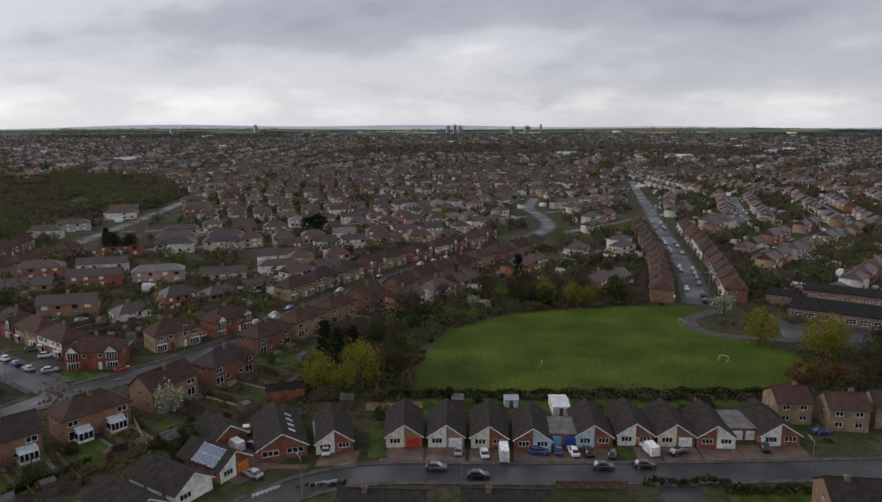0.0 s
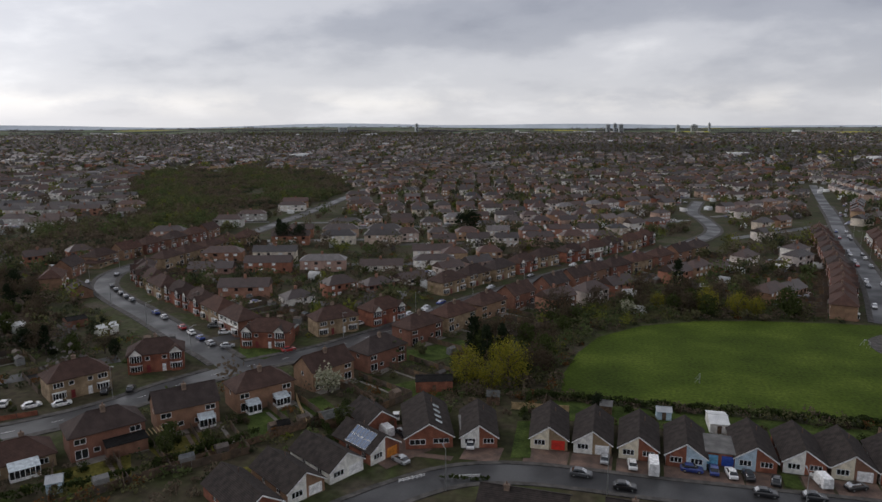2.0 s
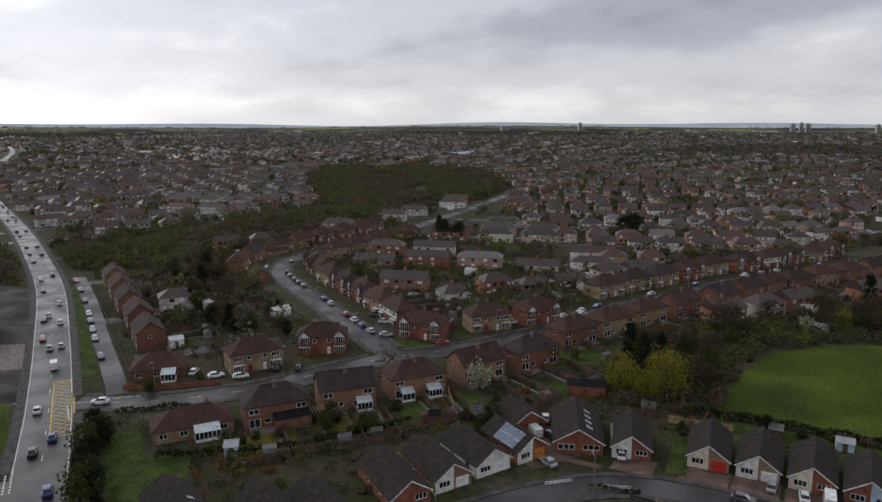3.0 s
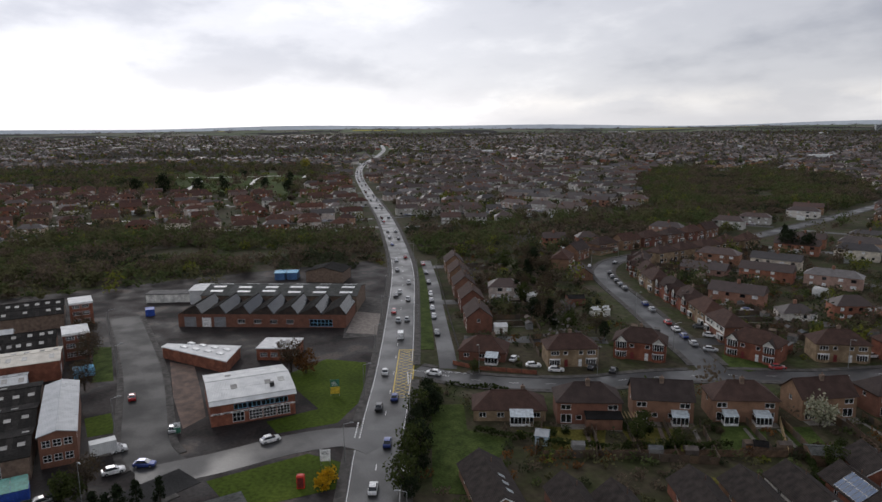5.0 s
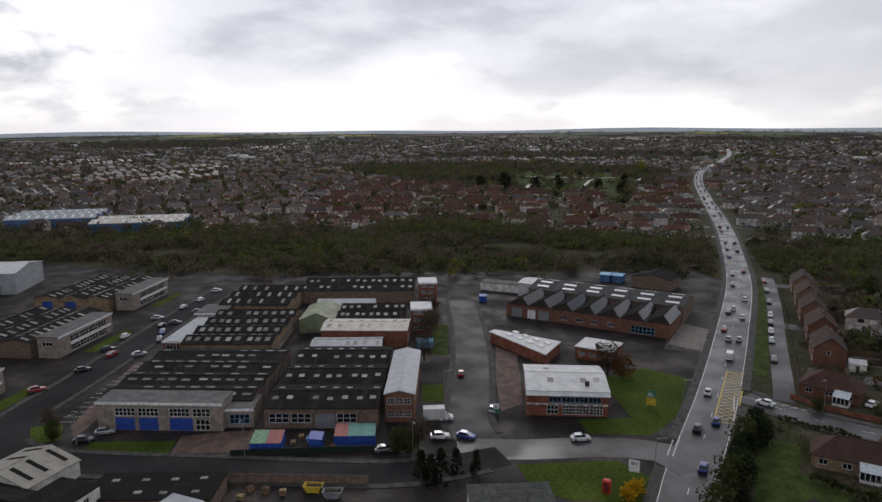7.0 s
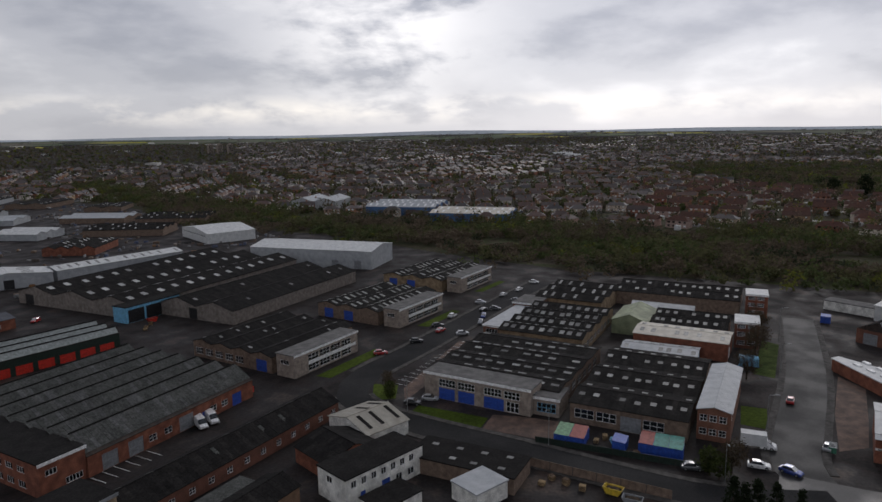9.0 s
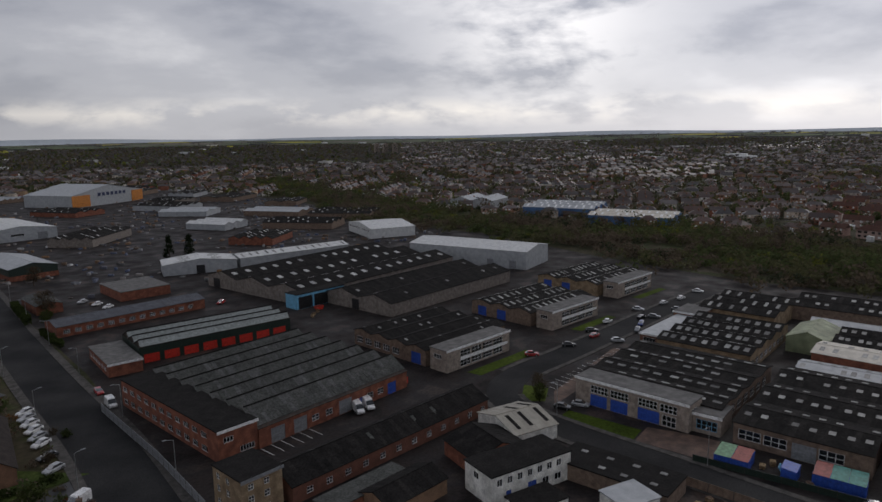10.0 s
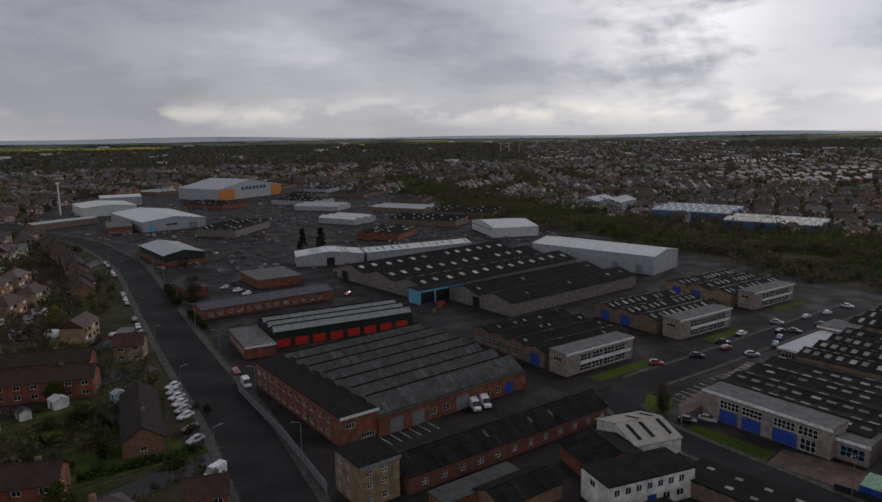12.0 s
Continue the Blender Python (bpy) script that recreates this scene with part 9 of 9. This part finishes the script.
def undergrowth():
    """Shrubs, brambles and beds that fill the back gardens."""
    rng = np.random.default_rng(404)
    gx, gy = np.meshgrid(np.arange(-300, 150, 3.5), np.arange(-260, 330, 3.5))
    x, y = gx.ravel() + rng.uniform(-1.7, 1.7, gx.size), gy.ravel() + rng.uniform(-1.7, 1.7, gx.size)
    k = (np.hypot(x, y) < 340) & ((y > 60) | ((x > -75) & (x < -15) & (y < -95)))
    for p in LAWNS + [FIELD, BELT, ESTATE, [(-62, 60), (-50, 104), (-30, 125), (-28, 141), (60, 142), (70, 100), (60, 60)]]:
        k &= ~inside(p, x, y)
    x, y = x[k], y[k]
    hx = np.array(HOUSES)
    near = np.array([np.min((hx[:, 0] - a) ** 2 + (hx[:, 1] - b) ** 2) for a, b in zip(x, y)])
    k = near > 8.8 ** 2
    for key, (pts, w) in ROADS.items():
        q = np.array([(p.x, p.y) for p in LINES[key]])
        k &= np.array([np.min((q[:, 0] - a) ** 2 + (q[:, 1] - b) ** 2) for a, b in zip(x, y)]) > (w / 2 + (3.5 if key in ("main", "service", "avenue") else 7.5)) ** 2
    k &= np.sin(x * 0.21) * np.sin(y * 0.19 + 1) + rng.normal(size=len(x)) * 0.5 > -0.55
    x, y = x[k], y[k]
    n, per = len(x), 34
    h = rng.uniform(0.7, 2.4, n) * np.where(rng.uniform(size=n) < 0.15, 1.8, 1.0)
    c = rng.normal(size=(n, per, 3)) * 0.5
    c *= np.minimum(1, 1 / np.linalg.norm(c, axis=2))[:, :, None]
    p = np.stack([x[:, None] + c[:, :, 0] * (0.6 + h[:, None] * 0.5), y[:, None] + c[:, :, 1] * (0.6 + h[:, None] * 0.5), h[:, None] * (0.55 + 0.5 * c[:, :, 2])], -1)
    v, f = cards(p.reshape(-1, 3), 0.27, rng, 0.75, 0.4)
    tone = rng.choice(6, n, p=[0.3, 0.22, 0.2, 0.14, 0.06, 0.08])
    mats = [M["leaf_wood_" + u] for u in ("brown", "olive", "green", "dark", "bright")] + [M["leaf_rust"]]
    tagged(new("garden_shrubs", array_mesh("garden_shrubs", v, f, mats, np.repeat(tone, per))), "shrubs and brambles filling the back gardens", "shrubs", kind="stuff")


undergrowth()


def plot_fences():
    """Board fences, sheds, paths and patios in the back gardens of the suburban houses."""
    rng = random.Random(91)
    boards, slabs, huts = Solid(), Solid(), Solid()
    flat = lambda p: (p.x, p.y)
    for m in PLACED:
        if m.translation.length > 420:
            continue
        P = lambda x, y, z=0.0: m @ Vector((x, y, z))
        deep = rng.uniform(15, 21)
        lines = [((x, 4.6), (x, 4 + deep)) for x in (-7.6, 0.0)] + [((-7.6, 4 + deep), (0, 4 + deep)), ((0, 4 + deep), (7.4, 4 + deep))]
        for a, b in lines:
            L = math.hypot(b[0] - a[0], b[1] - a[1])
            n = max(1, round(L / 1.85))
            if rng.random() < 0.12:
                continue
            for i in range(n):
                if rng.random() < 0.06:
                    continue
                p, q = (P(a[0] + (b[0] - a[0]) * t, a[1] + (b[1] - a[1]) * t) for t in (i / n, (i + 0.96) / n))
                if near_other(p, "", 0.5):
                    continue
                u = (q - p).normalized()
                w = Vector((-u.y, u.x, 0)) * 0.03
                h = 1.65 + rng.uniform(-0.12, 0.12)
                boards.prism([flat(p - w), flat(q - w), flat(q + w), flat(p + w)], 0, h)
        for x in (-6.6, 0.6):
            if rng.random() < 0.8:
                slabs.prism([flat(P(x + dx, 4.1 + dy)) for dx, dy in ((0, 0), (5.6, 0), (5.6, rng.uniform(2, 3.5)), (0, rng.uniform(2, 3.5)))], 0.0, 0.07)
            if rng.random() < 0.7:
                slabs.prism([flat(P(x + 0.2 + dx, 4.1 + dy)) for dx, dy in ((0, 3), (0.8, 3), (0.8, deep - 2), (0, deep - 2))], 0.0, 0.062)
            if rng.random() < 0.75:
                hx, hy, ww, dd = x + rng.uniform(0.6, 3), 2.0 + deep - rng.uniform(0, 2), rng.uniform(1.8, 2.8), rng.uniform(1.6, 2.4)
                ring = [flat(P(hx + dx * ww, hy + dy * dd)) for dx, dy in ((0, 0), (1, 0), (1, 1), (0, 1))]
                mid = [flat(P(hx + dx * ww, hy + 0.5 * dd)) for dx in (0, 1)]
                huts.prism(ring, 0, 1.9)
                huts.add([(*c, 1.9) for c in ring] + [(*c, 2.45) for c in mid], [(0, 1, 5, 4), (2, 3, 4, 5), (1, 2, 5), (3, 0, 4)])
    wood_tones = surface("weathered_fence_boards", [(0.060, 0.042, 0.028), (0.105, 0.072, 0.046), (0.085, 0.070, 0.055), (0.15, 0.095, 0.05), (0.050, 0.042, 0.036)], 0.88, vary="island", scale=1.0, bump=0.01)
    for name, solid, mat, label, kind in (("garden_fences", boards, wood_tones, "brown board fences between the back gardens", "fences"),
                                           ("garden_patios", slabs, surface("garden_slabs", [(0.13, 0.12, 0.105), (0.20, 0.18, 0.155), (0.10, 0.07, 0.055)], 0.85, vary="island", scale=0.8, bump=0.01), "grey slab patios and paths behind houses", "patios"),
                                           ("garden_huts", huts, surface("garden_hut_boards", [(0.09, 0.06, 0.04), (0.14, 0.10, 0.07), (0.06, 0.05, 0.045), (0.22, 0.22, 0.21), (0.07, 0.075, 0.08), (0.10, 0.07, 0.05)], 0.8, vary="island", scale=1.0, bump=0.01), "small timber sheds at garden ends", "sheds")):
        tagged(new(name, solid.mesh(name, mat, weld=False)), label, kind, kind="stuff")


plot_fences()


def yard_clutter():
    """Pallets, skips, vans and stacked goods in the far yards."""
    rng = np.random.default_rng(55)
    n = 2000
    x, y = rng.uniform(-470, -135, n), rng.uniform(-700, -250, n)
    k = inside(ESTATE, x, y) & ~inside(BELT, x, y) & (np.sin(x * 0.05) * np.sin(y * 0.043) + rng.normal(size=n) * 0.4 > -0.1)
    q = np.array([(p.x, p.y) for p in LINES["avenue"]])
    k &= np.array([np.min((q[:, 0] - a) ** 2 + (q[:, 1] - b) ** 2) for a, b in zip(x, y)]) > 11 ** 2
    x, y = x[k], y[k]
    n = len(x)
    w, d, h, th = rng.uniform(0.4, 1.9, n), rng.uniform(0.35, 0.9, n), rng.uniform(0.3, 1.5, n), rng.choice([0.5, 2.07], n) + rng.normal(size=n) * 0.1
    dx, dy, dz = np.array([[-1, 1, 1, -1] * 2]), np.array([[-1, -1, 1, 1] * 2]), np.array([[0] * 4 + [1] * 4])
    c, s = np.cos(th)[:, None], np.sin(th)[:, None]
    v = np.stack([x[:, None] + dx * w[:, None] * c - dy * d[:, None] * s, y[:, None] + dx * w[:, None] * s + dy * d[:, None] * c, 0.02 + dz * h[:, None]], -1).reshape(-1, 3)
    box = np.array([[0, 1, 5, 4], [1, 2, 6, 5], [2, 3, 7, 6], [3, 0, 4, 7], [4, 5, 6, 7]])
    mat = surface("yard_goods", [(0.45, 0.45, 0.44), (0.04, 0.04, 0.04), (0.16, 0.10, 0.06), (0.22, 0.22, 0.22), (0.05, 0.07, 0.13), (0.08, 0.07, 0.06), (0.22, 0.11, 0.04)], 0.7, vary="island", bump=0.01)
    tagged(new("yard_clutter", array_mesh("yard_clutter", v, (np.arange(n)[:, None, None] * 8 + box).reshape(-1, 4), [mat])), "skips, pallets and vans in the works yards", "clutter", kind="stuff")


yard_clutter()
mast = thing("mast", "tall slim white mast by the avenue", "mast", "", pose(-176, -640, 0))
part("pole", Solid().tube((0, 0, 0), (0, 0, 27), 0.8, 0.5, 8), M["white"], mast)
part("head", Solid().box(-1.4, -0.8, 26, 1.4, 0.8, 28), M["white"], mast)


def pallet_stack(x, y, turn, n, label):
    """Wooden pallets, one on another."""
    root = thing("pallet_stack", label, "pallets", "goods in the yards", pose(x, y, 0.03, 0, 0, turn))
    for i in range(n):
        s = Solid()
        for k in range(5):
            s.box(-0.6, -0.5 + 0.22 * k, 0.15 * i + 0.09, 0.6, -0.38 + 0.22 * k, 0.15 * i + 0.13)
        for k in (-0.55, -0.05, 0.45):
            s.box(k, -0.5, 0.15 * i, k + 0.1, 0.5, 0.15 * i + 0.09)
        part("pallet", s, M["timber" if i % 2 else "timber_new"], root)
    return root


def skip(x, y, turn, paint, label):
    """An open steel skip with sloping ends and rubble in it."""
    root = thing("skip", label, "skip", "goods in the yards", pose(x, y, 0.03, 0, 0, turn))
    b = Solid()
    lo, hi = [(-1.1, -0.8), (1.1, -0.8), (1.1, 0.8), (-1.1, 0.8)], [(-1.8, -0.9), (1.8, -0.9), (1.8, 0.9), (-1.8, 0.9)]
    b.add([(*p, 0.0) for p in lo] + [(*p, 1.3) for p in hi] + [(p[0] * 0.94, p[1] * 0.9, 1.3) for p in hi] + [(p[0] * 0.94, p[1] * 0.9, 0.1) for p in lo],
          [(3, 2, 1, 0)] + [(i, (i + 1) % 4, 4 + (i + 1) % 4, 4 + i) for i in range(4)] + [(4 + i, 4 + (i + 1) % 4, 8 + (i + 1) % 4, 8 + i) for i in range(4)] + [(8 + i, 8 + (i + 1) % 4, 12 + (i + 1) % 4, 12 + i) for i in range(4)] + [(12, 13, 14, 15)])
    part("body", b, M[paint], root)
    part("rubble", Solid().prism([(-1.5, -0.75), (1.5, -0.75), (1.5, 0.75), (-1.5, 0.75)], 0.7, 1.25, 0, [(-0.9, -0.4), (1.0, -0.3), (0.8, 0.4), (-1.0, 0.3)]), M["soil"], root)


for i, (x, y, n) in enumerate(((-135.5, -19, 5), (-137.6, -17.5, 7), (-133.2, -10.6, 4), (-117.2, -24.5, 6), (-116.2, -21.6, 8), (-114.6, -25.8, 5), (-115.2, -18.4, 7), (-171, -176, 6), (-174.5, -177.5, 8), (-168.6, -174.2, 5))):
    pallet_stack(x, y, 15 * i, n, "stacked timber pallets beside the containers" if i < 3 else "stack of timber pallets in a works yard")
for x, y, turn, paint, label in ((-116.0, -13.0, 80, "yellow", "yellow steel skip behind the brick wall"), (-113.6, -9.4, 85, "grey", "grey steel skip full of rubble"), (-135.6, -14.4, 86, "sky_blue", "pale blue steel skip by containers"), (-178.0, -180.2, 170, "red", "red steel skip before the loading bay")):
    skip(x, y, turn, paint, label)


def hoarding(x, y, turn):
    """A painted board on posts with blocks of colour."""
    root = thing("hoarding", "painted board with red and white blocks", "hoarding", "", pose(x, y, 0.03, 0, 0, turn))
    part("board", Solid().box(-4.5, -0.05, 0.3, 4.5, 0.05, 2.4), M["concrete"], root)
    for i, c in enumerate(("red", "white", "navy", "red", "white", "red")):
        part("colour_block", Solid().box(-4.3 + 1.45 * i, -0.08, 0.5 + 0.15 * (i % 2), -3.1 + 1.45 * i, -0.051, 1.9 + 0.2 * (i % 3)), M[c], root)
    for a in (-4.2, 0, 4.2):
        part("post", Solid().box(a - 0.06, 0.05, 0, a + 0.06, 0.17, 2.4), M["timber"], root)


hoarding(-129.5, -104.6, 172)
